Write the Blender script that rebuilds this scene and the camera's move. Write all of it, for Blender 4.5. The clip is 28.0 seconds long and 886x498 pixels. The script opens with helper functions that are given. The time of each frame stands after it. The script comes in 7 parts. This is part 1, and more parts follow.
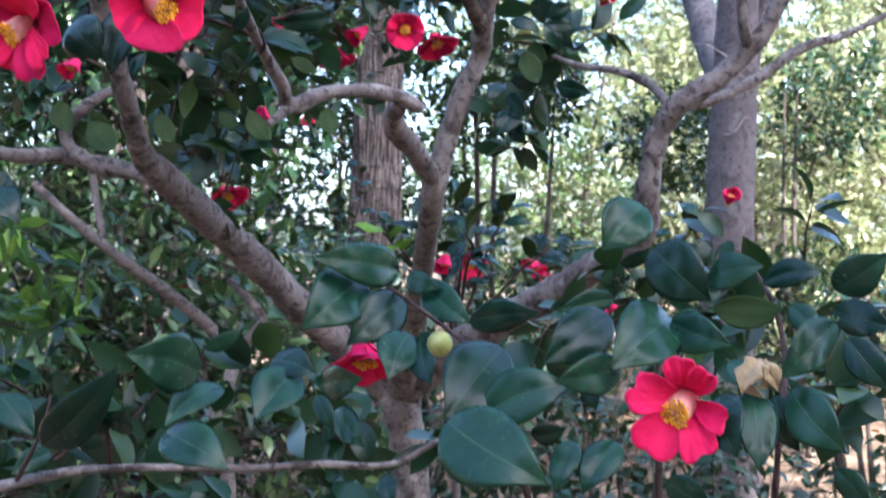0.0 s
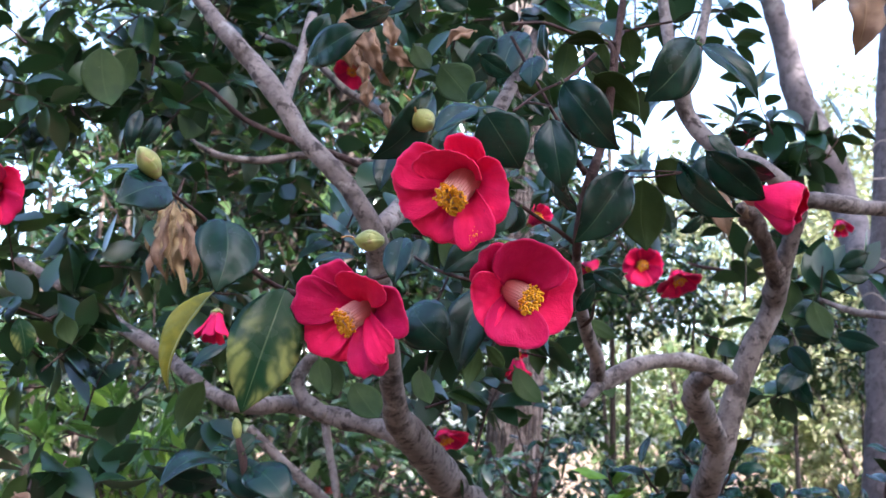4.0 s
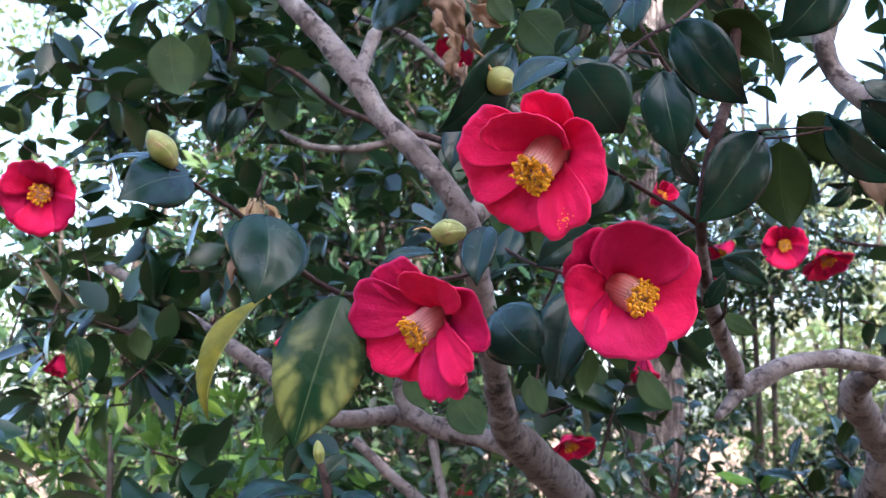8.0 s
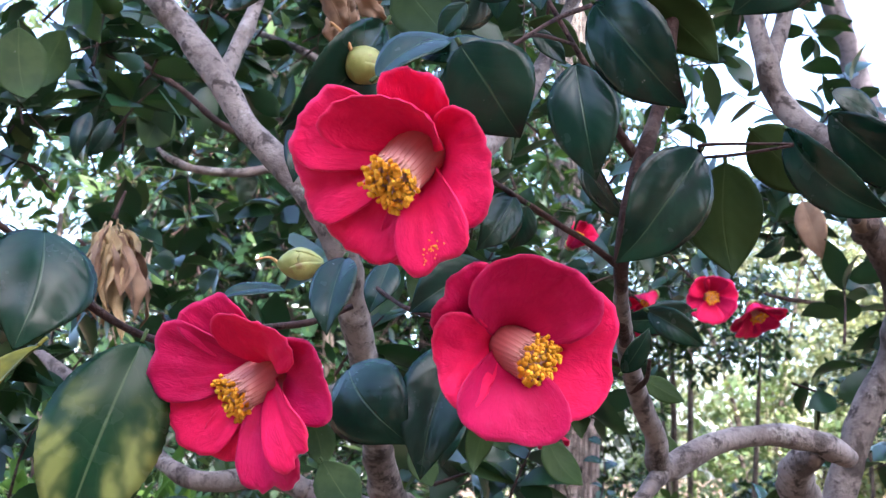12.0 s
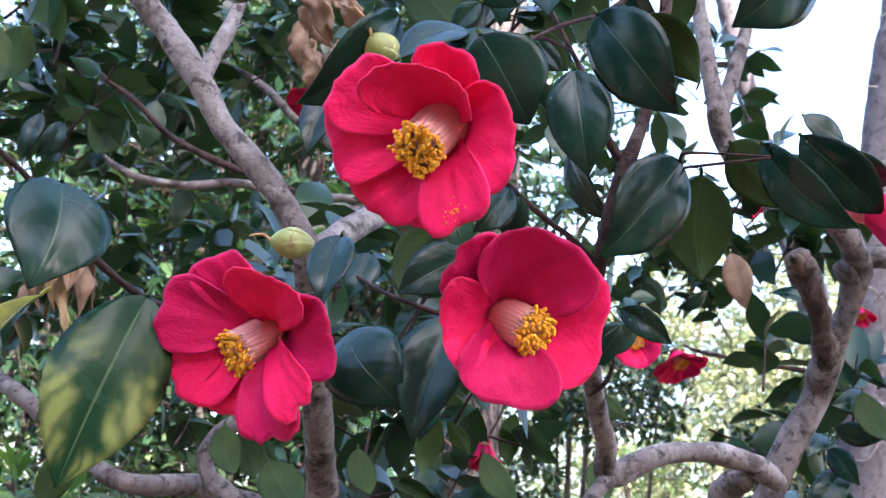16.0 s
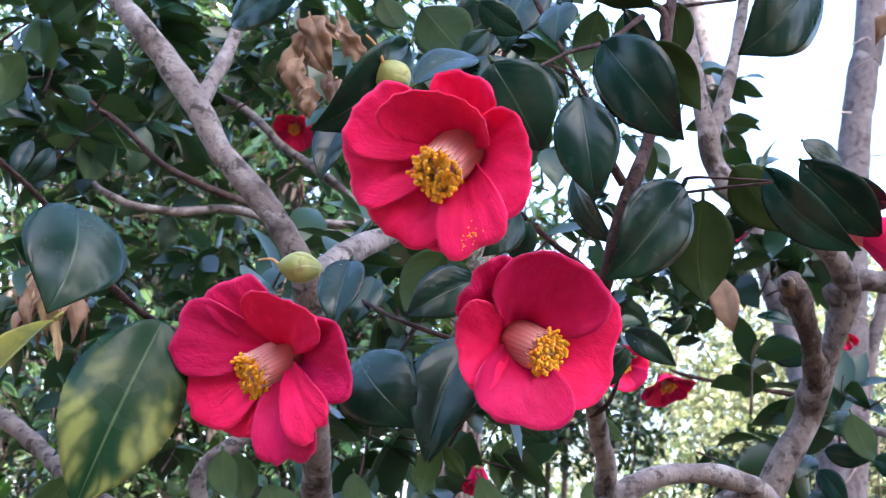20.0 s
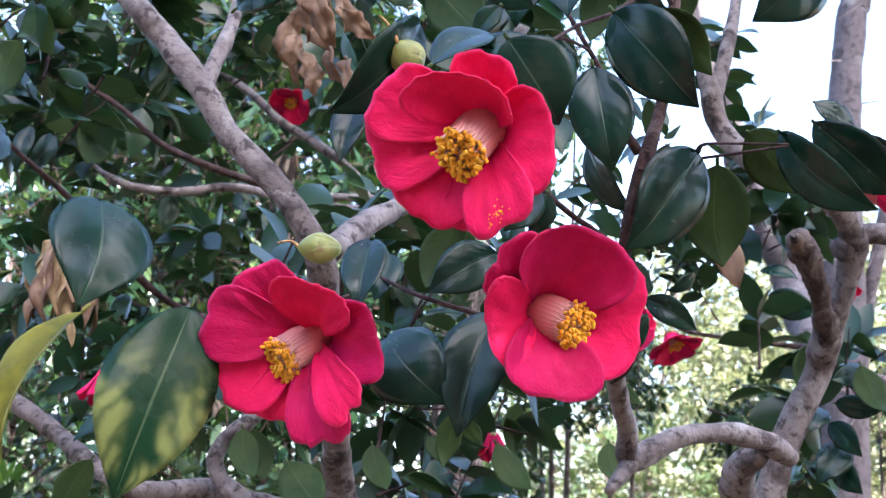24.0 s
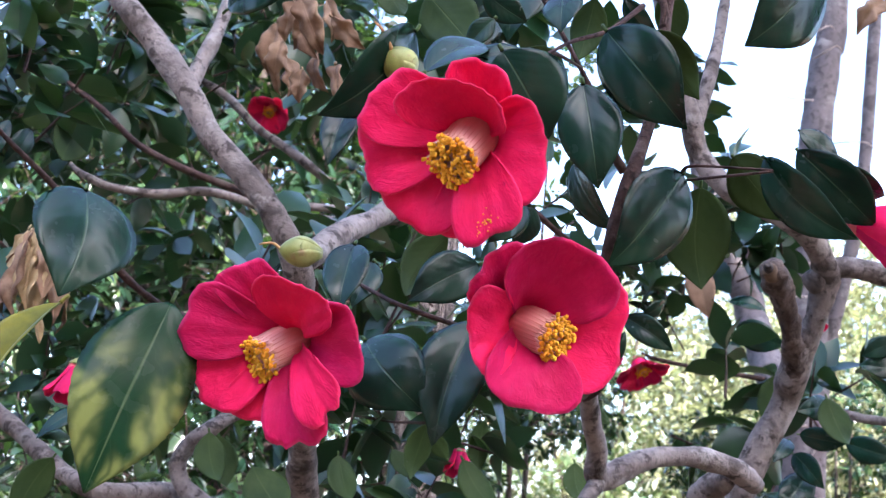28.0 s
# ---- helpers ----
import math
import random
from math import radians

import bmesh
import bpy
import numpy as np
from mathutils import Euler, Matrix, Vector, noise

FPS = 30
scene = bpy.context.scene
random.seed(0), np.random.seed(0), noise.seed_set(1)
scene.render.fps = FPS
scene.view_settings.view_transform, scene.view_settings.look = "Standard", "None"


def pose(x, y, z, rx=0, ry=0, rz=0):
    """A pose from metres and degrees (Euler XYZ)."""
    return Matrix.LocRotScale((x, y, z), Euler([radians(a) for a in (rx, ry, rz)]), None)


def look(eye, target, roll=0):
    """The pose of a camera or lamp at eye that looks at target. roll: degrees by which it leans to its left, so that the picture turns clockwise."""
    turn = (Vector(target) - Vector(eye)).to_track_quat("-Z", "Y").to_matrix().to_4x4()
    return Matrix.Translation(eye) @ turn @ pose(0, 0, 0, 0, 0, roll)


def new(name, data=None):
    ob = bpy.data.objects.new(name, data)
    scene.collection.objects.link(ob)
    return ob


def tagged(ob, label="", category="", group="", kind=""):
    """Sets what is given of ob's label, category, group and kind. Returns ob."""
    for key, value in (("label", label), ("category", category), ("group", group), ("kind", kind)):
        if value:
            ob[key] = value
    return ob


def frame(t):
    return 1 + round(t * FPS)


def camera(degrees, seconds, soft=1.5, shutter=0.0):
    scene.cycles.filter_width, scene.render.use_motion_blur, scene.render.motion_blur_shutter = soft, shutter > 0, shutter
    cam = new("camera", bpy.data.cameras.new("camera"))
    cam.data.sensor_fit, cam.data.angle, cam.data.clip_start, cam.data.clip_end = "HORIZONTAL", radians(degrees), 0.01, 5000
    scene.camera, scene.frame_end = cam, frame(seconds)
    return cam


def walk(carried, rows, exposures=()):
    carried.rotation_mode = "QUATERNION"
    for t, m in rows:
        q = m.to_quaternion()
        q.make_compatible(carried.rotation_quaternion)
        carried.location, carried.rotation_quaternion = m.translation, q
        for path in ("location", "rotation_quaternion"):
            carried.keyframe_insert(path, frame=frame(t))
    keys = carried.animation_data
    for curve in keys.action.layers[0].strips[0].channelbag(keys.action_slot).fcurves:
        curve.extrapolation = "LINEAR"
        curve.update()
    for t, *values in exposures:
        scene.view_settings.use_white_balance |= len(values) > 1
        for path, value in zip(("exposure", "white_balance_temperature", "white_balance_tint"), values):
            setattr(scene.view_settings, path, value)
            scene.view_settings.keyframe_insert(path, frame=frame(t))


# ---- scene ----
cam = camera(39.8, 28.0, soft=1.25, shutter=0.3)
cam.data.dof.use_dof, cam.data.dof.focus_distance, cam.data.dof.aperture_fstop = True, 0.64, 33.0
METRES, EYE, TILT, LEAN, TURN = 1.07, 1.45, 0.0, 0.0, 0.0
ROWS = [
    (0.0, 0.0, 0.0, 0.0, 0.0, 0.0, -0.0),
    (0.5, -0.0305, 0.0134, 0.033, 0.41, 3.45, 0.26),
    (1.0, -0.0648, 0.0306, 0.044, 1.41, 5.33, 0.39),
    (1.5, -0.0956, 0.0302, 0.0527, 3.46, 6.86, -0.17),
    (2.0, -0.1321, 0.0606, 0.0655, 5.33, 8.05, -1.33),
    (2.5, -0.1597, 0.0859, 0.0715, 6.09, 8.54, -2.08),
    (3.0, -0.1751, 0.0993, 0.0806, 6.02, 8.8, -2.04),
    (3.5, -0.1893, 0.1139, 0.0875, 5.43, 8.78, -1.57),
    (5.5, -0.2301, 0.1934, 0.1051, 3.33, 7.87, -0.16),
    (6.0, -0.2322, 0.2059, 0.0953, 2.97, 7.47, 0.56),
    (6.5, -0.2498, 0.2298, 0.1047, 2.2, 7.35, 1.9),
    (7.0, -0.2559, 0.266, 0.0864, 1.1, 7.39, 2.16),
    (7.5, -0.2243, 0.2652, 0.109, 5.35, 7.94, 1.32),
    (8.0, -0.1917, 0.2964, 0.1195, 11.32, 8.15, 0.44),
    (8.5, -0.1782, 0.3182, 0.1262, 11.56, 7.84, 0.58),
    (9.0, -0.1806, 0.3361, 0.1305, 10.28, 7.67, 0.83),
    (9.5, -0.1625, 0.3633, 0.1285, 10.42, 8.09, 0.68),
    (10.0, -0.1748, 0.3702, 0.1243, 11.37, 8.95, 0.41),
    (10.5, -0.1931, 0.4084, 0.1295, 11.49, 9.12, 0.89),
    (11.0, -0.1772, 0.4435, 0.1394, 9.96, 9.25, 0.41),
    (11.5, -0.1799, 0.4668, 0.1447, 8.56, 9.73, -0.29),
    (13.5, -0.2149, 0.4731, 0.1268, 5.37, 11.27, -2.65),
    (14.0, -0.2094, 0.4565, 0.125, 5.27, 11.8, -2.77),
    (14.5, -0.2126, 0.441, 0.121, 5.37, 12.32, -3.18),
    (15.0, -0.2122, 0.4297, 0.1175, 5.19, 12.54, -3.39),
    (15.5, -0.2114, 0.4328, 0.1115, 4.13, 12.79, -3.79),
    (16.0, -0.2269, 0.4432, 0.0991, 2.18, 13.2, -4.27),
    (16.5, -0.2421, 0.4452, 0.0989, 0.48, 13.43, -4.42),
    (17.0, -0.243, 0.4481, 0.0936, -0.72, 13.68, -4.33),
    (17.5, -0.2329, 0.4498, 0.0974, -0.7, 13.79, -3.36),
    (18.0, -0.2401, 0.4617, 0.0958, 0.27, 13.86, -3.19),
    (18.5, -0.2443, 0.4641, 0.0952, 0.71, 14.18, -3.39),
    (19.0, -0.2441, 0.457, 0.0976, 0.75, 14.63, -3.49),
    (19.5, -0.2435, 0.4446, 0.0977, 0.91, 14.73, -3.58),
    (20.0, -0.2427, 0.4343, 0.0948, 1.11, 14.49, -3.8),
    (20.5, -0.246, 0.4241, 0.0977, 0.81, 14.41, -4.09),
    (21.0, -0.2481, 0.4225, 0.0946, 0.4, 14.03, -4.15),
    (21.5, -0.2559, 0.4261, 0.0964, -0.28, 13.38, -3.67),
    (23.5, -0.2577, 0.4287, 0.1008, 0.59, 13.04, -1.42),
    (24.0, -0.2562, 0.4278, 0.0991, 1.37, 12.78, -1.41),
    (24.5, -0.2545, 0.4352, 0.1015, 1.11, 12.87, -1.89),
    (25.0, -0.2585, 0.4372, 0.0969, 0.36, 13.27, -2.74),
    (25.5, -0.2619, 0.4332, 0.0943, 0.13, 13.56, -3.12),
    (26.0, -0.2593, 0.4315, 0.0939, 0.12, 13.59, -3.02),
    (26.5, -0.2618, 0.4266, 0.0955, -0.01, 13.73, -3.19),
    (27.0, -0.2626, 0.4287, 0.0934, -0.21, 13.79, -3.27),
    (27.5, -0.2559, 0.4299, 0.0926, -0.45, 13.85, -3.28),
    (28.0, -0.2638, 0.4281, 0.0931, -0.77, 13.82, -3.75),
]
EXPOSURES = [(0.0, 2.86, 5600, 12), (2.0, 2.86, 5850, 15), (7.0, 2.86, 5900, 15), (12.0, 3.12, 5900, 15), (28.0, 3.12, 5900, 15)]
walk(cam, [(t, pose(0, 0, EYE, TILT, LEAN, TURN) @ pose(METRES * x, METRES * y, METRES * z, 90 + pitch, roll, yaw)) for t, x, y, z, yaw, pitch, roll in ROWS], EXPOSURES)

# ---- world and sun ----
SUN_AZ, SUN_EL = 150.0, 42.0  # degrees clockwise from the way ahead (+y), and above the horizon
world = bpy.data.worlds.new("sky")
world.use_nodes = True
scene.world = world
sky = world.node_tree.nodes.new("ShaderNodeTexSky")
sky.sky_type, sky.sun_disc = "NISHITA", False
sky.sun_elevation, sky.sun_rotation = radians(SUN_EL), radians(SUN_AZ)
sky.air_density, sky.dust_density, sky.ozone_density = 1.0, 2.8, 1.0
world.node_tree.links.new(sky.outputs[0], world.node_tree.nodes["Background"].inputs[0])
world.node_tree.nodes["Background"].inputs[1].default_value = 0.15
sun_way = Vector((math.sin(radians(SUN_AZ)) * math.cos(radians(SUN_EL)), math.cos(radians(SUN_AZ)) * math.cos(radians(SUN_EL)), math.sin(radians(SUN_EL))))
sun = new("sun", bpy.data.lights.new("sun", "SUN"))
sun.data.energy, sun.data.angle, sun.data.color = 4.8, radians(0.53), (1.0, 0.94, 0.84)
sun.matrix_world = look(sun_way * 50, (0, 0, 0))


# ---- materials ----
class Mat:
    """A small builder of node materials."""

    def __init__(self, name):
        self.m = bpy.data.materials.new(name)
        self.m.use_nodes = True
        self.t = self.m.node_tree
        self.p = self.t.nodes["Principled BSDF"]
        self.out = self.t.nodes["Material Output"]

    def put(self, socket, value):
        if isinstance(value, bpy.types.NodeSocket):
            self.t.links.new(value, socket)
        elif value is not None:
            socket.default_value = value

    def math(self, op, a, b=None, c=None):
        n = self.t.nodes.new("ShaderNodeMath")
        n.operation = op
        for i, v in enumerate((a, b, c)):
            self.put(n.inputs[i], v)
        return n.outputs[0]

    def noise(self, scale, detail=4.0, rough=0.55, at=None, distortion=0.0):
        n = self.t.nodes.new("ShaderNodeTexNoise")
        n.inputs["Scale"].default_value, n.inputs["Detail"].default_value = scale, detail
        n.inputs["Roughness"].default_value, n.inputs["Distortion"].default_value = rough, distortion
        self.put(n.inputs["Vector"], at if at is not None else self.coord())
        return n.outputs["Fac"]

    def coord(self, kind="Object"):
        return self.t.nodes.new("ShaderNodeTexCoord").outputs[kind]

    def scaled(self, vector, x, y, z):
        n = self.t.nodes.new("ShaderNodeMapping")
        self.put(n.inputs["Vector"], vector)
        n.inputs["Scale"].default_value = (x, y, z)
        return n.outputs[0]

    def ramp(self, fac, *stops):
        n = self.t.nodes.new("ShaderNodeValToRGB")
        r = n.color_ramp
        while len(r.elements) < len(stops):
            r.elements.new(0.5)
        for e, (at, c) in zip(r.elements, stops):
            e.position, e.color = at, (*c, 1) if len(c) == 3 else c
        self.put(n.inputs[0], fac)
        return n.outputs[0]

    def step(self, v, lo, hi, a=0.0, b=1.0):
        n = self.t.nodes.new("ShaderNodeMapRange")
        n.interpolation_type = "SMOOTHSTEP"
        for i, x in enumerate((v, lo, hi, a, b)):
            self.put(n.inputs[i], x)
        return n.outputs[0]

    def mix(self, fac, a, b, blend="MIX"):
        n = self.t.nodes.new("ShaderNodeMix")
        n.data_type, n.blend_type = "RGBA", blend
        self.put(n.inputs[0], fac)
        self.put(n.inputs[6], (*a, 1) if isinstance(a, tuple) else a)
        self.put(n.inputs[7], (*b, 1) if isinstance(b, tuple) else b)
        return n.outputs[2]

    def uv(self):
        n = self.t.nodes.new("ShaderNodeSeparateXYZ")
        self.put(n.inputs[0], self.coord("UV"))
        return n.outputs[0], n.outputs[1]

    def bump(self, height, strength, distance):
        n = self.t.nodes.new("ShaderNodeBump")
        n.inputs["Strength"].default_value, n.inputs["Distance"].default_value = strength, distance
        self.put(n.inputs["Height"], height)
        self.put(self.p.inputs["Normal"], n.outputs[0])
        return n.outputs[0]

    def island(self):
        return self.t.nodes.new("ShaderNodeNewGeometry").outputs["Random Per Island"]

    def chance(self):
        return self.t.nodes.new("ShaderNodeObjectInfo").outputs["Random"]

    def set(self, color=None, rough=None, spec=None, metal=None):
        self.put(self.p.inputs["Base Color"], (*color, 1) if isinstance(color, tuple) else color)
        self.put(self.p.inputs["Roughness"], rough)
        self.put(self.p.inputs["Specular IOR Level"], spec)
        self.put(self.p.inputs["Metallic"], metal)
        return self

    def thin(self, share, color):
        """Lets a share of the light through, as a leaf or petal does."""
        tr = self.t.nodes.new("ShaderNodeBsdfTranslucent")
        self.put(tr.inputs[0], (*color, 1) if isinstance(color, tuple) else color)
        mx = self.t.nodes.new("ShaderNodeMixShader")
        mx.inputs[0].default_value = share
        self.t.links.new(self.p.outputs[0], mx.inputs[1])
        self.t.links.new(tr.outputs[0], mx.inputs[2])
        self.t.links.new(mx.outputs[0], self.out.inputs[0])
        return self


def leaf_material(name, dark, light, vein, rough, patches=0.0, glow=(0.10, 0.22, 0.02), share=0.12, gloss=0.25):
    """Glossy evergreen leaf: midrib and side veins from the blade's own coordinates, swollen between the veins, with mottling and dust."""
    k = Mat(name)
    u, v = k.uv()
    side = k.math("ABSOLUTE", k.math("SUBTRACT", u, 0.5))
    rib = k.step(side, 0.004, 0.020, 1.0, 0.0)
    wander = k.math("MULTIPLY", k.math("SUBTRACT", k.noise(60, 2, 0.5), 0.5), 1.6)
    slant = k.math("ADD", k.math("SUBTRACT", k.math("MULTIPLY", v, 6.5), k.math("MULTIPLY", side, 4.5)), wander)
    wave = k.math("ABSOLUTE", k.math("SUBTRACT", k.math("FRACT", slant), 0.5))
    side_vein = k.math("MULTIPLY", k.step(wave, 0.0, 0.08, 1.0, 0.0), k.step(side, 0.04, 0.42, 1.0, 0.0))
    swell = k.math("MULTIPLY", k.step(wave, 0.0, 0.45), k.step(side, 0.02, 0.30, 0.5, 1.0))
    blotch = k.noise(38, 5, 0.6)
    col = k.mix(k.step(blotch, 0.35, 0.68), dark, light)
    col = k.mix(k.math("MULTIPLY", k.chance(), 0.5), col, light)
    col = k.mix(k.math("MULTIPLY", side_vein, 0.05), col, vein)
    col = k.mix(k.math("MULTIPLY", rib, 0.55), col, vein)
    if patches:
        spot = k.step(k.noise(46, 2.0, 0.5), 0.38, 0.58)
        between = k.math("MULTIPLY", k.step(wave, 0.0, 0.40, 0.45, 1.0), k.math("MULTIPLY", k.step(side, 0.05, 0.28), k.step(v, 0.18, 0.50)))
        col = k.mix(k.math("MULTIPLY", k.math("MULTIPLY", spot, between), patches), col, (0.235, 0.255, 0.075))
    specks = k.step(k.noise(230, 2, 0.5), 0.75, 0.79)
    col = k.mix(k.math("MULTIPLY", specks, 0.35), col, (0.35, 0.36, 0.30))
    k.set(col, k.math("ADD", rough, k.math("MULTIPLY", k.math("SUBTRACT", k.noise(70, 3), 0.5), 0.16)), gloss)
    h = k.math("ADD", k.math("MULTIPLY", swell, 0.20), k.math("ADD", k.math("MULTIPLY", rib, -0.5), k.math("ADD", k.math("MULTIPLY", k.noise(300, 3, 0.6), 0.07), k.math("MULTIPLY", blotch, 0.35))))
    k.bump(h, 0.30, 0.0010)
    return k.thin(share, glow).m


def petal_material(name, deep, bright, pale):
    """Soft matt petal: fine veins that fan from its base, faint clouds, creases towards a thin pale rim."""
    k = Mat(name)
    u, v = k.uv()

    def along(across, length, seed):
        comb = k.t.nodes.new("ShaderNodeCombineXYZ")
        k.put(comb.inputs[0], k.math("MULTIPLY", u, across))
        k.put(comb.inputs[1], k.math("MULTIPLY", v, length))
        k.put(comb.inputs[2], k.math("MULTIPLY", k.chance(), seed))
        return comb.outputs[0]

    veins = k.noise(1.0, 3, 0.6, along(46.0, 3.5, 40.0), 0.8)
    crease = k.noise(1.0, 3, 0.55, along(11.0, 7.0, 70.0), 1.4)
    crinkle = k.noise(1.0, 2, 0.5, along(30.0, 14.0, 55.0), 0.8)
    cloud = k.noise(45, 3, 0.55)
    mottle = k.noise(260, 4, 0.65)
    col = k.mix(k.step(cloud, 0.30, 0.70), deep, bright)
    col = k.mix(k.math("MULTIPLY", k.step(veins, 0.52, 0.72), 0.35), col, (deep[0] * 0.80, deep[1], deep[2]))
    col = k.mix(k.math("MULTIPLY", k.step(mottle, 0.50, 0.75), 0.14), col, pale)
    col = k.mix(k.math("MULTIPLY", k.step(k.noise(95, 2, 0.4), 0.77, 0.81), 0.45), col, (0.20, 0.005, 0.05))
    side = k.math("ABSOLUTE", k.math("SUBTRACT", u, 0.5))
    rim = k.math("MAXIMUM", k.step(side, 0.475, 0.5), k.step(v, 0.965, 1.0))
    col = k.mix(k.math("MULTIPLY", rim, 0.40), col, pale)
    k.set(col, 0.60, 0.12)
    outer = k.math("MULTIPLY_ADD", k.math("MULTIPLY", v, v), 0.8, 0.12)
    h = k.math("ADD", k.math("MULTIPLY", veins, 0.10), k.math("ADD", k.math("MULTIPLY", k.math("ADD", crease, k.math("MULTIPLY", crinkle, 0.45)), outer), k.math("MULTIPLY", mottle, 0.10)))
    k.bump(h, 0.55, 0.0016)
    return k.thin(0.18, bright).m


def bark_material(name, dark, mid, light, lichen, scale=1.0, fissure=0.0):
    k = Mat(name)
    at = k.coord()
    big, small = k.noise(9 * scale, 5, 0.6, at), k.noise(75 * scale, 5, 0.65, at)
    blot = k.noise(50 * scale, 5, 0.65, at, 0.3)
    col = k.mix(k.step(big, 0.3, 0.7), mid, light)
    col = k.mix(k.math("MULTIPLY", k.step(small, 0.46, 0.72), 0.55), col, dark)
    col = k.mix(k.math("MULTIPLY", k.step(blot, 0.53, 0.64), 0.80), col, dark)
    col = k.mix(k.math("MULTIPLY", k.step(k.noise(17 * scale, 6, 0.7), 0.56, 0.66), 0.6), col, lichen)
    patch = k.noise(15 * scale, 4, 0.6, at, 0.6)
    col = k.mix(k.math("MULTIPLY", k.step(patch, 0.54, 0.64), 0.62), col, dark)
    h = k.math("ADD", k.math("MULTIPLY", small, 0.6), k.math("MULTIPLY", blot, 0.7))
    if fissure:
        grain = k.noise(1.0, 4, 0.6, k.scaled(at, 70, 70, 6))
        col = k.mix(k.step(grain, 0.42, 0.60, 0.85, 0.0), col, dark)
        h = k.math("ADD", k.math("MULTIPLY", grain, 2.0), h)
    k.set(col, 0.85, 0.2)
    k.bump(h, 0.8, 0.004 if not fissure else 0.012)
    return k.m


def far_leaf_material(name, dark, mid, light, glow, share=0.3, rough=0.4, few=0.86, gloss=0.32):
    """Leaves of joined foliage, each its own shade of green."""
    k = Mat(name)
    r = k.island()
    col = k.ramp(r, (0.0, dark), (0.45, mid), (few, mid), (1.0, light))
    col = k.mix(k.math("MULTIPLY", k.noise(60, 3), 0.35), col, dark)
    k.set(col, rough, gloss)
    return k.thin(share, glow).m


LEAF_TOP = leaf_material("leaf_top", (0.002, 0.013, 0.009), (0.006, 0.027, 0.015), (0.045, 0.08, 0.04), 0.25, share=0.04)
# brighter copy of leaf_top: bounce light on the low sprays put into colour
LEAF_LIT_COPY = leaf_material("leaf_lit_copy", (0.004, 0.025, 0.014), (0.013, 0.048, 0.024), (0.06, 0.11, 0.055), 0.25, share=0.06)
LEAF_UNDER = leaf_material("leaf_underside", (0.016, 0.032, 0.010), (0.030, 0.051, 0.015), (0.060, 0.085, 0.028), 0.46, share=0.12, gloss=0.08)
LEAF_MOTTLED = leaf_material("leaf_mottled", (0.004, 0.022, 0.010), (0.009, 0.034, 0.014), (0.09, 0.13, 0.06), 0.26, 0.70, share=0.05, gloss=0.13)
LEAF_YELLOW = leaf_material("leaf_yellowing", (0.034, 0.055, 0.010), (0.25, 0.215, 0.014), (0.28, 0.25, 0.06), 0.40, 0.4, (0.35, 0.30, 0.03), gloss=0.14)
LEAF_LIME = leaf_material("leaf_young", (0.12, 0.26, 0.020), (0.22, 0.40, 0.040), (0.35, 0.48, 0.12), 0.38, 0.0, (0.30, 0.50, 0.04), 0.3)
LEAF_DRY = leaf_material("leaf_dry", (0.085, 0.046, 0.027), (0.285, 0.180, 0.115), (0.34, 0.22, 0.13), 0.75, 0.0, (0.30, 0.13, 0.04), 0.2)
LEAF_HUSK = leaf_material("withered_petal", (0.22, 0.14, 0.065), (0.43, 0.32, 0.18), (0.45, 0.34, 0.21), 0.7, 0.0, (0.45, 0.28, 0.10), 0.25)
PETAL = petal_material("petal_red", (0.70, 0.008, 0.080), (0.86, 0.016, 0.122), (0.88, 0.100, 0.25))
PETAL_DEEP = petal_material("petal_crimson", (0.47, 0.006, 0.068), (0.61, 0.010, 0.106), (0.73, 0.085, 0.24))
BARK = bark_material("camellia_bark", (0.018, 0.012, 0.010), (0.118, 0.095, 0.087), (0.230, 0.195, 0.182), (0.32, 0.295, 0.285), 1.5)
TWIG = bark_material("twig_bark", (0.010, 0.005, 0.005), (0.036, 0.019, 0.017), (0.074, 0.043, 0.036), (0.10, 0.075, 0.066), 2.5)
FISSURED = bark_material("fissured_bark", (0.026, 0.019, 0.017), (0.165, 0.130, 0.116), (0.285, 0.235, 0.212), (0.22, 0.20, 0.17), 0.6, 1.0)
GREYBARK = bark_material("grey_bark", (0.038, 0.031, 0.032), (0.088, 0.073, 0.076), (0.128, 0.108, 0.110), (0.19, 0.175, 0.17), 0.5)
DEADBARK = bark_material("dead_bark", (0.012, 0.008, 0.007), (0.055, 0.038, 0.032), (0.115, 0.086, 0.075), (0.19, 0.155, 0.14), 2.0)
# twig bark paled to carry the sunlight that the twigs catch
SUNTWIG = bark_material("sun_toned_twig_bark", (0.12, 0.090, 0.075), (0.25, 0.20, 0.175), (0.37, 0.31, 0.27), (0.42, 0.37, 0.33), 1.5)
DARKBARK = bark_material("dark_bark", (0.020, 0.015, 0.012), (0.055, 0.042, 0.036), (0.09, 0.07, 0.06), (0.10, 0.09, 0.08), 0.7)

k = Mat("stamen_pink")
u_, v_ = k.uv()
line_ = k.math("ABSOLUTE", k.math("SUBTRACT", k.math("FRACT", k.math("MULTIPLY", u_, 30.0)), 0.5))
tone_ = k.mix(k.step(v_, 0.25, 0.9), (0.62, 0.13, 0.155), (0.82, 0.47, 0.42))
k.set(k.mix(k.math("MULTIPLY", k.step(line_, 0.34, 0.5), k.step(v_, 0.35, 0.75)), tone_, (0.50, 0.10, 0.10)), 0.5, 0.3)
k.bump(line_, 0.5, 0.0008)
FILAMENT = k.thin(0.15, (0.6, 0.25, 0.2)).m
k = Mat("pollen_yellow")
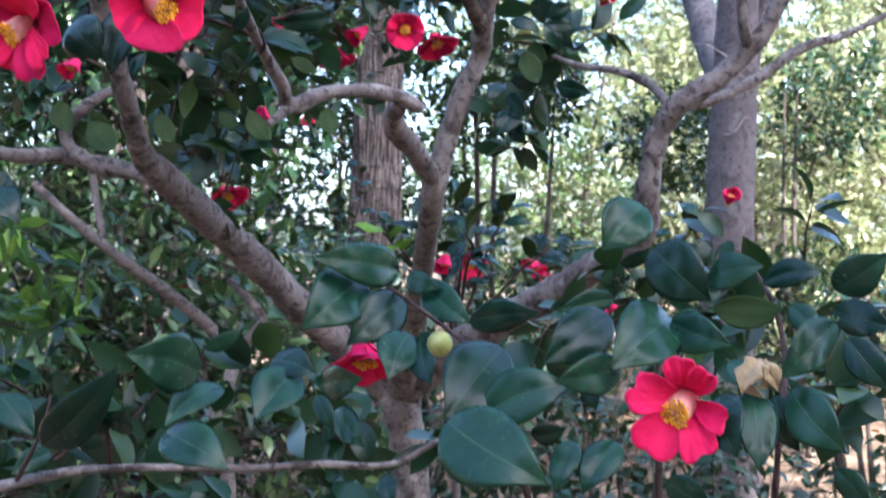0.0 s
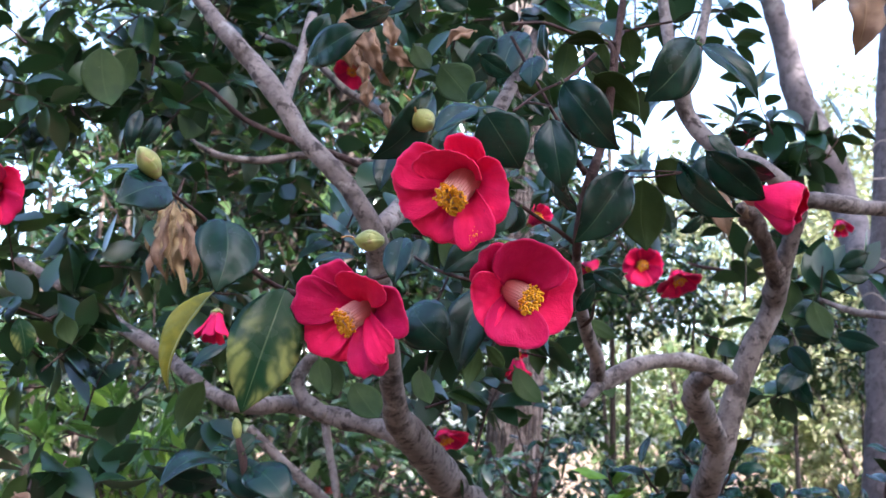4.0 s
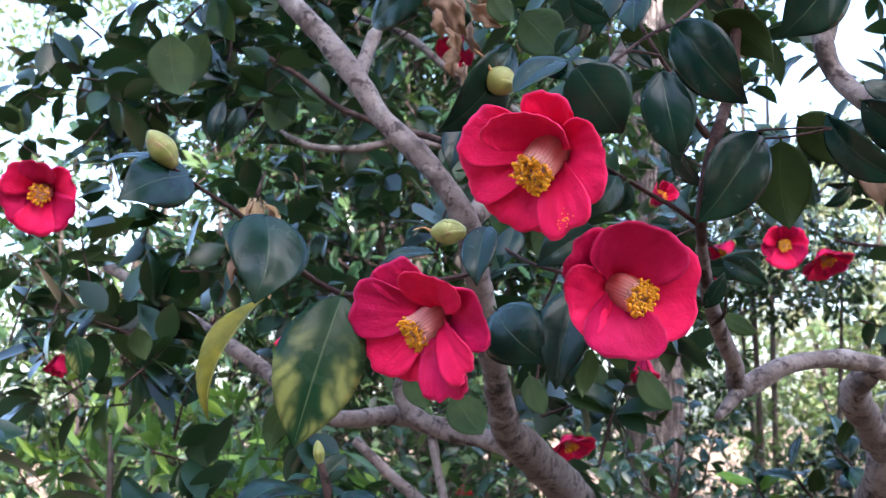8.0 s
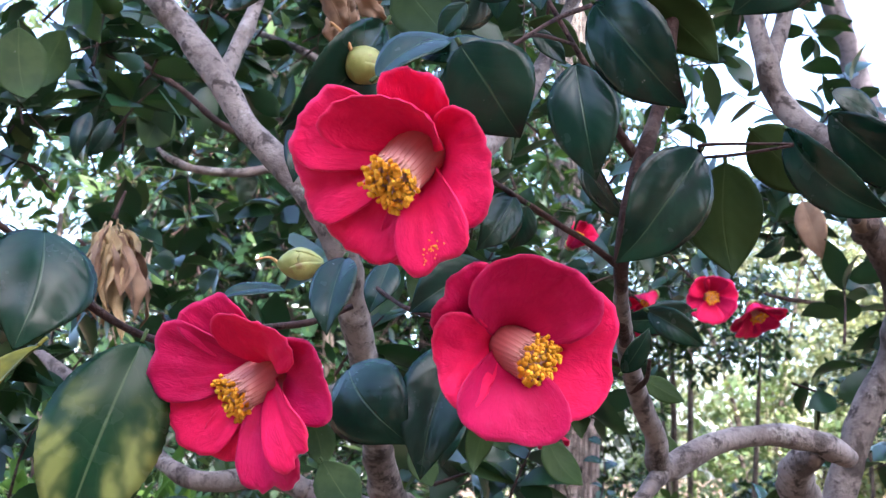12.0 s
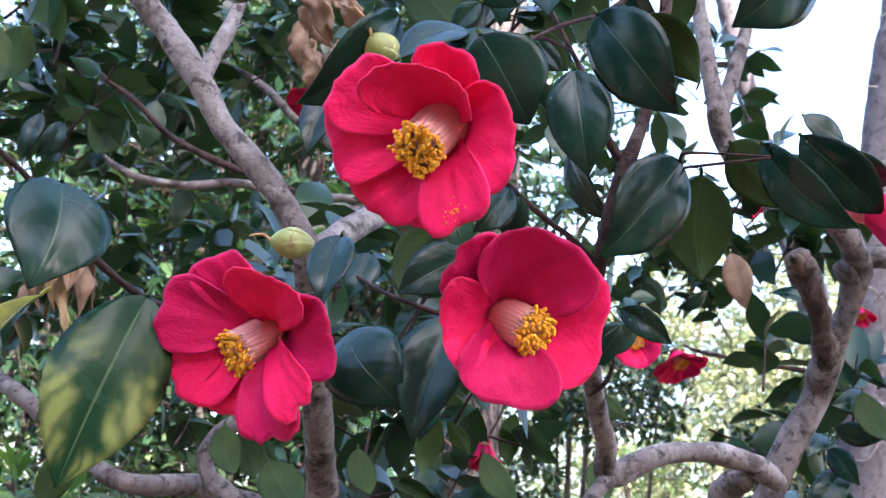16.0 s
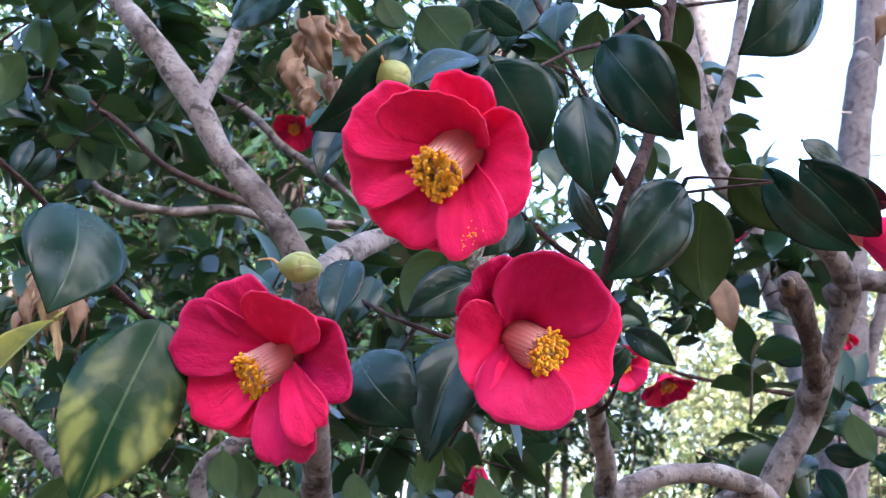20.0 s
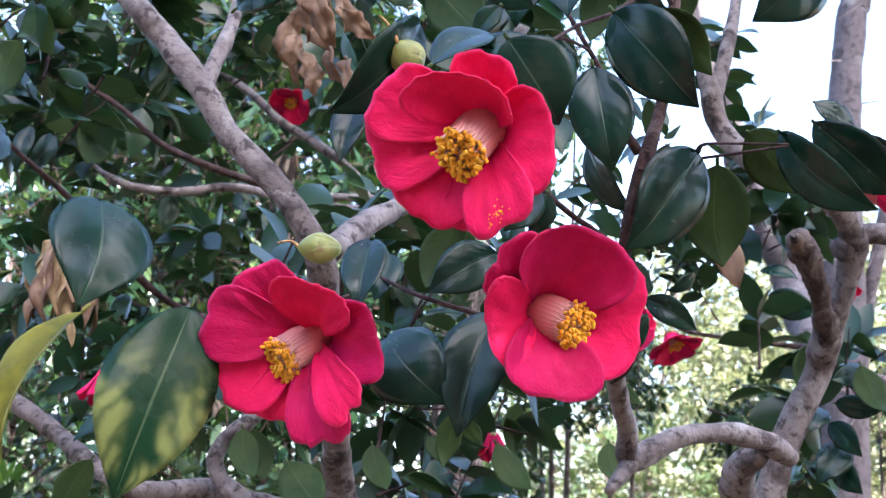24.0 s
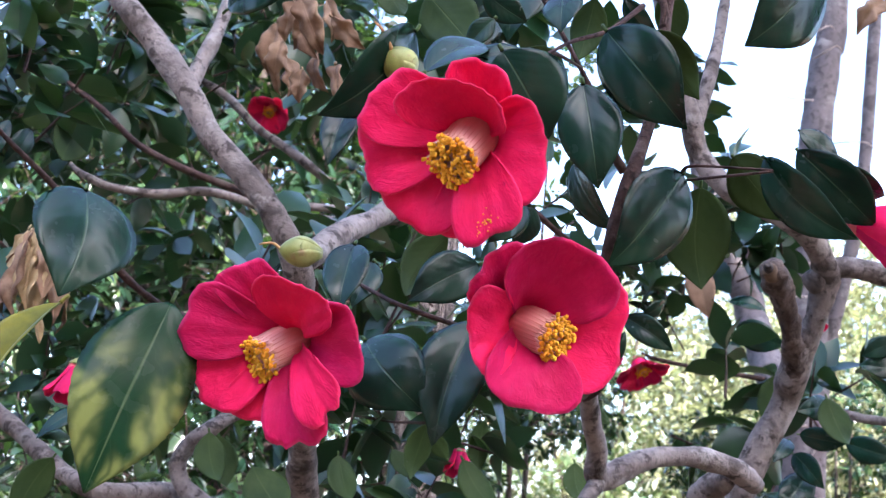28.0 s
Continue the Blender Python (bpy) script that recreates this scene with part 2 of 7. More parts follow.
k.set(k.ramp(k.chance(), (0.0, (0.88, 0.38, 0.020)), (1.0, (0.98, 0.58, 0.060))), 0.75, 0.2)
k.bump(k.noise(900, 3), 0.6, 0.0006)
ANTHER = k.thin(0.22, (0.95, 0.55, 0.03)).m
k = Mat("bud_green")
k.set(k.mix(k.step(k.noise(130, 4), 0.55, 0.72), k.mix(k.step(k.noise(90, 4), 0.35, 0.7), (0.21, 0.23, 0.055), (0.36, 0.36, 0.12)), (0.24, 0.15, 0.07)), 0.45, 0.4)
k.bump(k.noise(260, 4), 0.3, 0.0008)
BUD = k.thin(0.12, (0.4, 0.4, 0.1)).m
k = Mat("dry_style")
k.set(k.mix(k.noise(120, 3), (0.25, 0.06, 0.03), (0.55, 0.36, 0.14)), 0.6, 0.3)
STYLE = k.m
k = Mat("cut_wood")
k.set(k.mix(k.noise(180, 4), (0.035, 0.022, 0.016), (0.19, 0.135, 0.095)), 0.9, 0.1)
CUTWOOD = k.m
k = Mat("red_tape")
k.set(k.mix(k.noise(120, 3), (0.35, 0.004, 0.006), (0.45, 0.01, 0.012)), 0.45, 0.4)
TAPE = k.m
k = Mat("leaf_litter")
lit = k.mix(k.step(k.noise(2.2, 6, 0.65), 0.35, 0.68), (0.07, 0.045, 0.028), (0.24, 0.17, 0.12))
lit = k.mix(k.math("MULTIPLY", k.step(k.noise(28, 5, 0.7), 0.5, 0.72), 0.7), lit, (0.32, 0.22, 0.15))
k.set(lit, 0.95, 0.1)
k.bump(k.noise(35, 6, 0.7), 0.9, 0.03)
GROUND = k.m
# shade put into the colour, sun glints into its palest leaves
FAR_DARK = far_leaf_material("shade_toned_foliage", (0.005, 0.015, 0.008), (0.016, 0.036, 0.016), (0.075, 0.115, 0.040), (0.06, 0.12, 0.02), 0.15, 0.22, 0.80)
# lighter copy for the hedges: sky glints put into the paler leaf colours
FAR_HEDGE = far_leaf_material("hedge_foliage", (0.006, 0.018, 0.010), (0.034, 0.068, 0.030), (0.19, 0.26, 0.10), (0.09, 0.16, 0.03), 0.18, 0.17, 0.68, 0.55)
FAR_MID = far_leaf_material("camellia_foliage", (0.005, 0.020, 0.010), (0.012, 0.038, 0.016), (0.045, 0.075, 0.018), (0.05, 0.10, 0.015), 0.12, 0.28)
# lime leaves; sun spots put into the colour of the palest ones
FAR_LIME = far_leaf_material("lance_foliage", (0.010, 0.034, 0.010), (0.045, 0.105, 0.022), (0.40, 0.58, 0.09), (0.18, 0.32, 0.04), 0.25, 0.28, 0.70)
# sunlight put into the colour: near-white leaves beside near-black gaps
FAR_SUN = far_leaf_material("sun_toned_foliage", (0.012, 0.026, 0.010), (0.130, 0.150, 0.062), (0.62, 0.60, 0.40), (0.34, 0.36, 0.16), 0.35, 0.40, 0.60)
FAR_WOOD = far_leaf_material("wood_foliage", (0.035, 0.060, 0.028), (0.075, 0.115, 0.045), (0.15, 0.19, 0.07), (0.20, 0.26, 0.06), 0.3, 0.5, 0.8)
FAR_LITTER = far_leaf_material("fallen_leaves", (0.10, 0.055, 0.030), (0.24, 0.14, 0.09), (0.42, 0.31, 0.22), (0.3, 0.15, 0.05), 0.1, 0.8, 0.6)


# ---- builders ----
def mesh_of(name, verts, faces, mats, uvs=None, slots=None, smooth=True):
    me = bpy.data.meshes.new(name)
    me.from_pydata([tuple(v) for v in verts], [], [tuple(f) for f in faces])
    for m in (mats if isinstance(mats, (list, tuple)) else [mats]):
        me.materials.append(m)
    if uvs is not None:
        layer = me.uv_layers.new(name="UVMap")
        ids = np.empty(len(me.loops), dtype=np.int32)
        me.loops.foreach_get("vertex_index", ids)
        layer.data.foreach_set("uv", np.asarray(uvs, dtype=np.float32)[ids].ravel())
    if slots is not None:
        me.polygons.foreach_set("material_index", np.asarray(slots, dtype=np.int32))
    me.polygons.foreach_set("use_smooth", [smooth] * len(me.polygons))
    me.update()
    return me


def part(name, me, parent, label="", kind=""):
    ob = new(name, me)
    if parent is not None:
        ob.parent = parent
        ob.matrix_parent_inverse = parent.matrix_basis.inverted()
    return tagged(ob, label, kind=kind)


def thing(name, at, label, category, group="", kind=""):
    ob = new(name)
    ob.empty_display_size = 0.02
    ob.matrix_basis = Matrix.Translation(at)
    return tagged(ob, label, category, group, kind)


def skin(grid, thickness):
    """A thin body from a grid of points (rows, columns, 3): upper and under side joined at the rim. Upper faces first."""
    g = np.asarray(grid, dtype=float)
    n, m, _ = g.shape
    du, dv = np.gradient(g, axis=1), np.gradient(g, axis=0)
    nor = np.cross(du, dv)
    nor /= np.linalg.norm(nor, axis=2, keepdims=True) + 1e-12
    low = g - nor * thickness
    low[0], low[-1], low[:, 0], low[:, -1] = (g - nor * thickness * 0.5)[0], (g - nor * thickness * 0.5)[-1], (g - nor * thickness * 0.5)[:, 0], (g - nor * thickness * 0.5)[:, -1]
    verts = np.concatenate([g.reshape(-1, 3), low.reshape(-1, 3)])
    v, u = np.meshgrid(np.linspace(0, 1, n), np.linspace(0, 1, m), indexing="ij")
    uv = np.stack([u.ravel(), v.ravel()], 1)
    a = (np.arange(n - 1)[:, None] * m + np.arange(m - 1)[None]).ravel()
    top = np.stack([a, a + 1, a + m + 1, a + m], 1)
    under = np.stack([a, a + m, a + m + 1, a + 1], 1) + n * m
    ring = list(range(m)) + [i * m + m - 1 for i in range(1, n)] + [(n - 1) * m + j for j in range(m - 2, -1, -1)] + [i * m for i in range(n - 2, 0, -1)]
    side = [(p, p + n * m, q + n * m, q) for p, q in zip(ring, ring[1:] + ring[:1])]
    faces = np.concatenate([top, under, np.array(side)])
    slots = np.concatenate([np.zeros(len(top)), np.ones(len(under)), np.ones(len(side))]).astype(int)
    return verts, faces, np.concatenate([uv, uv]), slots


def spline(points, per=6):
    """Points with radii (x, y, z, r), made into a smooth line through them."""
    p = np.asarray(points, dtype=float)
    q = np.concatenate([[2 * p[0] - p[1]], p, [2 * p[-1] - p[-2]]])
    out = []
    for i in range(1, len(q) - 2):
        for s in np.arange(per) / per:
            a, b, c, d = q[i - 1], q[i], q[i + 1], q[i + 2]
            out.append(0.5 * (2 * b + (c - a) * s + (2 * a - 5 * b + 4 * c - d) * s * s + (3 * b - a - 3 * c + d) * s ** 3))
    out.append(p[-1])
    return np.array(out)


def tube(points, per=6, ring=10, rough=0.06, scale=30.0, seed=0):
    """A tapered, slightly uneven round branch along points (x, y, z, r)."""
    line = spline(points, per) if len(points) > 2 or per > 1 else np.asarray(points, float)
    n = len(line)
    way = np.gradient(line[:, :3], axis=0)
    way /= np.linalg.norm(way, axis=1, keepdims=True) + 1e-12
    side = np.cross(way[0], (0.31, 0.17, 0.93))
    side /= np.linalg.norm(side)
    verts, uv, length = [], [], 0.0
    for i in range(n):
        side = side - way[i] * np.dot(side, way[i])
        side /= np.linalg.norm(side) + 1e-12
        other = np.cross(way[i], side)
        if i:
            length += np.linalg.norm(line[i, :3] - line[i - 1, :3])
        for j in range(ring):
            a = 2 * math.pi * j / ring
            d = side * math.cos(a) + other * math.sin(a)
            c = line[i, :3] + d * line[i, 3]
            r = line[i, 3] * (1 + rough * 2.2 * noise.noise(Vector(c) * scale + Vector((seed * 3.7, 0, 0))) + rough * noise.noise(Vector(c) * scale * 2.7))
            verts.append(line[i, :3] + d * r)
            uv.append((j / ring, length))
    faces = [(i * ring + j, i * ring + (j + 1) % ring, (i + 1) * ring + (j + 1) % ring, (i + 1) * ring + j) for i in range(n - 1) for j in range(ring)]
    for end, i in ((0, 0), (1, n - 1)):
        verts.append(line[i, :3] + way[i] * (line[i, 3] * 0.35 if end else 0))
        uv.append((0.5, length))
        c = len(verts) - 1
        for j in range(ring):
            a, b = i * ring + j, i * ring + (j + 1) % ring
            faces.append((c, a, b) if end else (c, b, a))
    return verts, faces, uv


def fissured_trunk(name, parent, mat, *points, ring=170, ridges=30, depth=0.14, label=""):
    """A trunk with upright ridges that part and join again."""
    line = spline(points, 14)
    verts, uv = [], []
    for i, (x, y, z, r) in enumerate(line):
        for j in range(ring):
            a = 2 * math.pi * j / ring
            warp = 1.6 * noise.noise(Vector((math.cos(a) * 2.0, math.sin(a) * 2.0, z * 1.6))) + 0.7 * noise.noise(Vector((math.cos(a) * 5, math.sin(a) * 5, z * 5)))
            w = abs(math.sin((a * ridges / 2) + warp * 2.4))
            q = r * (1 + depth * (w ** 0.5 - 0.75) + 0.03 * noise.noise(Vector((math.cos(a) * 9, math.sin(a) * 9, z * 14))))
            verts.append((x + q * math.cos(a), y + q * math.sin(a), z))
            uv.append((j / ring, z))
    n = len(line)
    faces = [(i * ring + j, i * ring + (j + 1) % ring, (i + 1) * ring + (j + 1) % ring, (i + 1) * ring + j) for i in range(n - 1) for j in range(ring)]
    return part(name, mesh_of(name, verts, faces, mat, uv), parent, label)


def branch(name, parent, mat, *points, ring=14, rough=0.10, label="", scale=30.0):
    verts, faces, uv = tube(points, 8, ring, rough, scale, len(points))
    return part(name, mesh_of(name, verts, faces, mat, uv), parent, label)


OUTLINE = ((0.0, 0.04), (0.05, 0.33), (0.12, 0.58), (0.22, 0.82), (0.33, 0.96), (0.43, 1.0), (0.53, 0.975), (0.63, 0.885), (0.73, 0.735), (0.82, 0.53), (0.89, 0.335), (0.945, 0.175), (1.0, 0.014))  # a camellia leaf's half width along its length


def blade(length, width, bow, fold, cup, wave, seed, rows=43, cols=11, saw=0.009):
    """A leaf's grid of points: along +y, upper side +z; broad below its middle, drawn out into a point that bends down."""
    rng = random.Random(seed)
    ph, skew = rng.uniform(0, 6.28), rng.uniform(-0.05, 0.05)
    twist, beak = rng.uniform(-0.22, 0.22), rng.uniform(0.02, 0.09)
    along, wide = zip(*OUTLINE)
    g = np.zeros((rows, cols, 3))
    for i in range(rows):
        v = i / (rows - 1)
        f = float(np.interp(v, along, wide))
        for j in range(cols):
            u = 2 * j / (cols - 1) - 1
            x = u * f * width / 2
            if abs(u) == 1 and 0 < i < rows - 1:
                x *= 1 + saw * (1 if i % 2 else -1)
            y = v * length
            z = bow * length * 4 * v * (1 - v) + fold * abs(x) - cup * x * x / width + twist * x * (v - 0.5)
            z -= beak * length * max(0.0, (v - 0.70) / 0.30) ** 2
            z += wave * length * abs(u) ** 1.5 * f * math.sin(v * 8 + ph + (1.4 if u > 0 else 0)) * 0.055
            if wave > 1.0:  # crumpled when dry
                c = Vector((x, y, ph)) / length
                z += 0.08 * length * noise.noise(c * 3.5) + 0.02 * length * noise.noise(c * 9)
                x *= 0.75 + 0.5 * noise.noise(Vector((ph, v * 4, 0)))
            g[i, j] = (x + skew * length * math.sin(v * math.pi), y, z)
    return g


LEAVES = {"top": (LEAF_TOP, LEAF_UNDER), "lit_copy": (LEAF_LIT_COPY, LEAF_UNDER), "mottled": (LEAF_MOTTLED, LEAF_UNDER), "yellow": (LEAF_YELLOW, LEAF_YELLOW), "lime": (LEAF_LIME, LEAF_LIME), "dry": (LEAF_DRY, LEAF_DRY), "husk": (LEAF_HUSK, LEAF_HUSK)}


def leaf(parent, base, tip, face, width, bow=0.06, fold=0.15, look_of="top", label="", name="leaf", cup=0.5, wave=0.35, stalk=0.07):
    """One leaf from its base to its tip (metres); face: the way that its upper side looks; width: its share of the length."""
    b, t = Vector(base), Vector(tip)
    y = (t - b)
    length = y.length
    y.normalize()
    z = Vector(face) - y * Vector(face).dot(y)
    z.normalize()
    x = y.cross(z)
    seed = int(abs(base[0] * 7919 + base[2] * 104729 + tip[0] * 1299709) * 1000) % 100003
    vary = random.Random(seed + 1)
    if wave <= 1.0:
        bow, fold, wave = bow + vary.uniform(0, 0.05), fold + vary.uniform(0, 0.16), wave * vary.uniform(0.6, 1.3)
    g = blade(length, width * length, bow, fold, cup, wave, seed)
    verts, faces, uv, slots = skin(g, 0.0006)
    stem = [(0, -stalk * length * s, -0.3 * stalk * length * s * s, 0.0011) for s in (0, 0.5, 1)]
    sv, sf, su = tube(stem, 2, 6, 0.0)
    n = len(verts)
    verts = np.concatenate([verts, np.array(sv)])
    faces = [tuple(f) for f in faces] + [tuple(i + n for i in f) for f in sf]
    uv = np.concatenate([uv, np.full((len(sv), 2), (0.5, 0.05))])
    slots = np.concatenate([slots, np.ones(len(sf))]).astype(int)
    m = np.array([x, y, z]).T
    verts = verts @ m.T + np.array(b)
    me = mesh_of(name, verts, faces, LEAVES[look_of], uv, slots)
    return part(name, me, parent, label)


def petal_grid(theta, length, half, flare, cupped, curl, twist, r0, seed, rows=15, cols=13, start=12.0, notch=0.09, layer=0.0):
    """A petal's grid round the axis +z: theta its direction, flare the degrees from the axis at its end."""
    rng = random.Random(seed)
    rad = np.array([math.cos(radians(theta)), math.sin(radians(theta)), 0])
    tan = np.array([-math.sin(radians(theta)), math.cos(radians(theta)), 0])
    axis = np.array([0, 0, 1.0])
    g = np.zeros((rows, cols, 3))
    r, z, last = r0, 0.0, 0.0
    off = Vector((rng.uniform(0, 50), rng.uniform(0, 50), 0))
    for i in range(rows):
        v = (i / (rows - 1)) ** 0.9
        ph = radians(start + (flare - start) * (v ** 0.8) + curl * max(0.0, v - 0.55) ** 2 * 4)
        ds = (v - last) * length
        last = v
        r, z = r + math.sin(ph) * ds, z + math.cos(ph) * ds
        inward = -math.cos(ph) * rad + math.sin(ph) * axis
        outward = math.sin(ph) * rad + math.cos(ph) * axis
        if v < 0.66:
            w = 0.30 + 0.70 * math.sin(v / 0.66 * math.pi / 2) ** 0.9
        else:
            w = math.sqrt(max(0.0, 1 - ((v - 0.66) / 0.36) ** 2.3))
        for j in range(cols):
            u = 2 * j / (cols - 1) - 1
            x = u * w * half
            lift = cupped * x * x / half + twist * x + layer * 0.0035 * v
            ripple = (noise.noise(Vector((x, r, theta)) * 45 + off) * 0.0035 + noise.noise(Vector((x, r, theta)) * 120 + off) * 0.0014) * v
            back = -notch * length * math.exp(-(u / 0.28) ** 2) * max(0.0, (v - 0.75) / 0.25)
            g[i, j] = r * rad + z * axis + x * tan + (lift + ripple) * inward + back * outward
    return g


def cup_petal(cup, theta, half, layer, curl, notch, scale, seed, rows, cols):
    """A petal cut from a flower's cup. cup: (direction, length, flare) in degrees and metres, all round; layer: how far in front it lies."""
    rng = random.Random(seed)
    off = Vector((rng.uniform(0, 50), rng.uniform(0, 50), 0))
    deg = np.array([c[0] for c in cup], float)
    order = np.argsort(deg)
    deg = deg[order]
    ext = np.concatenate([deg - 360, deg, deg + 360])
    lens = np.tile(np.array([c[1] for c in cup])[order], 3)
    flares = np.tile(np.array([c[2] for c in cup])[order], 3)
    lean, bulge = rng.uniform(-0.5, 0.5), rng.uniform(0.8, 1.3)
    g = np.zeros((rows, cols, 3))
    fine = 40
    for j in range(cols):
        u = 2 * j / (cols - 1) - 1
        t = theta + half * u
        top = (1 - 0.90 * abs(u) ** (3.6 if half < 45 else 5.4)) ** 0.5 - notch * math.exp(-((u - 0.12 * lean) / 0.16) ** 2)
        top *= 1 + 0.045 * noise.noise(Vector((u * 3.1, 0, 0)) + off) + 0.018 * noise.noise(Vector((u * 9.7, 1, 0)) + off) + 0.008 * noise.noise(Vector((u * 23, 2, 0)) + off)
        d = t % 360
        length = float(np.interp(d, ext, lens)) * scale
        mean = 0.65 * float(np.interp(theta % 360, ext, flares)) + 0.35 * float(np.interp(d, ext, flares))
        a = radians(t)
        rad = np.array([math.cos(a), math.sin(a), 0])
        axis = np.array([0, 0, 1.0])
        r, z, path = 0.006, 0.0, []
        for i in range(fine + 1):
            v = i / fine
            ph = radians(14 + (mean - 14) * v ** 0.75 + curl * max(0.0, v - 0.45) ** 2 * 4)
            path.append((r, z, ph))
            r, z = r + math.sin(ph) * length / fine, z + math.cos(ph) * length / fine
        for i in range(rows):
            v = (i / (rows - 1)) * top
            q = min(max(v, 0.0), 1.0) * fine
            i0 = min(int(q), fine - 1)
            k_ = q - i0
            r_, z_, ph = (path[i0][c] * (1 - k_) + path[i0 + 1][c] * k_ for c in range(3))
            inward = -math.cos(ph) * rad + math.sin(ph) * axis
            ripple = (noise.noise(Vector((u * 1.3, v * 2.2, theta)) + off) * 0.0030 + noise.noise(Vector((u * 4, v * 5, theta)) + off) * 0.0014 + noise.noise(Vector((u * 9, v * 4, theta)) + off) * 0.0016 * v * v) * v
            margin = (0.0028 * bulge * (0.4 - abs(u) ** 2.5) + 0.0016 * lean * u) * (0.3 + v)
            g[i, j] = r_ * rad + z_ * axis + (layer * 0.0019 * (0.35 + v) + ripple - margin) * inward
    return g


def frame_of(at, axis, up):
    z = Vector(axis).normalized()
    x = Vector(up).cross(z).normalized()
    return Matrix.Translation(at) @ Matrix((x, z.cross(x), z)).transposed().to_4x4()


def anther_mesh():
    """One bean-shaped pollen sac, 3 mm long, pinched at its middle."""
    verts = [(k_ * 0.00105 * math.cos(c * 1.047), k_ * 0.00090 * math.sin(c * 1.047), 0.00095 * t_) for t_, k_ in ((-1.2, 0.3), (-0.75, 0.95), (0.0, 0.85), (0.75, 1.0), (1.2, 0.3)) for c in range(6)]
    faces = [(i * 6 + c, i * 6 + (c + 1) % 6, i * 6 + 6 + (c + 1) % 6, i * 6 + 6 + c) for i in range(4) for c in range(6)]
    return mesh_of("anther", verts, faces + [(5, 4, 3, 2, 1, 0), (24, 25, 26, 27, 28, 29)], ANTHER)


ANTHER_MESH = anther_mesh()


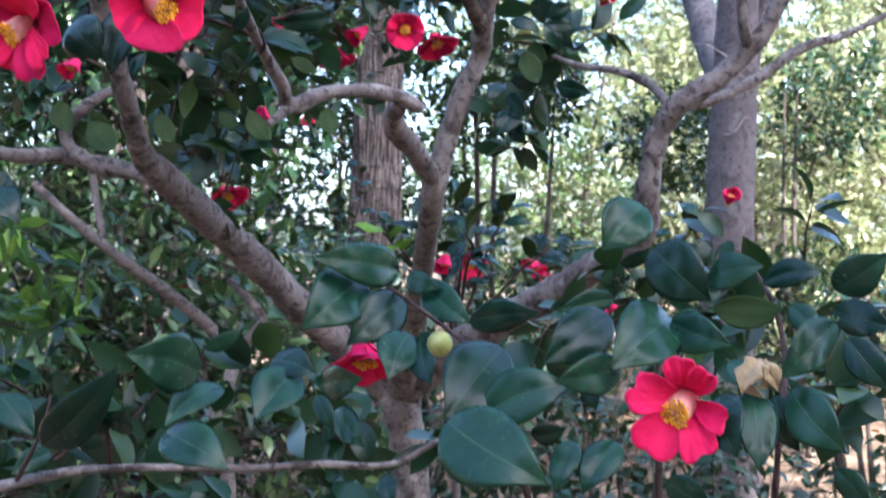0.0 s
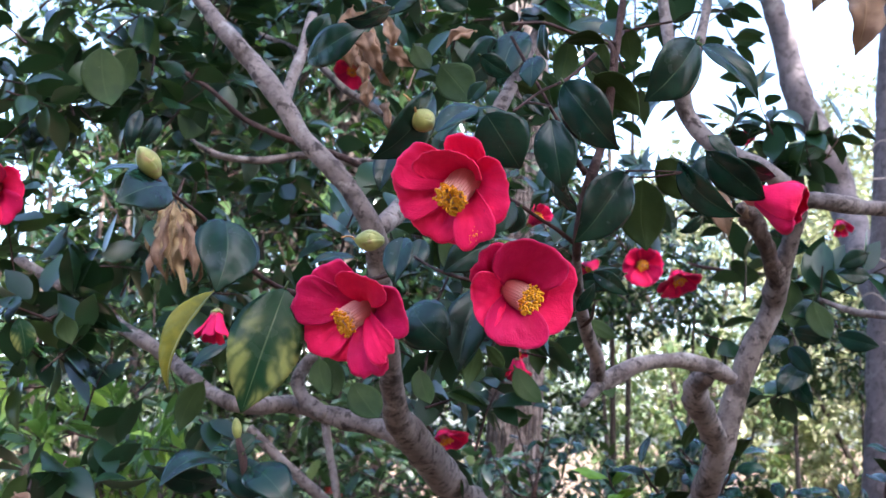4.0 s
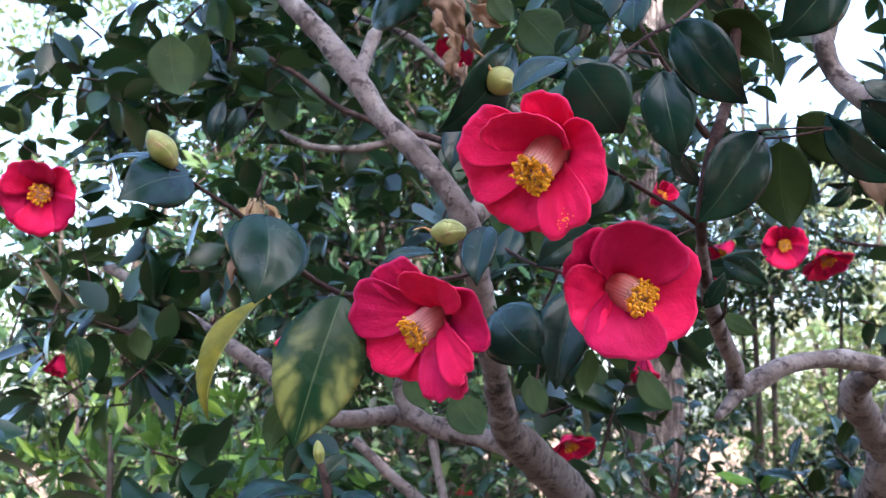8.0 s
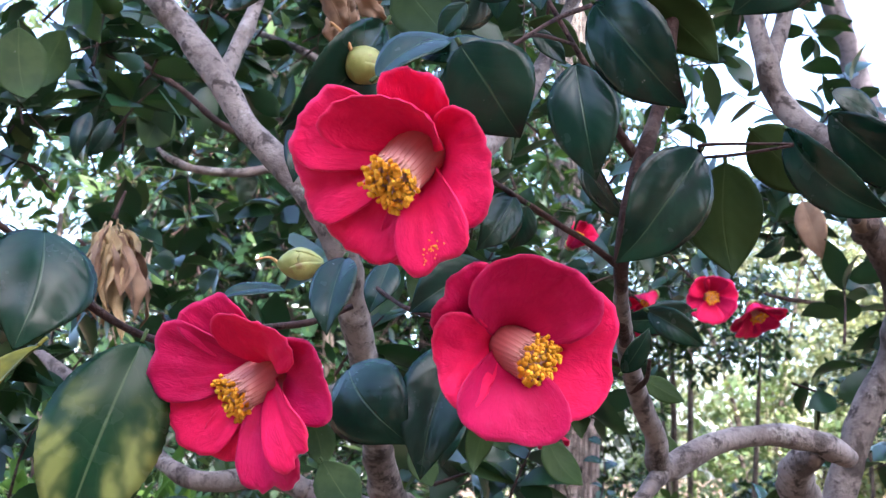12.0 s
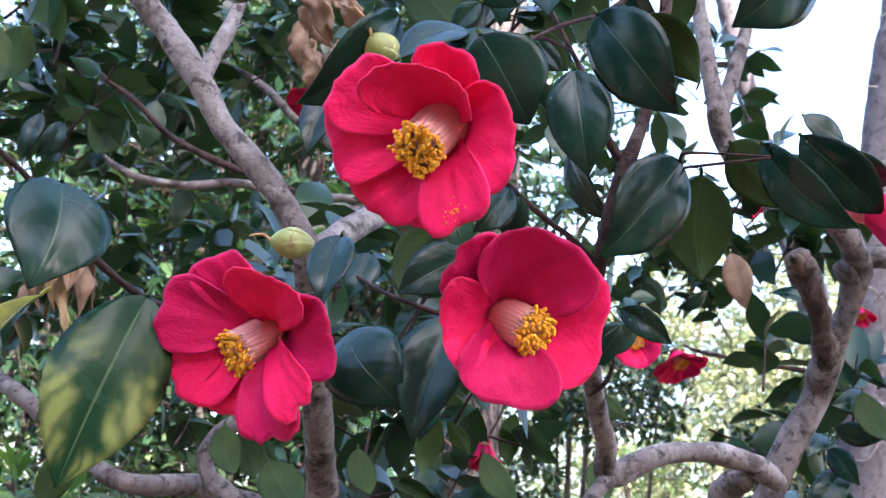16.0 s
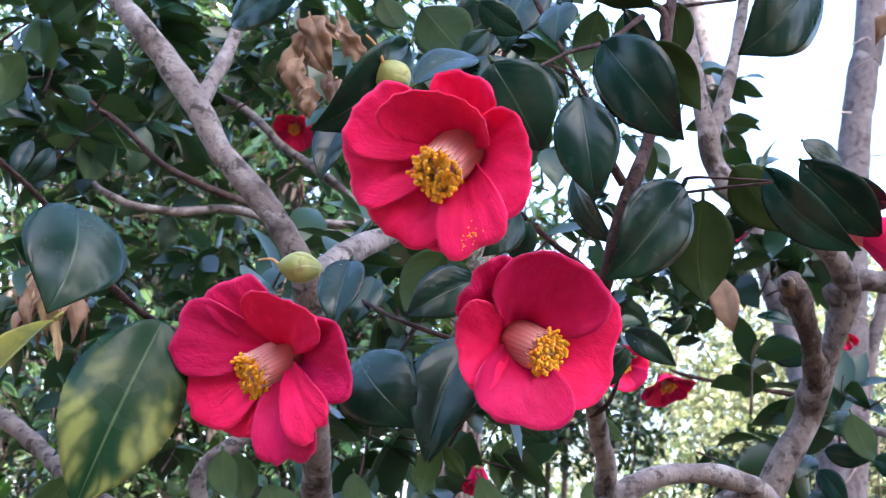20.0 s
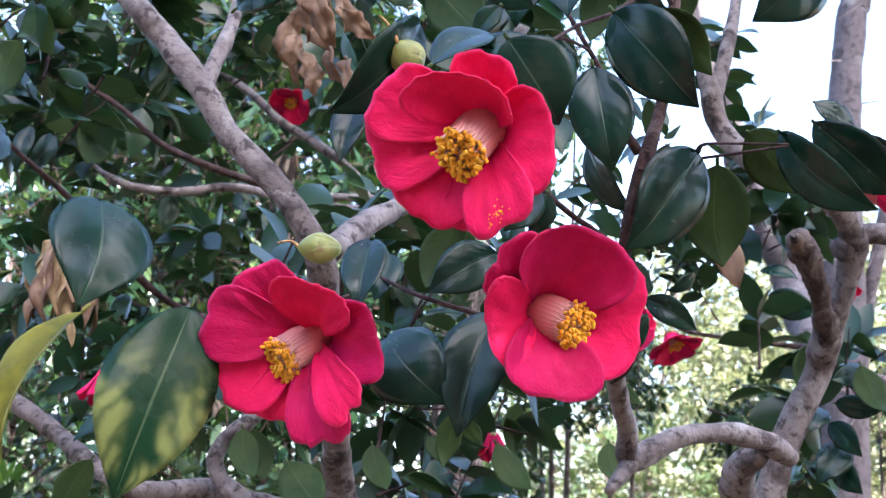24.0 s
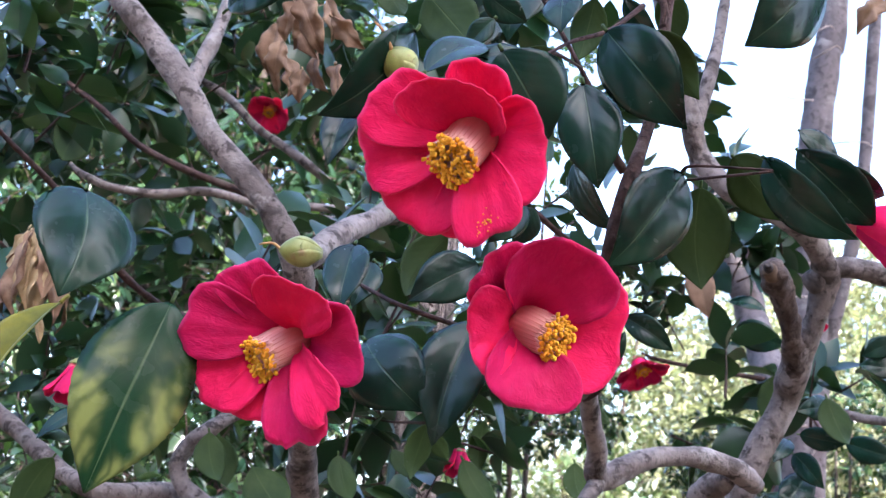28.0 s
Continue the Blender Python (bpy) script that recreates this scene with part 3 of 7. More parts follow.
def flower(at, axis, up, corolla, label, size=1.0, tube_length=0.027, anthers=70, mats=(PETAL,), detail=1.0, tube_way=None, group="red camellia flowers", calyx=True, dusted=None, tube_at=None):
    """An open single camellia: at: where the petals join; axis: the way that it opens. corolla: its cup, and its petals as (direction, half angle, layer, curl, notch, scale)."""
    ob = thing("camellia_flower", at, label, "flower", group)
    m = frame_of(at, axis, up)
    rng = random.Random(int(at[0] * 1000) * 7 + int(at[2] * 1000))
    full = np.array(m)

    def world_of(v):
        return np.asarray(v) @ full[:3, :3].T + full[:3, 3]

    cup, petals = corolla
    cup = [(d, ln * size, fl_) for d, ln, fl_ in cup]
    for i, (theta, half, layer, curl, notch, scale) in enumerate(petals):
        g = cup_petal(cup, theta, half, layer, curl, notch, scale, rng.randint(0, 9999), int(16 * detail) + 5, int(20 * detail) + 5)
        if i == dusted:  # pollen fallen on this petal
            pv, pf, rows_, cols_ = [], [], g.shape[0], g.shape[1]
            for _ in range(28):
                a, b = min(max(rng.gauss(0.88, 0.035), 0.75), 0.96) * (rows_ - 1), min(max(rng.gauss(0.42, 0.055), 0.2), 0.8) * (cols_ - 1)
                i0, j0 = int(a), int(b)
                c = g[i0, j0] + (g[i0 + 1, j0] - g[i0, j0]) * (a - i0) + (g[i0, j0 + 1] - g[i0, j0]) * (b - j0)
                out_ = np.cross(g[i0, j0 + 1] - g[i0, j0], g[i0 + 1, j0] - g[i0, j0])
                c = c - out_ / (np.linalg.norm(out_) + 1e-12) * 0.0008
                w, k0 = rng.uniform(0.0003, 0.0006), len(pv)
                pv += [c + np.array(q) * w for q in ((1, 0, 0), (-1, 0, 0), (0, 1, 0), (0, -1, 0), (0, 0, 1), (0, 0, -1))]
                pf += [tuple(k0 + q for q in f_) for f_ in ((0, 2, 4), (2, 1, 4), (1, 3, 4), (3, 0, 4), (2, 0, 5), (1, 2, 5), (3, 1, 5), (0, 3, 5))]
            part("pollen", mesh_of("pollen", world_of(pv), pf, ANTHER), ob, "yellow pollen specks on a petal", kind="stuff")
        verts, faces, uv, _ = skin(g, 0.0007)
        part("petal", mesh_of("petal", world_of(verts), faces, mats[i % len(mats)], uv), ob)
    # the fused filaments: a ridged cone, open towards its end, bent by its own weight
    if tube_length:
        if tube_way is not None:
            full = np.array(frame_of(tube_at or at, tube_way, up))
        ring, rows = int(36 * detail) + 12, 9
        length = tube_length * size
        girth = 0.0120 if detail >= 1.0 else 0.0090
        verts, uv, faces = [], [], []
        for i in range(rows):
            v = i / (rows - 1)
            for j in range(ring):
                a = 2 * math.pi * j / ring
                r = size * (girth - 0.0026 * v) * (0.6 + 0.4 * min(1.0, v * 4)) * (1 + 0.05 * v * (j % 2) + 0.03 * math.sin(a * 3 + 1))
                verts.append((r * math.cos(a), r * math.sin(a), length * 0.88 * v * (1 - 0.06 * (j % 3) * (v > 0.95))))
                uv.append((j / ring, v * 0.8))
        faces = [(i * ring + j, i * ring + (j + 1) % ring, (i + 1) * ring + (j + 1) % ring, (i + 1) * ring + j) for i in range(rows - 1) for j in range(ring)]
        verts.append((0, 0, length * 0.95))  # the packed filaments close its end
        uv.append((1 / 60, 1.0))
        faces += [((rows - 1) * ring + j, (rows - 1) * ring + (j + 1) % ring, len(verts) - 1) for j in range(ring)]
        column = part("stamen_tube", mesh_of("stamen_tube", world_of(verts), faces, FILAMENT, uv), ob, "pink tube of fused filaments")
        fv, ff, fu, ends = [], [], [], []
        for i in range(anthers):
            a = i * 2.39996
            rr = 0.10 + 0.90 * math.sqrt((i + 0.5) / anthers)
            s = Vector((math.cos(a) * size * girth * 0.75 * (0.7 + 0.3 * rr), math.sin(a) * size * girth * 0.75 * (0.7 + 0.3 * rr), length * 0.72))
            e = Vector((math.cos(a) * size * 0.0110 * rr * rng.uniform(0.88, 1.10), math.sin(a) * size * 0.0110 * rr * rng.uniform(0.88, 1.10), length * (rng.uniform(0.92, 1.08) - 0.05 * rr)))
            n = len(fv)
            for q, w in ((s, 0.00060), (e, 0.00040)):
                for c in range(4):
                    fv.append((q.x + w * math.cos(c * 1.571), q.y + w * math.sin(c * 1.571), q.z))
                    fu.append((1 / 60, 1.0 if q is e else 0.75))
            ff += [(n + c, n + (c + 1) % 4, n + 4 + (c + 1) % 4, n + 4 + c) for c in range(4)]
            ax = (Vector((math.cos(a) * rr, math.sin(a) * rr, 0.5)) + Vector((rng.uniform(-1, 1), rng.uniform(-1, 1), rng.uniform(-1, 1))) * 0.7).normalized()
            ends.append(Matrix.Translation(e) @ ax.to_track_quat("Z", "Y").to_matrix().to_4x4() @ Matrix.Diagonal((*(Vector((rng.uniform(0.85, 1.1), rng.uniform(0.85, 1.1), rng.uniform(0.8, 1.2))) * size), 1)))
        part("filament_ring", mesh_of("filament_ring", world_of(fv), ff, FILAMENT, fu), column, kind="stuff")
        base = Matrix(full.tolist())
        grown = 1.12 if detail >= 1.0 else 1.5  # the few of a far flower are drawn fuller
        for m_ in ends:
            part("anther", ANTHER_MESH, column).matrix_basis = base @ m_ @ Matrix.Scale(grown, 4)
    if calyx:
        full = np.array(m)
        for i in range(5):
            g = petal_grid(i * 72 + 20, 0.013 * size, 0.0065 * size, 62, 0.4, -60, 0, 0.002 * size, i, 6, 6, 40.0, 0.0) - np.array([0, 0, 0.0035 * size])
            verts, faces, uv, _ = skin(g, 0.001)
            part("sepal", mesh_of("sepal", world_of(verts), faces, BUD, uv), ob, "small green sepal")
    return ob


def bud(at, axis, length, radius, label, style=0.0, style_way=(0, 0, 1), style_mat=STYLE):
    """A plump green bud of overlapping scales; style: length of the thread left at its end."""
    ob = thing("camellia_bud", at, label, "bud", "green camellia buds")
    full = np.array(frame_of(at, axis, (0.1, 0.2, 1)))
    verts, faces, rows, ring = [], [], 14, 16
    for i in range(rows):
        v = i / (rows - 1)
        r = radius * math.sin(math.pi * min(1, 0.06 + 0.92 * v ** 1.1)) ** 0.72
        for j in range(ring):
            a = 2 * math.pi * j / ring
            verts.append((r * math.cos(a) * (1 + 0.03 * math.sin(2 * a)), r * math.sin(a), length * v))
    faces = [(i * ring + j, i * ring + (j + 1) % ring, (i + 1) * ring + (j + 1) % ring, (i + 1) * ring + j) for i in range(rows - 1) for j in range(ring)]
    faces += [tuple(range(ring - 1, -1, -1)), tuple((rows - 1) * ring + j for j in range(ring))]
    part("core", mesh_of("core", np.array(verts) @ full[:3, :3].T + full[:3, 3], faces, BUD), ob)
    for i in range(5):
        a0, top = i * 72 * 1.03, (0.62, 0.80, 0.95, 0.74, 0.88)[i]
        g = np.zeros((9, 9, 3))
        for p in range(9):
            v = p / 8 * top
            wide = 0.95 * math.sqrt(max(0.0, 1 - (p / 8) ** 3.0)) + 0.02
            for q in range(9):
                a = radians(a0) + (q / 4 - 1) * wide
                r = radius * math.sin(math.pi * min(1, 0.06 + 0.92 * v ** 1.1)) ** 0.72 * (1.045 + 0.02 * (i % 3))
                g[p, q] = (r * math.cos(a), r * math.sin(a), length * v - 0.001)
        sv, sf, su, _ = skin(g, 0.0009)
        part("scale", mesh_of("scale", sv @ full[:3, :3].T + full[:3, 3], sf, BUD, su), ob)
    if style:
        e = np.array(full[:3, 3] + full[:3, 2] * length * 0.95)
        w = np.array(Vector(style_way).normalized())
        pts = [(*(e + w * style * s + np.array((0, 0, 0.002)) * math.sin(s * 4)), 0.0011 * (1 - 0.5 * s)) for s in (0, 0.35, 0.7, 1.0)]
        sv, sf, su = tube(pts, 3, 6, 0.1)
        part("style", mesh_of("style", sv, sf, style_mat, su), ob, "dry brown thread at the end of the bud")
    return ob


def spray(parent, stem, count, size, seed, looks=("top", "lit_copy"), droop=0.35, spread=1.0, mat=TWIG, width=0.52):
    """A leafy shoot: a stem through points (x, y, z, r) and leaves in turn round it, which hang outward and look up."""
    branch("twig", parent, mat, *stem, ring=7)
    line, rng_ = spline(stem, 8), random.Random(seed)
    for i in range(count):
        s_ = (0.18 + 0.82 * (i + rng_.uniform(0, 0.6)) / count) * (len(line) - 1)
        i0 = min(int(s_), len(line) - 2)
        at = Vector(line[i0, :3]).lerp(Vector(line[i0 + 1, :3]), s_ - i0)
        ahead = (Vector(line[i0 + 1, :3]) - Vector(line[i0, :3])).normalized()
        a = i * 2.4 + rng_.uniform(-0.5, 0.5)
        q = ahead.orthogonal().normalized()
        out_ = q * math.cos(a) + ahead.cross(q) * math.sin(a)
        way = (out_ * spread + ahead * rng_.uniform(0.2, 0.9) - Vector((0, 0, 1)) * rng_.uniform(0.4, 1.6) * droop).normalized()
        face = Vector((0, -0.35, 1.0)) + out_ * 0.3 + Vector((rng_.uniform(-1, 1), rng_.uniform(-1, 1), rng_.uniform(-1, 1))) * 0.45
        ln = size * rng_.uniform(0.7, 1.15)
        leaf(parent, tuple(at + way * ln * 0.09), tuple(at + way * ln * 1.09), tuple(face), width * rng_.uniform(0.88, 1.12), bow=rng_.uniform(0.03, 0.12), fold=rng_.uniform(0.1, 0.4), look_of=looks[rng_.randrange(len(looks))])


def withered_flower(at, length, count, seed, label):
    """A dead flower: limp narrow petals that hang in a tassel from a shrivelled base."""
    ob = thing("withered_flower", at, label, "flower")
    rng_ = random.Random(seed)
    branch("stalk", ob, TWIG, (*at, 0.0035), (at[0] + 0.004, at[1], at[2] + 0.012, 0.0022), (at[0] + 0.009, at[1] + 0.004, at[2] + 0.030, 0.0014), ring=7)
    for i in range(count):
        a, tilt = i * 2.4, rng_.uniform(0.10, 0.34)
        base = (at[0] + 0.010 * math.cos(a), at[1] + 0.010 * math.sin(a), at[2] - rng_.uniform(0, 0.25) * length)
        ln = length * rng_.uniform(0.40, 0.85)
        tip = (base[0] + ln * tilt * math.cos(a), base[1] + ln * tilt * math.sin(a), base[2] - ln)
        leaf(ob, base, tip, (math.cos(a + rng_.uniform(-1, 1)), math.sin(a) - 0.6, 0.2), rng_.uniform(0.26, 0.50), bow=rng_.uniform(-0.08, 0.14), fold=rng_.uniform(0.5, 1.1), look_of=("dry", "husk", "husk")[i % 3], name="withered_petal", cup=1.2, wave=1.25)
    return ob


def strew(centres, ways, faces_, lengths, widths, rng, bend=0.12, fine=False):
    """Many small leaves as one mesh: each of four quads, folded along its rib and pointed at its end."""
    n = len(centres)
    y = ways / (np.linalg.norm(ways, axis=1, keepdims=True) + 1e-9)
    z = faces_ - y * np.sum(faces_ * y, 1, keepdims=True)
    z /= np.linalg.norm(z, axis=1, keepdims=True) + 1e-9
    x = np.cross(y, z)
    L, W = lengths[:, None], widths[:, None]
    fold = rng.uniform(0.05, 0.35, (n, 1))
    bow = rng.uniform(-0.02, bend, (n, 1))
    rows = []
    stations = ((0.0, 0.03), (0.10, 0.48), (0.27, 0.90), (0.48, 1.0), (0.68, 0.80), (0.86, 0.38), (1.0, 0.01)) if fine else ((0.0, 0.02), (0.30, 0.92), (0.62, 0.90), (1.0, 0.02))
    for v, w in stations:
        mid = centres + y * L * v + z * (bow * L * 4 * v * (1 - v))
        rows += [mid - x * W * w / 2 + z * W * w * fold / 2, mid, mid + x * W * w / 2 + z * W * w * fold / 2]
    verts = np.stack(rows, 1).reshape(-1, 3)
    k_ = len(stations)
    quads = np.array([q for i in range(k_ - 1) for q in ((3 * i, 3 * i + 1, 3 * i + 4, 3 * i + 3), (3 * i + 1, 3 * i + 2, 3 * i + 5, 3 * i + 4))])
    return verts, (np.arange(n)[:, None, None] * (3 * k_) + quads[None]).reshape(-1, 4)


def quick_mesh(name, verts, quads, mat):
    """A mesh of quads alone, filled in bulk."""
    me = bpy.data.meshes.new(name)
    me.vertices.add(len(verts))
    me.vertices.foreach_set("co", np.asarray(verts, dtype=np.float32).ravel())
    me.loops.add(quads.size)
    me.loops.foreach_set("vertex_index", quads.astype(np.int32).ravel())
    me.polygons.add(len(quads))
    me.polygons.foreach_set("loop_start", np.arange(len(quads), dtype=np.int32) * 4)
    me.polygons.foreach_set("use_smooth", np.ones(len(quads), dtype=bool))
    me.materials.append(mat)
    me.update(calc_edges=True)
    return me


def foliage(name, parent, mat, centre, radii, clumps, each, length, width, seed, spread=0.11, up=0.8, droop=0.25, twigs=True, shell=0.35, label="", fine=False):
    """Leaves in clumps on short shoots, scattered in an ellipsoid: whorls that look up and outward, with gaps between."""
    rng = np.random.default_rng(seed)
    d = rng.normal(size=(clumps, 3))
    d /= np.linalg.norm(d, axis=1, keepdims=True)
    c = np.array(centre) + d * np.array(radii) * rng.uniform(shell, 1.0, (clumps, 1)) ** 0.7
    shoot = rng.normal(size=(clumps, 3)) * 0.6 + d * 0.5 + np.array((0, 0, 0.25))
    shoot /= np.linalg.norm(shoot, axis=1, keepdims=True)
    n = clumps * each
    cc, ss = np.repeat(c, each, 0), np.repeat(shoot, each, 0)
    t = rng.uniform(-1, 1, (n, 1))
    out = rng.normal(size=(n, 3))
    out -= ss * np.sum(out * ss, 1, keepdims=True) * 0.8
    out /= np.linalg.norm(out, axis=1, keepdims=True)
    way = out + ss * 0.5 - np.array((0, 0, droop))
    face = np.array((0, 0, up)) + rng.normal(size=(n, 3)) * 0.45 + ss * 0.3
    ln = length * rng.uniform(0.65, 1.2, n)
    verts, quads = strew(cc + ss * t * spread + out * spread * 0.15, way, face, ln, ln * width * rng.uniform(0.85, 1.15, n), rng, fine=fine)
    ob = part(name, quick_mesh(name, verts, quads, mat), parent, label, "stuff")
    if twigs:
        tv, tf = [], []
        for i in range(clumps):
            k0 = len(tv)
            a, b = c[i] - shoot[i] * spread * 1.8 - np.array((0, 0, 0.02)), c[i] + shoot[i] * spread
            s1 = np.cross(shoot[i], (0.3, 0.5, 0.8))
            s1 /= np.linalg.norm(s1)
            s2 = np.cross(shoot[i], s1)
            w = max(0.0012, length * 0.022)
            for q, ww in ((a, w * 1.5), ((a + b) / 2 + s1 * spread * 0.12, w), (b, w * 0.5)):
                tv += [q + ww * (s1 * math.cos(g) + s2 * math.sin(g)) for g in (0, 1.571, 3.142, 4.712)]
            tf += [(k0 + r * 4 + j, k0 + r * 4 + (j + 1) % 4, k0 + r * 4 + 4 + (j + 1) % 4, k0 + r * 4 + 4 + j) for r in range(2) for j in range(4)]
        part("brushwood", quick_mesh("brushwood", np.array(tv), np.array(tf), TWIG), parent, kind="stuff")
    return ob


# ---- ground ----
def ground_height(x, y):
    return 0.05 * noise.noise(Vector((x * 0.35, y * 0.35, 1.7))) + 0.018 * noise.noise(Vector((x * 1.7, y * 1.7, 4.1)))


steps = np.concatenate([-np.geomspace(400, 14, 14), np.linspace(-12, 12, 73), np.geomspace(14, 400, 14)])
gv = [(x, y + 6, ground_height(x, y + 6) if abs(x) < 14 and abs(y) < 14 else 0.0) for y in steps for x in steps]
gn = len(steps)
gf = [(j * gn + i, j * gn + i + 1, (j + 1) * gn + i + 1, (j + 1) * gn + i) for j in range(gn - 1) for i in range(gn - 1)]
ground = tagged(part("ground", mesh_of("ground", gv, gf, GROUND), None), "brown forest floor strewn with dry leaves", "ground", kind="structure")
rng = np.random.default_rng(5)
n = 9000
lc = np.stack([rng.uniform(-6, 9, n), rng.uniform(1.0, 17, n), np.full(n, 0.035)], 1)
lv, lq = strew(lc, np.stack([rng.normal(size=n), rng.normal(size=n), rng.normal(size=n) * 0.15], 1), np.array((0, 0, 1)) + rng.normal(size=(n, 3)) * 0.3, rng.uniform(0.05, 0.11, n), rng.uniform(0.02, 0.05, n), rng)
part("leaf_litter", quick_mesh("leaf_litter", lv, lq, FAR_LITTER), ground, kind="stuff")


# ---- trees and shrubs round the camellia ----
def tree(name, at, label, category="tree"):
    return thing(name, at, label, category)


oak = tree("forest_tree", (-0.38, 6.9, 0.0), "tall tree with deeply fissured grey-brown bark")
fissured_trunk("trunk", oak, FISSURED, (-0.46, 6.9, -0.1, 0.21), (-0.44, 6.9, 0.4, 0.175), (-0.41, 6.9, 1.2, 0.160), (-0.36, 6.9, 2.2, 0.132), (-0.34, 6.9, 3.4, 0.122), (-0.36, 6.9, 5.0, 0.11), (-0.4, 6.9, 7.5, 0.09))
grey = tree("forest_tree", (1.56, 6.8, 0.0), "smooth grey-barked tree with two stems")
branch("trunk", grey, GREYBARK, (1.60, 6.8, -0.1, 0.20), (1.57, 6.8, 0.5, 0.155), (1.57, 6.8, 1.3, 0.140), (1.60, 6.8, 1.9, 0.130), (1.63, 6.8, 2.6, 0.118), (1.66, 6.8, 3.3, 0.100), (1.70, 6.8, 3.9, 0.088), (1.76, 6.8, 4.35, 0.085), (1.81, 6.8, 4.8, 0.08), (1.95, 6.8, 8.0, 0.05), ring=22, rough=0.05, scale=9.0)
branch("second_stem", grey, GREYBARK, (1.72, 7.0, -0.1, 0.065), (1.71, 6.95, 1.0, 0.050), (1.72, 6.9, 1.95, 0.043), (1.75, 6.85, 2.6, 0.040), (1.90, 6.8, 3.32, 0.038), (1.97, 6.8, 3.8, 0.037), (2.03, 6.8, 4.5, 0.035), (2.2, 6.8, 6.5, 0.025), ring=12, rough=0.06, scale=9.0)
# thin twigs before the grey trunk, sunlight put into their bark colour
rt = random.Random(8)
for i in range(13):
    z0, side_ = 2.15 + 0.22 * i + rt.uniform(-0.14, 0.14), rt.choice((-1, 1))
    x0, reach, rise = 1.66 + 0.05 * (z0 - 3.3), rt.uniform(0.10, 0.34), rt.uniform(-0.10, 0.16)
    start = rt.uniform(-0.08, 0.09)
    branch("dead_twig", grey, SUNTWIG, (x0 + start, 6.70, z0, 0.0055), (x0 + start + side_ * reach * 0.3, 6.62, z0 + rise * 0.2 + rt.uniform(-0.03, 0.03), 0.0045), (x0 + start + side_ * reach * 0.7, 6.60, z0 + rise * 0.5 + rt.uniform(-0.04, 0.04), 0.0032), (x0 + start + side_ * reach, 6.62, z0 + rise, 0.0016), ring=6, scale=20.0)
slim = tree("slim_tree", (-1.12, 5.46, 0.0), "slim dark trunk with a red tape round it")
branch("trunk", slim, DARKBARK, (-1.12, 5.46, -0.1, 0.075), (-1.12, 5.46, 1.0, 0.062), (-1.13, 5.46, 2.2, 0.055), (-1.10, 5.46, 4.0, 0.045), (-1.2, 5.46, 6.5, 0.03), ring=12, rough=0.06, scale=9.0)
tv, tf, tu = tube([(-1.125, 5.46, 1.27, 0.066), (-1.125, 5.46, 1.325, 0.066)], 2, 16, 0.02, 20)
part("tape", mesh_of("tape", tv, tf, TAPE, tu), slim, "red marking tape")

branch("leaning_stem", grey, GREYBARK, (1.6571, 6.9062, 2.0292, 0.0633), (1.6326, 7.0312, 2.2987, 0.0905), (1.6632, 7.5031, 2.6324, 0.097), (1.6528, 7.9637, 3.0768, 0.0997), (1.5632, 7.934, 3.3716, 0.096), (1.3819, 7.8952, 3.7407, 0.0887), (1.2805, 7.9029, 4.1771, 0.0737), (1.1401, 7.8085, 4.5586, 0.0667), (1.0203, 7.7132, 4.9547, 0.0597), (0.8927, 7.5861, 5.4983, 0.0491), ring=10, scale=9.0)


def shrub(name, label, mat, centre, radii, clumps, each, length, width, seed, category="shrub", stems=5, **more):
    """A bush: stems from the ground into a mass of leaves."""
    ob = thing(name, (centre[0], centre[1], 0.0), label, category)
    rng_ = random.Random(seed)
    for i in range(stems):
        a = rng_.uniform(0, 6.28)
        top = (centre[0] + math.cos(a) * radii[0] * 0.55, centre[1] + math.sin(a) * radii[1] * 0.55, centre[2] + radii[2] * rng_.uniform(0.0, 0.5))
        r = 0.010 + 0.012 * max(radii)
        branch("stem", ob, DARKBARK, (centre[0] + 0.1 * math.cos(a), centre[1] + 0.1 * math.sin(a), -0.1, r * 1.4), (centre[0] + 0.25 * math.cos(a), centre[1] + 0.25 * math.sin(a), top[2] * 0.5, r), (*top, r * 0.4), ring=7, scale=12.0)
    foliage("foliage", ob, mat, centre, radii, clumps, each, length, width, seed, **more)
    return ob


# hedge and evergreen trees to the left and behind
shrub("evergreen_bush", "dense dark evergreen bush with glossy leaves", FAR_HEDGE, (-2.4, 4.7, 1.0), (1.3, 1.0, 1.25), 760, 12, 0.085, 0.36, 11)
shrub("evergreen_bush", "dense dark evergreen bush with glossy leaves", FAR_HEDGE, (-0.95, 4.3, 0.75), (0.85, 0.6, 1.0), 420, 12, 0.085, 0.38, 12)
shrub("lance_leaved_shrub", "shrub with narrow bright lime-green leaves", FAR_LIME, (-1.37, 3.1, 1.37), (0.50, 0.40, 0.44), 78, 12, 0.095, 0.24, 13, spread=0.05, up=0.5, droop=0.0)
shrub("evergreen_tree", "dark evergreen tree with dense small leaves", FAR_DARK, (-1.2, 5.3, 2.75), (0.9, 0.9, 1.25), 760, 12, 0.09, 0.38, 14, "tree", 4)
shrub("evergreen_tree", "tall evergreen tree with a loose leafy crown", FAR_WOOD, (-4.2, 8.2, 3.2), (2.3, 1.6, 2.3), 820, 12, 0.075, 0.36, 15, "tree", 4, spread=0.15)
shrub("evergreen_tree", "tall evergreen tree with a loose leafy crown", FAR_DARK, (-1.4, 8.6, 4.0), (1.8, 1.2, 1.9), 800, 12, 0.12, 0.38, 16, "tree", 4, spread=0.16)
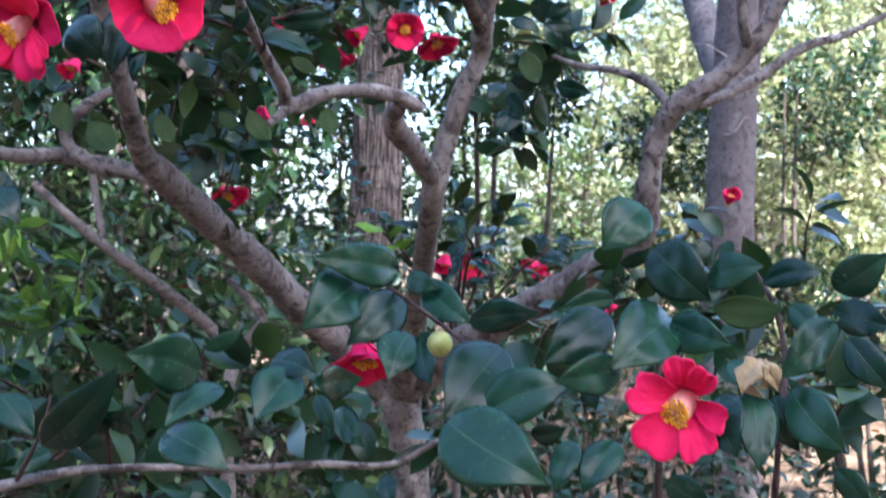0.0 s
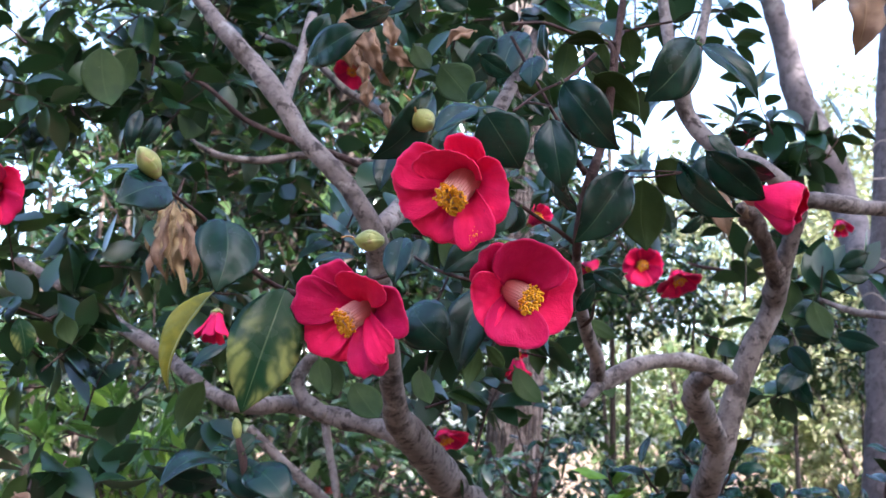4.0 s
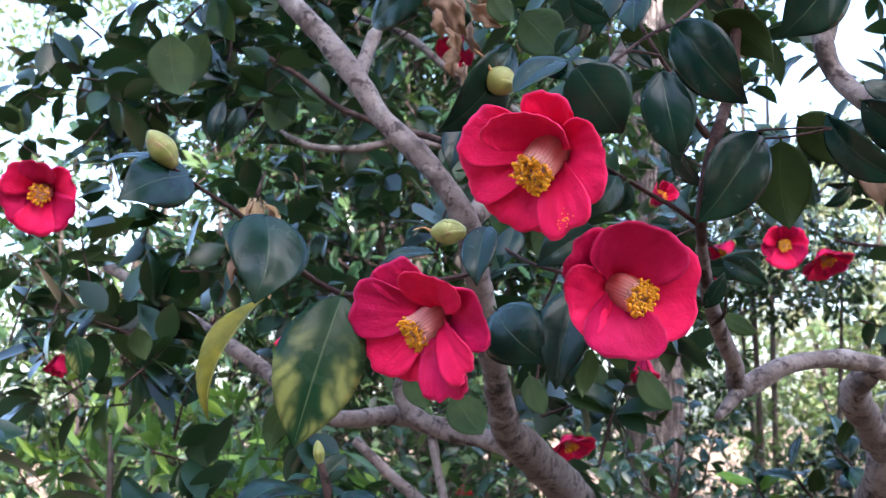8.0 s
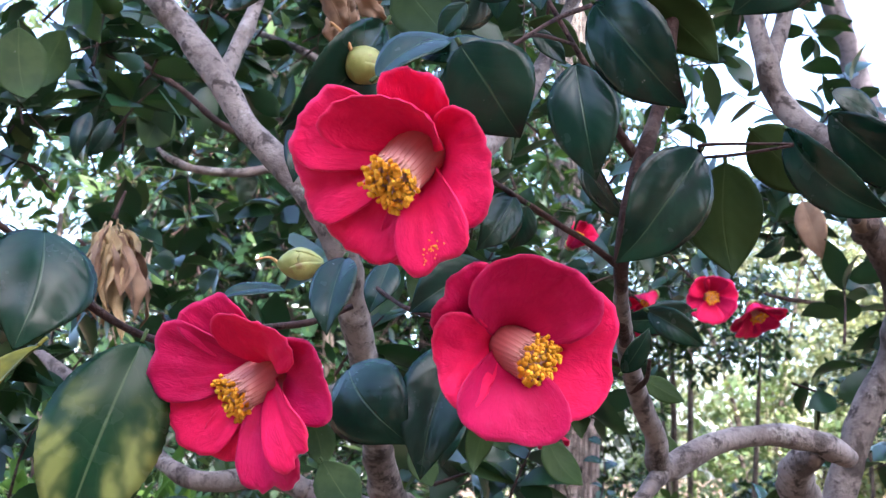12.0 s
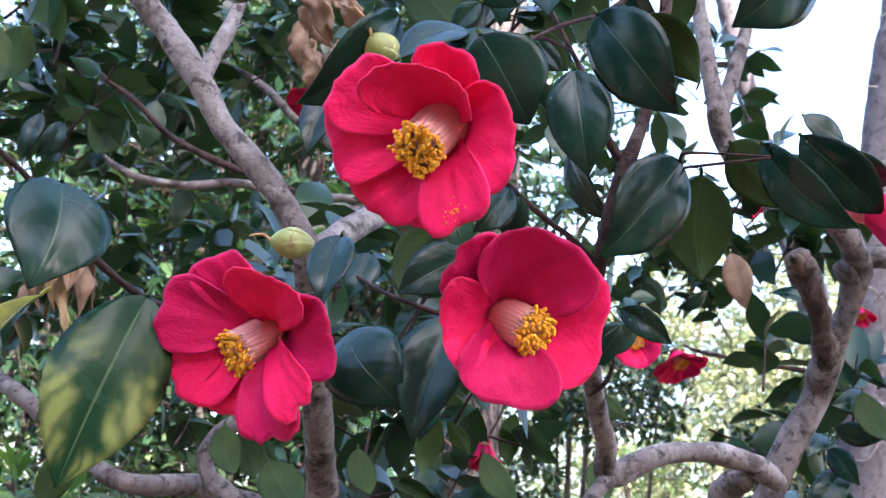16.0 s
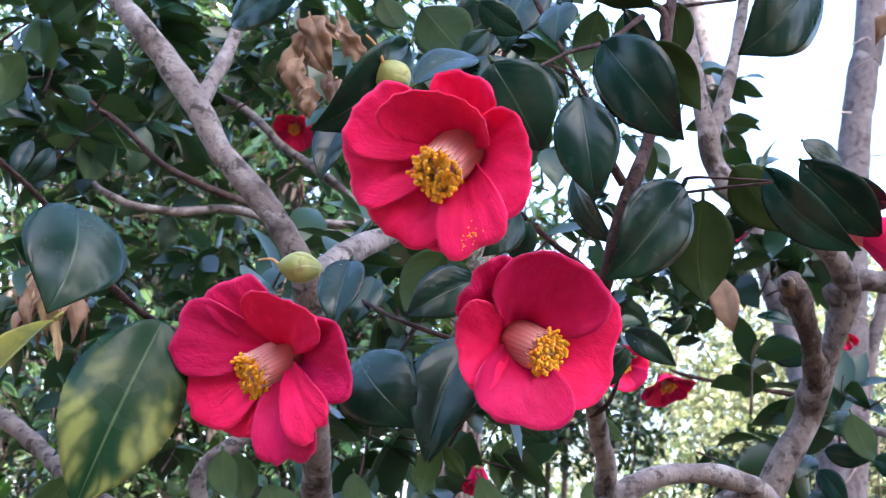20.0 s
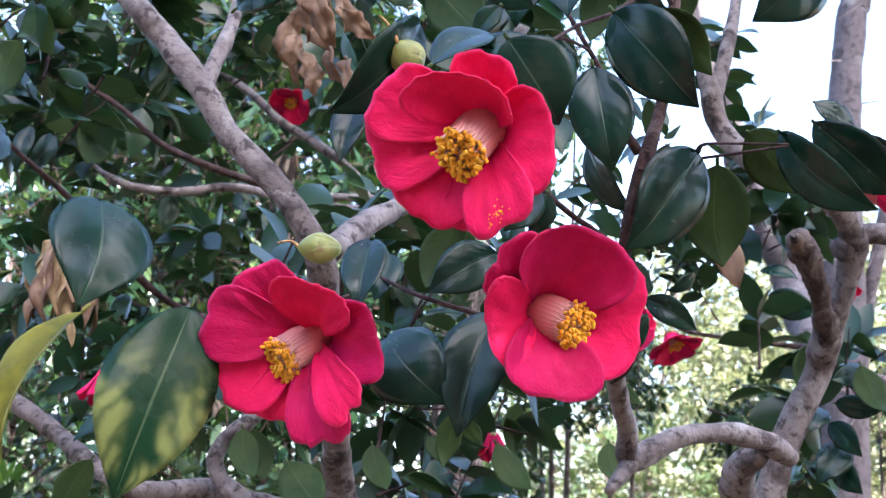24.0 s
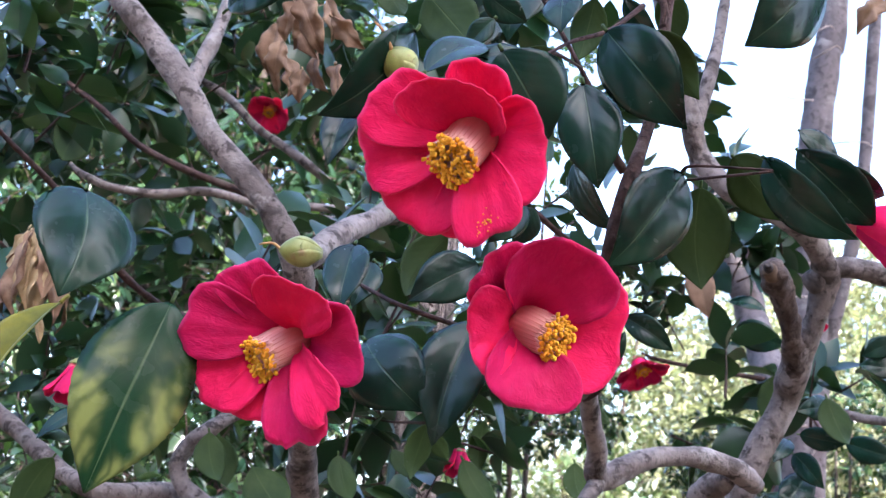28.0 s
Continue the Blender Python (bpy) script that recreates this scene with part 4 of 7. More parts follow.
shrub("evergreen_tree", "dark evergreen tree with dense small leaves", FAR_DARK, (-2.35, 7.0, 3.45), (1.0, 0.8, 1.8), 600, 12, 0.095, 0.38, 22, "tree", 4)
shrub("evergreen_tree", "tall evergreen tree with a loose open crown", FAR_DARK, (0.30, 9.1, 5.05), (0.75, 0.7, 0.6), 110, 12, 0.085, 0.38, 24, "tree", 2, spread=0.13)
shrub("understorey_shrub", "low shrub with small rounded green leaves", FAR_MID, (-0.25, 5.7, 0.75), (0.9, 0.6, 0.75), 330, 11, 0.07, 0.45, 17)
shrub("evergreen_bush", "dense dark evergreen bush with glossy leaves", FAR_HEDGE, (-1.45, 5.2, 1.0), (0.8, 0.7, 1.15), 330, 12, 0.085, 0.38, 20)
shrub("understorey_shrub", "low shrub with small rounded green leaves", FAR_MID, (0.75, 4.7, 0.65), (0.7, 0.6, 0.6), 170, 11, 0.07, 0.45, 18)
shrub("understorey_shrub", "low shrub with small rounded green leaves", FAR_MID, (2.0, 5.4, 0.7), (0.6, 0.6, 0.6), 90, 11, 0.08, 0.42, 19)
shrub("evergreen_bush", "dark evergreen bush with glossy leaves", FAR_DARK, (-2.0, 4.3, 2.2), (0.75, 0.6, 0.6), 130, 12, 0.085, 0.38, 21)
# thicket behind the fissured trunk; the first shrub has shade put into its colour
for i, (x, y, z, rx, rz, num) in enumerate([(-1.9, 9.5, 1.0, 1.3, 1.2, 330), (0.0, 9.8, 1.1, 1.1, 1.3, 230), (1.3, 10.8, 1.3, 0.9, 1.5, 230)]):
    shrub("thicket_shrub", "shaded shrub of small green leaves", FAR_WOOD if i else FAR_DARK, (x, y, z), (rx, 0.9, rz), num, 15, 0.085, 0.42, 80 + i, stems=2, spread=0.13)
# taller dark shrubs between the trunks, deep shade put into their leaf colour
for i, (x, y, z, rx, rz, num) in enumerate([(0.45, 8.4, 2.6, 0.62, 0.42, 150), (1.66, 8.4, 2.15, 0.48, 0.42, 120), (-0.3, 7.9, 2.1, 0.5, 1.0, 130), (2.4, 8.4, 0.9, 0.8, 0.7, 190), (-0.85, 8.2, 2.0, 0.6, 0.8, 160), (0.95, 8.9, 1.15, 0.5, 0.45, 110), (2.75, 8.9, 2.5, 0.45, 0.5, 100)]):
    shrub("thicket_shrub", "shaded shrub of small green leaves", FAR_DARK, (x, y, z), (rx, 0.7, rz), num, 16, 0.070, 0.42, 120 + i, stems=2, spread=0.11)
# bushes with sunlight put into their leaf colour, and far trees
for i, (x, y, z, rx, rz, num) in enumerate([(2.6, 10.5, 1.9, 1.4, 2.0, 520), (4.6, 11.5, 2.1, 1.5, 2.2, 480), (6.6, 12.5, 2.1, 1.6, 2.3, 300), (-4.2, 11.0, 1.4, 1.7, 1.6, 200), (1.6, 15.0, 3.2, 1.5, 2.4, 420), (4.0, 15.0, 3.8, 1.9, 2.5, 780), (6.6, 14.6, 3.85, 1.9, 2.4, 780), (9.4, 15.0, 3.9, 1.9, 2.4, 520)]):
    shrub("sunlit_shrub", "shrub of small yellow-green leaves with sunlight put into their colour", FAR_SUN, (x, y, z), (rx, 1.0, rz), int(num * 1.6), 15, 0.092, 0.42, 30 + i, stems=2, spread=0.13)
for i, (x, y, z, rx, rz, num) in enumerate([(-9, 20, 2.4, 4, 2.6, 240), (-3, 21, 4.8, 3.6, 4.8, 300), (2.2, 22, 3.4, 3.2, 3.4, 480), (7, 21, 3.3, 3.4, 3.4, 560), (12, 22, 3.6, 3.6, 3.6, 500), (18, 24, 4, 4.5, 4, 240), (-17, 24, 3, 5, 3, 200)]):
    shrub("woodland_tree", "leafy woodland tree at the edge of the clearing", FAR_WOOD, (x, y, z), (rx, 2.0, rz), num, 26, 0.15, 0.42, 50 + i, "tree", 3, spread=0.35)

# unseen woodland behind and beside the eye, added to dim sky light and leaf reflections
for i, (x, y, z, rx, rz, num) in enumerate([(-9, -4, 3.6, 3.4, 3.6, 240), (-3.8, -8, 4.0, 3.6, 4.0, 280), (2.6, -8.5, 4.0, 3.6, 4.0, 280), (8.5, -5, 3.6, 3.4, 3.6, 240), (10.5, 2, 3.4, 2.8, 3.4, 200), (-9.5, 3.0, 3.2, 2.6, 3.2, 160)]):
    shrub("woodland_tree", "unseen leafy tree, added to dim light and reflections", FAR_DARK, (x, y, z), (rx, 2.0, rz), int(num * 1.6), 15, 0.42, 0.48, 90 + i, "tree", 3, spread=0.4)

# unseen tall trees added in the sun's way, to shade camellia and grey trunk
for i, (dist, dx, r, num) in enumerate([(10.0, (0.1, 1.4, 1.6), 2.3, 720), (14.5, (1.3, 1.7, 1.6), 3.0, 560), (9.5, (1.2, 6.5, 2.6), 2.0, 400)]):
    c = Vector(dx) + sun_way * dist
    ob = thing("unseen_shade_tree", (c.x, c.y, 0.0), "unseen tall tree with a dense crown, added to cast shade", "tree")
    branch("trunk", ob, DARKBARK, (c.x, c.y, -0.2, 0.26), (c.x + 0.1, c.y, c.z * 0.5, 0.2), (c.x, c.y, c.z + r * 0.4, 0.08), ring=12, scale=6.0)
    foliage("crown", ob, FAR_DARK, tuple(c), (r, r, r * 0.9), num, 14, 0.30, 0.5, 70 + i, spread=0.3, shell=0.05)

# ---- the camellia ----
camellia = thing("camellia_tree", (-0.07, 2.35, 0.0), "camellia tree with grey-brown limbs, dark glossy leaves and red flowers", "tree")
# trunk and limbs
branch("trunk", camellia, BARK, (-0.0462, 2.38, 0.506, 0.0412), (-0.0501, 2.36, 0.7864, 0.036), (-0.0588, 2.36, 0.9716, 0.0338), (-0.071, 2.33, 1.1068, 0.0355), (-0.0892, 2.3, 1.2174, 0.0404), (-0.099, 2.28, 1.2721, 0.0263), label="grey-brown leaning trunk")
branch("limb", camellia, BARK, (-0.0843, 2.31, 1.1738, 0.0287), (-0.1885, 2.2675, 1.2752, 0.0302), (-0.2653, 2.1762, 1.3606, 0.0290), (-0.3226, 2.0552, 1.4358, 0.0265), (-0.3639, 1.8947, 1.4981, 0.0236), (-0.3844, 1.72, 1.5445, 0.0221), (-0.3981, 1.6235, 1.5751, 0.0166), (-0.3959, 1.5467, 1.6227, 0.0129), (-0.3958, 1.4781, 1.6836, 0.0123), (-0.397, 1.4209, 1.7343, 0.0123), (-0.4011, 1.3962, 1.7671, 0.0117), (-0.4227, 1.3907, 1.8003, 0.0102), (-0.4488, 1.3953, 1.832, 0.0103), (-0.4792, 1.3997, 1.8636, 0.0099), (-0.5021, 1.4039, 1.9002, 0.0110), (-0.5373, 1.4163, 1.9462, 0.0107), (-0.5652, 1.4207, 1.9784, 0.0097), (-0.6165, 1.4504, 2.04, 0.0086), (-0.67, 1.478, 2.1168, 0.0073))
branch("limb", camellia, BARK, (-0.3969, 1.407, 1.7633, 0.0101), (-0.3861, 1.4353, 1.7826, 0.0109), (-0.3684, 1.4926, 1.8144, 0.0108), (-0.3436, 1.5697, 1.8523, 0.0102), (-0.3079, 1.6439, 1.9161, 0.0094), (-0.2672, 1.6955, 2.0002, 0.0084), (-0.2222, 1.762, 2.126, 0.0074))
branch("limb", camellia, BARK, (-0.5032, 1.404, 1.899, 0.008), (-0.4989, 1.4205, 1.9286, 0.0075), (-0.4919, 1.4365, 1.9636, 0.0065), (-0.4849, 1.4596, 2.0209, 0.0054))
branch("limb", camellia, BARK, (-0.3888, 1.74, 1.5432, 0.0177), (-0.4421, 1.76, 1.5605, 0.0138), (-0.5186, 1.8, 1.5772, 0.0125), (-0.5695, 1.83, 1.5903, 0.0118), (-0.6248, 1.7622, 1.5854, 0.0107), (-0.6882, 1.8062, 1.6104, 0.01), (-0.7714, 1.8762, 1.6601, 0.0105), (-0.8686, 1.9455, 1.7102, 0.0102), (-0.9479, 1.9964, 1.7537, 0.0092), (-1.0827, 2.061, 1.8245, 0.0088))
branch("side_branch", camellia, BARK, (-0.5116, 1.79, 1.5731, 0.0107), (-0.5477, 1.8, 1.5988, 0.01), (-0.5535, 1.8, 1.6295, 0.01), (-0.5269, 1.8, 1.6586, 0.0091), (-0.4992, 1.82, 1.6819, 0.0076), (-0.4672, 1.86, 1.6999, 0.006), label="short knobbly side shoot")
branch("twig", camellia, BARK, (-0.5161, 1.8, 1.5672, 0.0058), (-0.5046, 1.78, 1.5248, 0.0053), (-0.4892, 1.76, 1.4671, 0.0049))
branch("limb", camellia, BARK, (-0.0779, 2.28, 1.1879, 0.0242), (-0.0543, 2.1, 1.2958, 0.0223), (-0.039, 1.92, 1.38, 0.0186), (-0.0238, 1.78, 1.459, 0.0164), (-0.0138, 1.66, 1.5274, 0.0169), (0.0045, 1.64, 1.5946, 0.0144), (0.0271, 1.63, 1.6615, 0.0135), (0.0494, 1.62, 1.7088, 0.0135), (0.0505, 1.6, 1.728, 0.0158), (0.0515, 1.59, 1.742, 0.015), (0.045, 1.57, 1.753, 0.0122))
branch("limb", camellia, BARK, (0.05, 1.597, 1.73, 0.011), (0.054, 1.58, 1.752, 0.0112), (0.06, 1.56, 1.778, 0.0105), (0.0625, 1.545, 1.802, 0.011), (0.0634, 1.5385, 1.8136, 0.0113), (0.0462, 1.5111, 1.8326, 0.0111), (0.0175, 1.4889, 1.8481, 0.0103), (-0.0293, 1.5148, 1.8819, 0.0101), (-0.0568, 1.5211, 1.9147, 0.0098), (-0.0691, 1.5075, 1.9502, 0.0091), (-0.0805, 1.5117, 2.0092, 0.0074), (-0.0906, 1.5237, 2.0939, 0.0057))
branch("limb", camellia, BARK, (-0.065, 1.5137, 1.9377, 0.007), (-0.0519, 1.5254, 1.9772, 0.0071), (-0.0338, 1.5498, 2.0438, 0.0061), (-0.0174, 1.5822, 2.1313, 0.0048))
branch("limb", camellia, BARK, (-0.0266, 1.4336, 1.6145, 0.0074), (-0.0430, 1.4158, 1.6214, 0.0092), (-0.0608, 1.4, 1.6265, 0.0084), (-0.0918, 1.38, 1.629, 0.008), (-0.1303, 1.35, 1.622, 0.0078), (-0.1646, 1.325, 1.6048, 0.0089), (-0.1705, 1.3, 1.6247, 0.0072), (-0.1794, 1.2707, 1.642, 0.0066), (-0.1883, 1.2241, 1.6647, 0.0056), (-0.1932, 1.157, 1.6876, 0.004), (-0.1934, 1.1341, 1.6976, 0.0031))
branch("limb", camellia, BARK, (-0.0144, 1.6310, 1.5471, 0.0125), (-0.0372, 1.5636, 1.5765, 0.0135), (-0.0559, 1.4951, 1.5955, 0.0140), (-0.0581, 1.4543, 1.6104, 0.0118), (-0.0498, 1.4271, 1.6210, 0.0075), rough=0.16, label="short prong with a swollen knob")
branch("stem", camellia, TWIG, (-0.191, 1.1912, 1.6735, 0.0037), (-0.1932, 1.157, 1.6876, 0.004), (-0.1934, 1.1162, 1.708, 0.004), (-0.1898, 1.1051, 1.7338, 0.004), (-0.1811, 1.1036, 1.7624, 0.0043), (-0.171, 1.1108, 1.7981, 0.0038), (-0.1663, 1.1122, 1.836, 0.0035), (-0.1599, 1.1219, 1.8827, 0.0033), (-0.152, 1.1386, 1.9433, 0.0026), label="dark red-brown young stem")
branch("twig", camellia, TWIG, (-0.2471, 1.0931, 1.8800, 0.0013), (-0.2215, 1.1250, 1.8920, 0.0014), (-0.1950, 1.1400, 1.8870, 0.0018), (-0.1680, 1.1150, 1.8700, 0.0022), (-0.1655, 1.1130, 1.8500, 0.0022), ring=8)
branch("twig", camellia, TWIG, (-0.1655, 1.1130, 1.8700, 0.0022), (-0.1560, 1.1420, 1.8880, 0.0017), (-0.1514, 1.1771, 1.9020, 0.0014), (-0.1100, 1.1850, 1.9130, 0.0012), ring=8)
branch("stub", camellia, BARK, (-0.1621, 1.33, 1.6091, 0.008), (-0.1718, 1.31, 1.5958, 0.006), (-0.184, 1.29, 1.5816, 0.0036))
branch("cut_branch", camellia, DEADBARK, (0.0520, 1.594, 1.733, 0.0108), (0.044, 1.570, 1.749, 0.0102), (0.031, 1.540, 1.766, 0.0093), (0.018, 1.512, 1.781, 0.0099), (0.006, 1.490, 1.793, 0.0117), (-0.001, 1.478, 1.800, 0.0112), (-0.004, 1.471, 1.804, 0.0084), ring=26, rough=0.16, label="dark pruned branch end with a hollow", scale=85.0)
branch("cut_end", camellia, CUTWOOD, (-0.003, 1.476, 1.795, 0.0062), (-0.007, 1.468, 1.799, 0.0062), (-0.009, 1.465, 1.800, 0.0045), ring=12, rough=0.3, label="pale knobbly rim of the cut end")
# solid dark plug that stands for the shade inside the cut end
branch("hollow", camellia, DARKBARK, (-0.0055, 1.470, 1.797, 0.0046), (-0.0098, 1.4632, 1.8003, 0.0044), (-0.0104, 1.4624, 1.8006, 0.0036), ring=12, rough=0.3, label="dark plug painted as the shade inside the cut end")
branch("limb", camellia, BARK, (0.048, 1.535, 1.805, 0.01), (0.0766, 1.5429, 1.823, 0.0095), (0.1154, 1.5441, 1.8199, 0.0099), (0.1688, 1.5952, 1.8243, 0.0088), (0.2162, 1.6161, 1.8281, 0.0096), (0.2669, 1.6445, 1.8603, 0.009), (0.3217, 1.6823, 1.8996, 0.0085), (0.3892, 1.7303, 1.9405, 0.0087), (0.4688, 1.8093, 1.9756, 0.0083), (0.5691, 1.9075, 2.0262, 0.0079), (0.7727, 2.1017, 2.1505, 0.0058))
branch("limb", camellia, BARK, (-0.068, 2.3, 1.1856, 0.0329), (0.0165, 2.24, 1.2649, 0.031), (0.0858, 2.16, 1.3114, 0.0289), (0.1674, 2.06, 1.3653, 0.0266), (0.2407, 1.96, 1.4192, 0.0244), (0.2904, 1.9, 1.4553, 0.0228), (0.31, 1.87, 1.4897, 0.0207), (0.3075, 1.84, 1.5273, 0.0187), (0.3093, 1.83, 1.5607, 0.0169), (0.3202, 1.82, 1.6189, 0.016), (0.3416, 1.8, 1.6586, 0.017), (0.3912, 1.78, 1.6933, 0.0156), (0.4381, 1.77, 1.7328, 0.0143), (0.4681, 1.76, 1.7759, 0.0126), (0.4937, 1.75, 1.8387, 0.0109), (0.5301, 1.75, 1.9679, 0.0081))
branch("limb", camellia, BARK, (0.3457, 1.8, 1.6603, 0.01), (0.4022, 1.83, 1.6722, 0.0089), (0.4801, 1.87, 1.7099, 0.0086), (0.558, 1.9, 1.7623, 0.0079), (0.6447, 1.95, 1.793, 0.0063), (0.7535, 2, 1.848, 0.0046))
branch("limb", camellia, BARK, (0.3374, 1.8, 1.6569, 0.0075), (0.3109, 1.84, 1.6972, 0.0068), (0.2656, 1.88, 1.7243, 0.0061), (0.2181, 1.92, 1.7363, 0.0049), (0.1765, 1.95, 1.757, 0.0032))
branch("limb", camellia, BARK, (0.4421, 1.77, 1.7352, 0.009), (0.4274, 1.74, 1.7722, 0.008), (0.4146, 1.72, 1.8479, 0.0068), (0.405, 1.7, 1.9374, 0.0051))
# twigs
branch("twig", camellia, TWIG, (-0.4892, 0.9499, 1.7245, 0.0011), (-0.4844, 0.9828, 1.7176, 0.0013), (-0.4696, 1.0186, 1.7043, 0.0017), (-0.4494, 1.0572, 1.6788, 0.002), (-0.4301, 1.094, 1.6647, 0.0022), (-0.4054, 1.1509, 1.6611, 0.0026), (-0.3837, 1.248, 1.6608, 0.0035), ring=8)
branch("twig", camellia, TWIG, (-0.1871, 1.1043, 1.7591, 0.0028), (-0.196, 1.0963, 1.7706, 0.0023), (-0.2074, 1.0808, 1.7917, 0.0018), (-0.2172, 1.0767, 1.8087, 0.0015), (-0.2328, 1.0796, 1.8386, 0.0014), (-0.2471, 1.0831, 1.8663, 0.0012), ring=8)
branch("twig", camellia, TWIG, (-0.1925, 1.1225, 1.7031, 0.0022), (-0.2102, 1.1091, 1.715, 0.0018), (-0.2232, 1.1021, 1.722, 0.0017), (-0.2398, 1.0844, 1.7303, 0.0015), (-0.2553, 1.0423, 1.7335, 0.0012), (-0.2635, 1.0105, 1.737, 0.0012), ring=8)
branch("twig", camellia, TWIG, (-0.2156, 1.077, 1.8073, 0.0009), (-0.2331, 1.0472, 1.8019, 0.001), (-0.2432, 1.0292, 1.7902, 0.001), ring=8)
branch("twig", camellia, TWIG, (-0.2432, 1.0292, 1.7902, 0.001), (-0.2239, 1.0551, 1.8125, 0.0012), (-0.201, 1.0769, 1.8306, 0.0014), (-0.18, 1.097, 1.8558, 0.0016), ring=8)
branch("twig", camellia, TWIG, (-0.1866, 1.1162, 1.7305, 0.0019), (-0.1625, 1.1409, 1.7583, 0.0013), (-0.1549, 1.1094, 1.7616, 0.0012), (-0.1562, 1.075, 1.755, 0.0009), (-0.1397, 1.0703, 1.7542, 0.0007), (-0.1161, 1.0612, 1.7512, 0.0007), ring=8)
branch("twig", camellia, TWIG, (-0.1533, 1.1083, 1.7575, 0.0008), (-0.1395, 1.0714, 1.7494, 0.0007), (-0.1161, 1.0613, 1.7506, 0.0007), ring=8)
branch("twig", camellia, TWIG, (-0.3351, 1.1374, 1.6865, 0.0017), (-0.3556, 1.1276, 1.6768, 0.0021), (-0.3865, 1.1067, 1.6703, 0.0019), ring=8)
branch("twig", camellia, TWIG, (-0.3408, 1.2116, 1.7114, 0.0012), (-0.3237, 1.1841, 1.6979, 0.0013), (-0.3052, 1.1663, 1.6872, 0.0015), (-0.2688, 1.1689, 1.6774, 0.0016), (-0.2216, 1.1911, 1.6716, 0.002), (-0.1829, 1.2352, 1.6606, 0.0021), ring=8)
branch("twig", camellia, TWIG, (-0.3183, 1.0763, 1.6338, 0.0015), (-0.3002, 1.0962, 1.6367, 0.0016), (-0.2662, 1.1359, 1.6435, 0.0018), (-0.2206, 1.1942, 1.6588, 0.002), ring=8)
branch("twig", camellia, TWIG, (-0.1866, 1.2481, 1.6501, 0.0022), (-0.1787, 1.2266, 1.6549, 0.0016), (-0.1778, 1.1836, 1.6629, 0.001), ring=8)
branch("branch", camellia, BARK, (-0.4187, 2.1237, 1.9874, 0.0059), (-0.5019, 2.0699, 1.9806, 0.0061), (-0.5916, 1.9848, 1.9794, 0.0059), (-0.6544, 1.9631, 1.9663, 0.0058), (-0.7125, 1.9597, 1.9701, 0.0054), (-0.7552, 1.9753, 1.9885, 0.0046), (-0.78, 1.9918, 2.0069, 0.0034), ring=8)
branch("branch", camellia, TWIG, (-0.8083, 1.9851, 2.124, 0.0038), (-0.7438, 1.974, 2.0795, 0.0038), (-0.6914, 1.9725, 2.0345, 0.0046), (-0.6207, 1.9604, 1.9997, 0.005), (-0.5381, 1.968, 1.9742, 0.0054), (-0.4557, 1.9771, 1.9363, 0.0058), ring=8)
branch("branch", camellia, BARK, (-0.3349, 2.0227, 1.9736, 0.0089), (-0.379, 2.0236, 1.9688, 0.0081), (-0.4278, 2.0213, 1.9774, 0.0066), (-0.4835, 2.0208, 1.9782, 0.0055), (-0.528, 2.0203, 1.9791, 0.0052), ring=8)
branch("branch", camellia, BARK, (-0.4403, 2.265, 2.0327, 0.006), (-0.4662, 2.3028, 2.0886, 0.007), (-0.5252, 2.3109, 2.1383, 0.0075), (-0.5956, 2.3297, 2.1864, 0.0072), (-0.6638, 2.3644, 2.254, 0.0065), (-0.7428, 2.4034, 2.3033, 0.0057), (-0.8446, 2.4423, 2.3526, 0.0048), ring=8)
branch("branch", camellia, BARK, (-0.6686, 2, 1.5571, 0.0065), (-0.6039, 2, 1.4971, 0.0083), (-0.5301, 2, 1.4371, 0.0092), (-0.4581, 2.05, 1.3752, 0.0104), (-0.4014, 2.1, 1.3152, 0.0116), (-0.3661, 2.12, 1.265, 0.0127), (-0.3675, 2.1, 1.2183, 0.0116), (-0.3917, 2.1, 1.1698, 0.0116), (-0.3723, 2.1, 1.1019, 0.0116), (-0.3675, 2.1, 1.0049, 0.0136), ring=10)
branch("branch", camellia, BARK, (-0.3641, 2.12, 1.2552, 0.0108), (-0.3239, 2.1, 1.3055, 0.0097), (-0.3093, 2.1, 1.3298, 0.0087), (-0.3336, 2.1, 1.3637, 0.0073), (-0.3675, 2.1, 1.3976, 0.0058), ring=10)
branch("branch", camellia, BARK, (-0.3995, 1.05, 1.242, 0.0053), (-0.3656, 1.05, 1.2493, 0.0044), (-0.3103, 1.06, 1.2586, 0.0039), (-0.2414, 1.08, 1.257, 0.0037), (-0.1849, 1.1, 1.2524, 0.0036), (-0.1158, 1.12, 1.253, 0.0034), (-0.0499, 1.15, 1.2477, 0.0032), (-0.0021, 1.15, 1.2711, 0.0024), ring=8)
branch("twig", camellia, TWIG, (-0.0521, 1.2, 1.4118, 0.0017), (-0.0236, 1.16, 1.3943, 0.0021), (0.0083, 1.12, 1.3729, 0.0021), (0.0335, 1.1, 1.3489, 0.0025), (0.0589, 1.1, 1.288, 0.003), (0.0792, 1.1, 1.2169, 0.0036), ring=8)
branch("twig", camellia, TWIG, (0.2773, 1.1, 1.4353, 0.0018), (0.2841, 1.05, 1.402, 0.0022), (0.2798, 1, 1.3581, 0.0025), (0.2614, 0.95, 1.3101, 0.0026), (0.257, 0.95, 1.2487, 0.0031), ring=8)
branch("twig", camellia, TWIG, (-0.1926, 0.95, 1.3408, 0.0015), (-0.1842, 0.93, 1.3645, 0.0013), (-0.1793, 0.92, 1.3782, 0.0011), ring=8)
